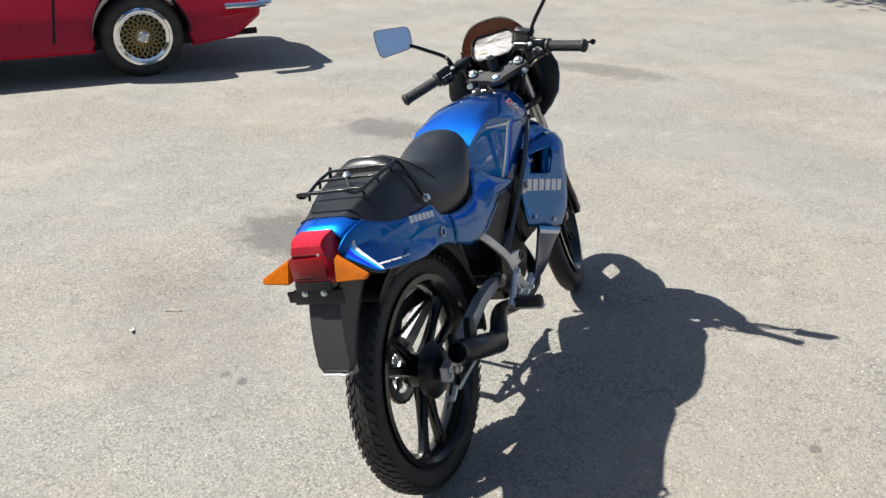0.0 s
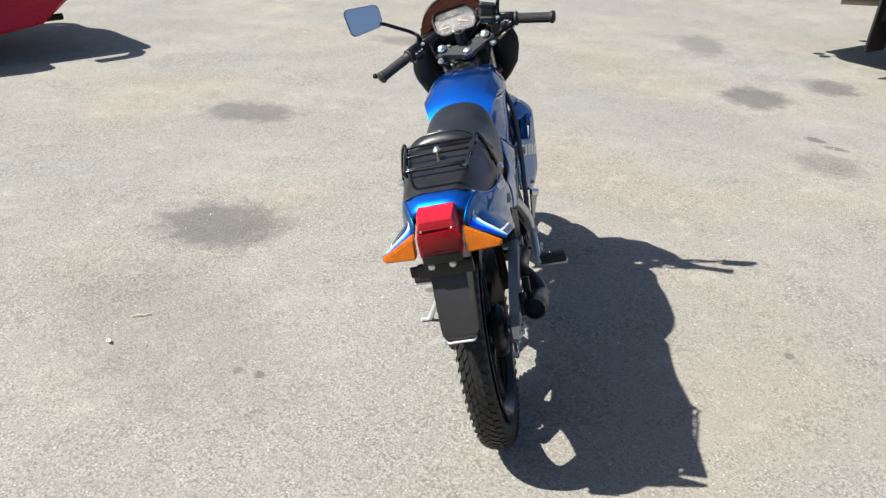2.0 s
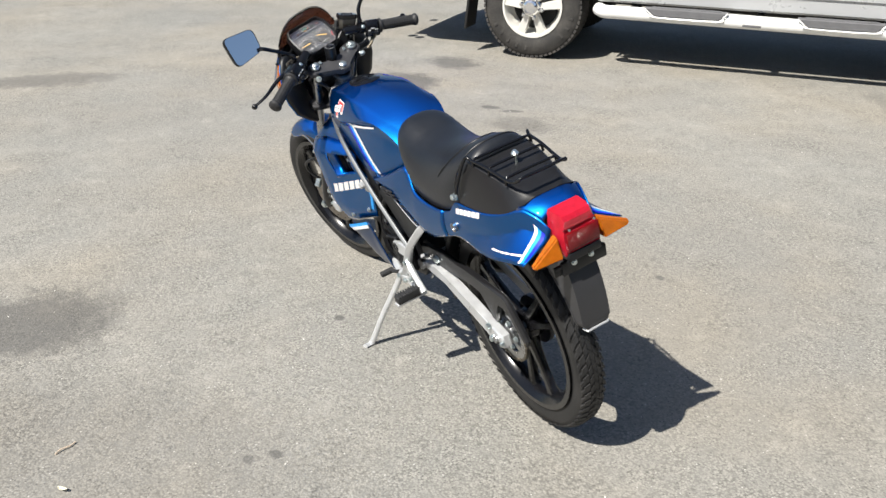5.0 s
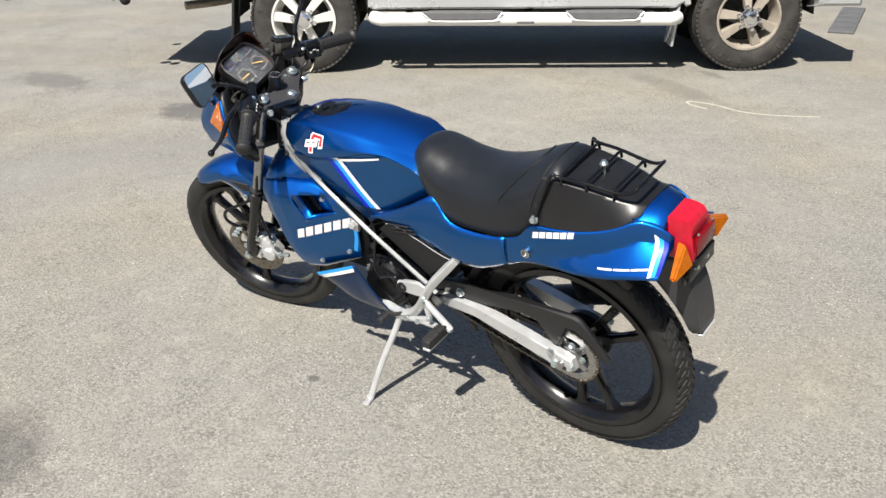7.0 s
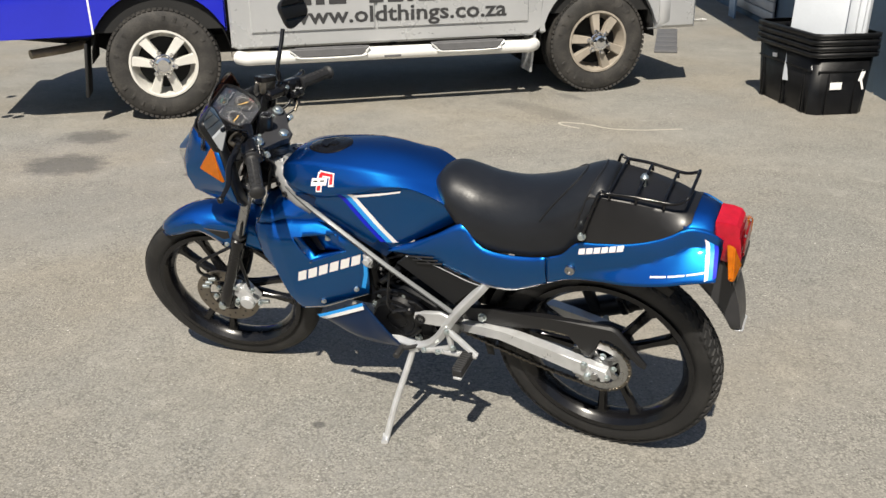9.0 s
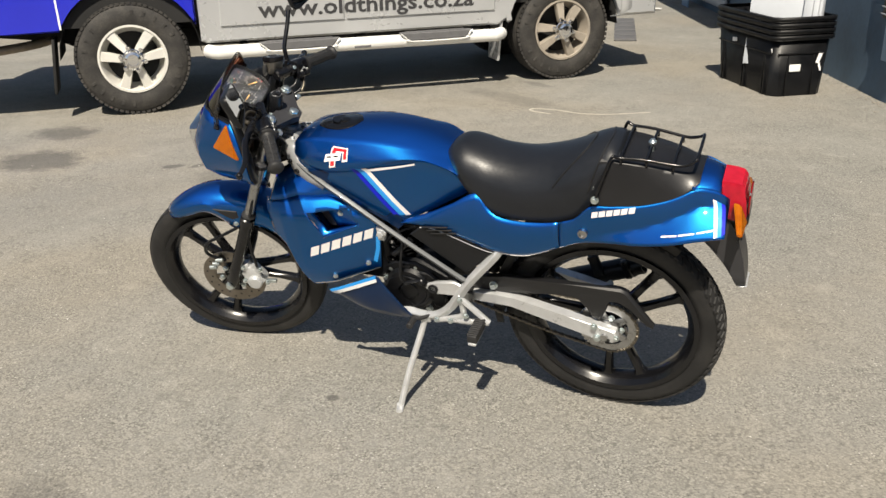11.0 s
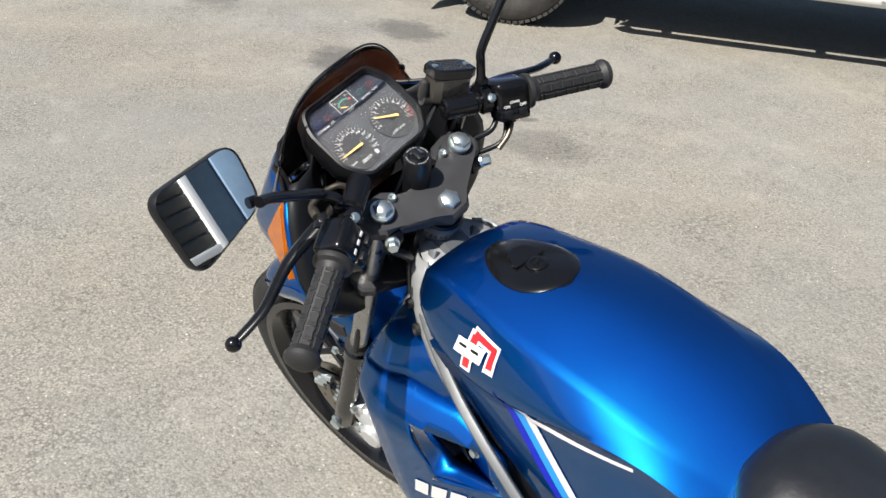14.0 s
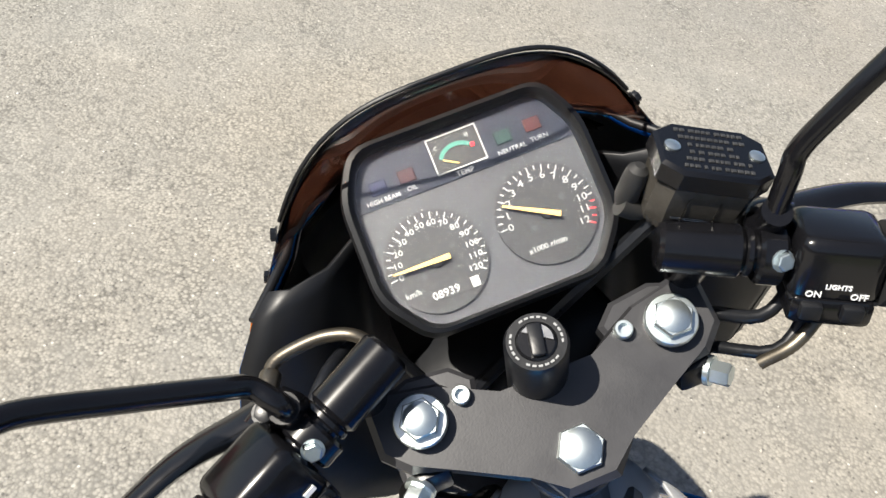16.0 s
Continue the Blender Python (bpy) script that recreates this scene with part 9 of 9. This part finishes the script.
def headlamp_cowl():
    """Nose fairing round the lamp, with a smoked screen."""
    # levels: height, nose, rear edge, half width at the rear edge
    levels = [(0.700, 1.112, 1.020, 0.090), (0.733, 1.155, 1.000, 0.130), (0.775, 1.174, 0.988, 0.168), (0.83, 1.173, 0.978, 0.187), (0.86, 1.165, 0.977, 0.190),
              (0.89, 1.148, 0.981, 0.183), (0.930, 1.122, 0.990, 0.167), (0.952, 1.106, 1.002, 0.148), (0.962, 1.096, 1.008, 0.134)]
    bm = bmesh.new()
    rows = []
    for z, xf, xr, yr in levels[:8]:
        dx = xf - xr
        half = [(xf, 0.0, 0), (xf - 0.002, 0.26 * yr, 0), (xf - 0.012, 0.48 * yr, -0.001), (xf - 0.036, 0.66 * yr, -0.003), (xr + 0.60 * dx, 0.74 * yr, -0.005), (xr + 0.40 * dx, 0.80 * yr, -0.007), (xr + 0.2 * dx, 0.90 * yr, -0.009), (xr, yr, -0.010)]
        rows.append([(x, -y, z + dz) for x, y, dz in half[:0:-1]] + [(x, y, z + dz) for x, y, dz in half])
    surf(bm, rows)
    cw = thick(part("headlamp_cowl", bm, BLUE, bike, "blue metallic headlamp cowl", TURN, sharp=22), 0.004)
    # added black bead: hides the brightly lit top edge of the cowl
    bm = bmesh.new()
    tube(bm, rows[-1], 0.0032, 8, 1)
    part("cowl_edge_bead", bm, BLACK_PLASTIC, cw, "black bead added to darken the top edge of the cowl", TURN, sharp=60)
    bm = bmesh.new()
    inner_rows = []
    for row in rows:
        inner_rows.append([(x - 0.007, 0.945 * y, z + 0.002) for x, y, z in row])
    surf(bm, inner_rows)
    part("cowl_liner", bm, BLACK_PLASTIC, cw, "black inside of the cowl", TURN, sharp=22)
    # black inner shells either side, seen from the saddle
    for s in (1, -1):
        bm = bmesh.new()
        P = [[(xr + ox, s * yr * k, z - 0.010 + 0.004) for z, xf, xr, yr in levels] for ox, k in ((-0.002, 0.985), (-0.006, 0.90), (0.0, 0.72), (0.022, 0.52), (0.060, 0.40))]
        surf(bm, P)
        inn = thick(part("cowl_inner_panel", bm, BLACK_PLASTIC, bike, "black inner panel of the cowl", TURN, sharp=60), 0.003)
        for x, y, z in ((0.994, 0.128, 0.925), (0.982, 0.146, 0.862), (0.980, 0.150, 0.822)):
            bm = bmesh.new()
            hexbolt(bm, (x, s * y, z), (-1, s * 0.1, 0.3), 0.0042, 0.003)
            part("panel_screw", bm, BLACK_SATIN, inn, "", TURN)
        # indicator: amber triangle on the flank
        bm = bmesh.new()
        A = [Vector((1.014, s * 0.146, 0.938)), Vector((1.074, s * 0.147, 0.868)), Vector((0.992, s * 0.191, 0.850))]
        n_ = (A[1] - A[0]).cross(A[2] - A[0]).normalized()
        if n_.y * s < 0:
            n_ = -n_
        ctr = sum(A, Vector()) / 3
        lo = [bm.verts.new(p - n_ * 0.012) for p in A]
        mid = [bm.verts.new(p + n_ * 0.0025) for p in A]
        hi = bm.verts.new(ctr + n_ * 0.0045)
        bridge(bm, lo, mid)
        for k in range(3):
            bm.faces.new((mid[k], mid[(k + 1) % 3], hi))
        bm.faces.new(lo[::-1])
        bmesh.ops.bevel(bm, geom=bm.edges[:], offset=0.0025, segments=2, affect="EDGES")
        part("front_indicator", bm, AMBER_LENS, bike, "orange triangular indicator lens", TURN)
    # headlamp at the nose
    bm = bmesh.new()
    rbox(bm, (1.158, 0, 0.835), (0.06, 0.12, 0.085), 0.02)
    part("headlamp", bm, CHROME, bike, "rectangular headlamp", TURN)
    # screen
    bm = bmesh.new()
    rows = []
    def screen_point(f, c):
        a = abs(c)
        xc, zc = 1.148 - 0.138 * f, 0.908 + 0.146 * f
        xe, ze = 1.040 - 0.008 * f, 0.918 + 0.064 * f
        return Vector((xc + (xe - xc) * a ** 2.2, (0.146 - 0.034 * f) * c, zc + (ze - zc) * a ** 3))

    for q in range(11):
        rows.append([screen_point(q / 10, c) for c in (-1, -0.9, -0.78, -0.65, -0.5, -0.35, -0.2, 0, 0.2, 0.35, 0.5, 0.65, 0.78, 0.9, 1)])
    surf(bm, rows)
    sc = soften(thick(part("windscreen", bm, SMOKE, bike, "smoked brown acrylic windscreen", TURN, sharp=60), 0.003))
    sc.visible_shadow = False
    bm = bmesh.new()
    tube(bm, rows[-1], 0.0014, 6, 2)
    part("screen_edge", bm, BLACK_PLASTIC, sc, "black edge trim", TURN, sharp=60)
    for s in (1, -1):
        for f, c in ((0.15, 0.95), (0.75, 0.97)):
            bm = bmesh.new()
            hexbolt(bm, screen_point(f, s * c), (0.2, s, 0.3), 0.0042, 0.004)
            part("screen_screw", bm, BLACK_SATIN, sc, "", TURN)


headlamp_cowl()


def wiring_cover():
    """Black moulded tray that closes the space under the instruments."""
    bm = bmesh.new()
    rows = []
    for x, z, w in ((0.950, 0.800, 0.060), (0.958, 0.842, 0.068), (0.985, 0.856, 0.074), (1.020, 0.850, 0.070), (1.030, 0.790, 0.058)):
        rows.append([(x, w * c, z - 0.012 * abs(c) ** 3) for c in (-1, -0.9, -0.5, 0, 0.5, 0.9, 1)])
    surf(bm, rows)
    thick(part("wiring_cover", bm, BLACK_PLASTIC, bike, "black moulded tray under the instruments", TURN, sharp=50), 0.003)


wiring_cover()


def cables():
    bm = bmesh.new()
    tube(bm, [(0.90, 0.165, 0.918), (0.92, 0.14, 0.93), (0.955, 0.11, 0.935), (0.985, 0.085, 0.90), (0.97, 0.05, 0.82)], 0.0042, 8)
    tube(bm, [(0.905, -0.15, 0.915), (0.90, -0.125, 0.90), (0.93, -0.10, 0.885), (0.96, -0.06, 0.86), (0.95, -0.03, 0.80)], 0.0042, 8)
    tube(bm, [(0.895, -0.155, 0.905), (0.885, -0.125, 0.885), (0.92, -0.09, 0.865), (0.93, -0.06, 0.80)], 0.0038, 8)
    tube(bm, [(0.90, 0.10, 0.87), (0.90, 0.07, 0.83), (0.93, 0.05, 0.78), (0.96, 0.04, 0.70)], 0.006, 8)
    part("control_cable", bm, BLACK_SATIN, bike, "black control cables and wiring", TURN, sharp=60)
    for P in ([(0.888, -0.160, 0.905), (0.880, -0.135, 0.892), (0.884, -0.115, 0.880)], [(0.948, 0.148, 0.944), (0.962, 0.1416, 0.945), (0.966, 0.125, 0.946), (0.9655, 0.108, 0.946), (0.959, 0.093, 0.944), (0.950, 0.082, 0.930)]):
        bm = bmesh.new()
        tube(bm, P, 0.0040, 8)
        lathe(bm, P[0], Vector(P[1]) - Vector(P[0]), [(0.0058, -0.006), (0.0062, 0.0), (0.0062, 0.008), (0.0045, 0.010)], 12)
        part("cable_end", bm, CHAIN_STEEL, bike, "worn metal cable end", TURN, sharp=60)


cables()
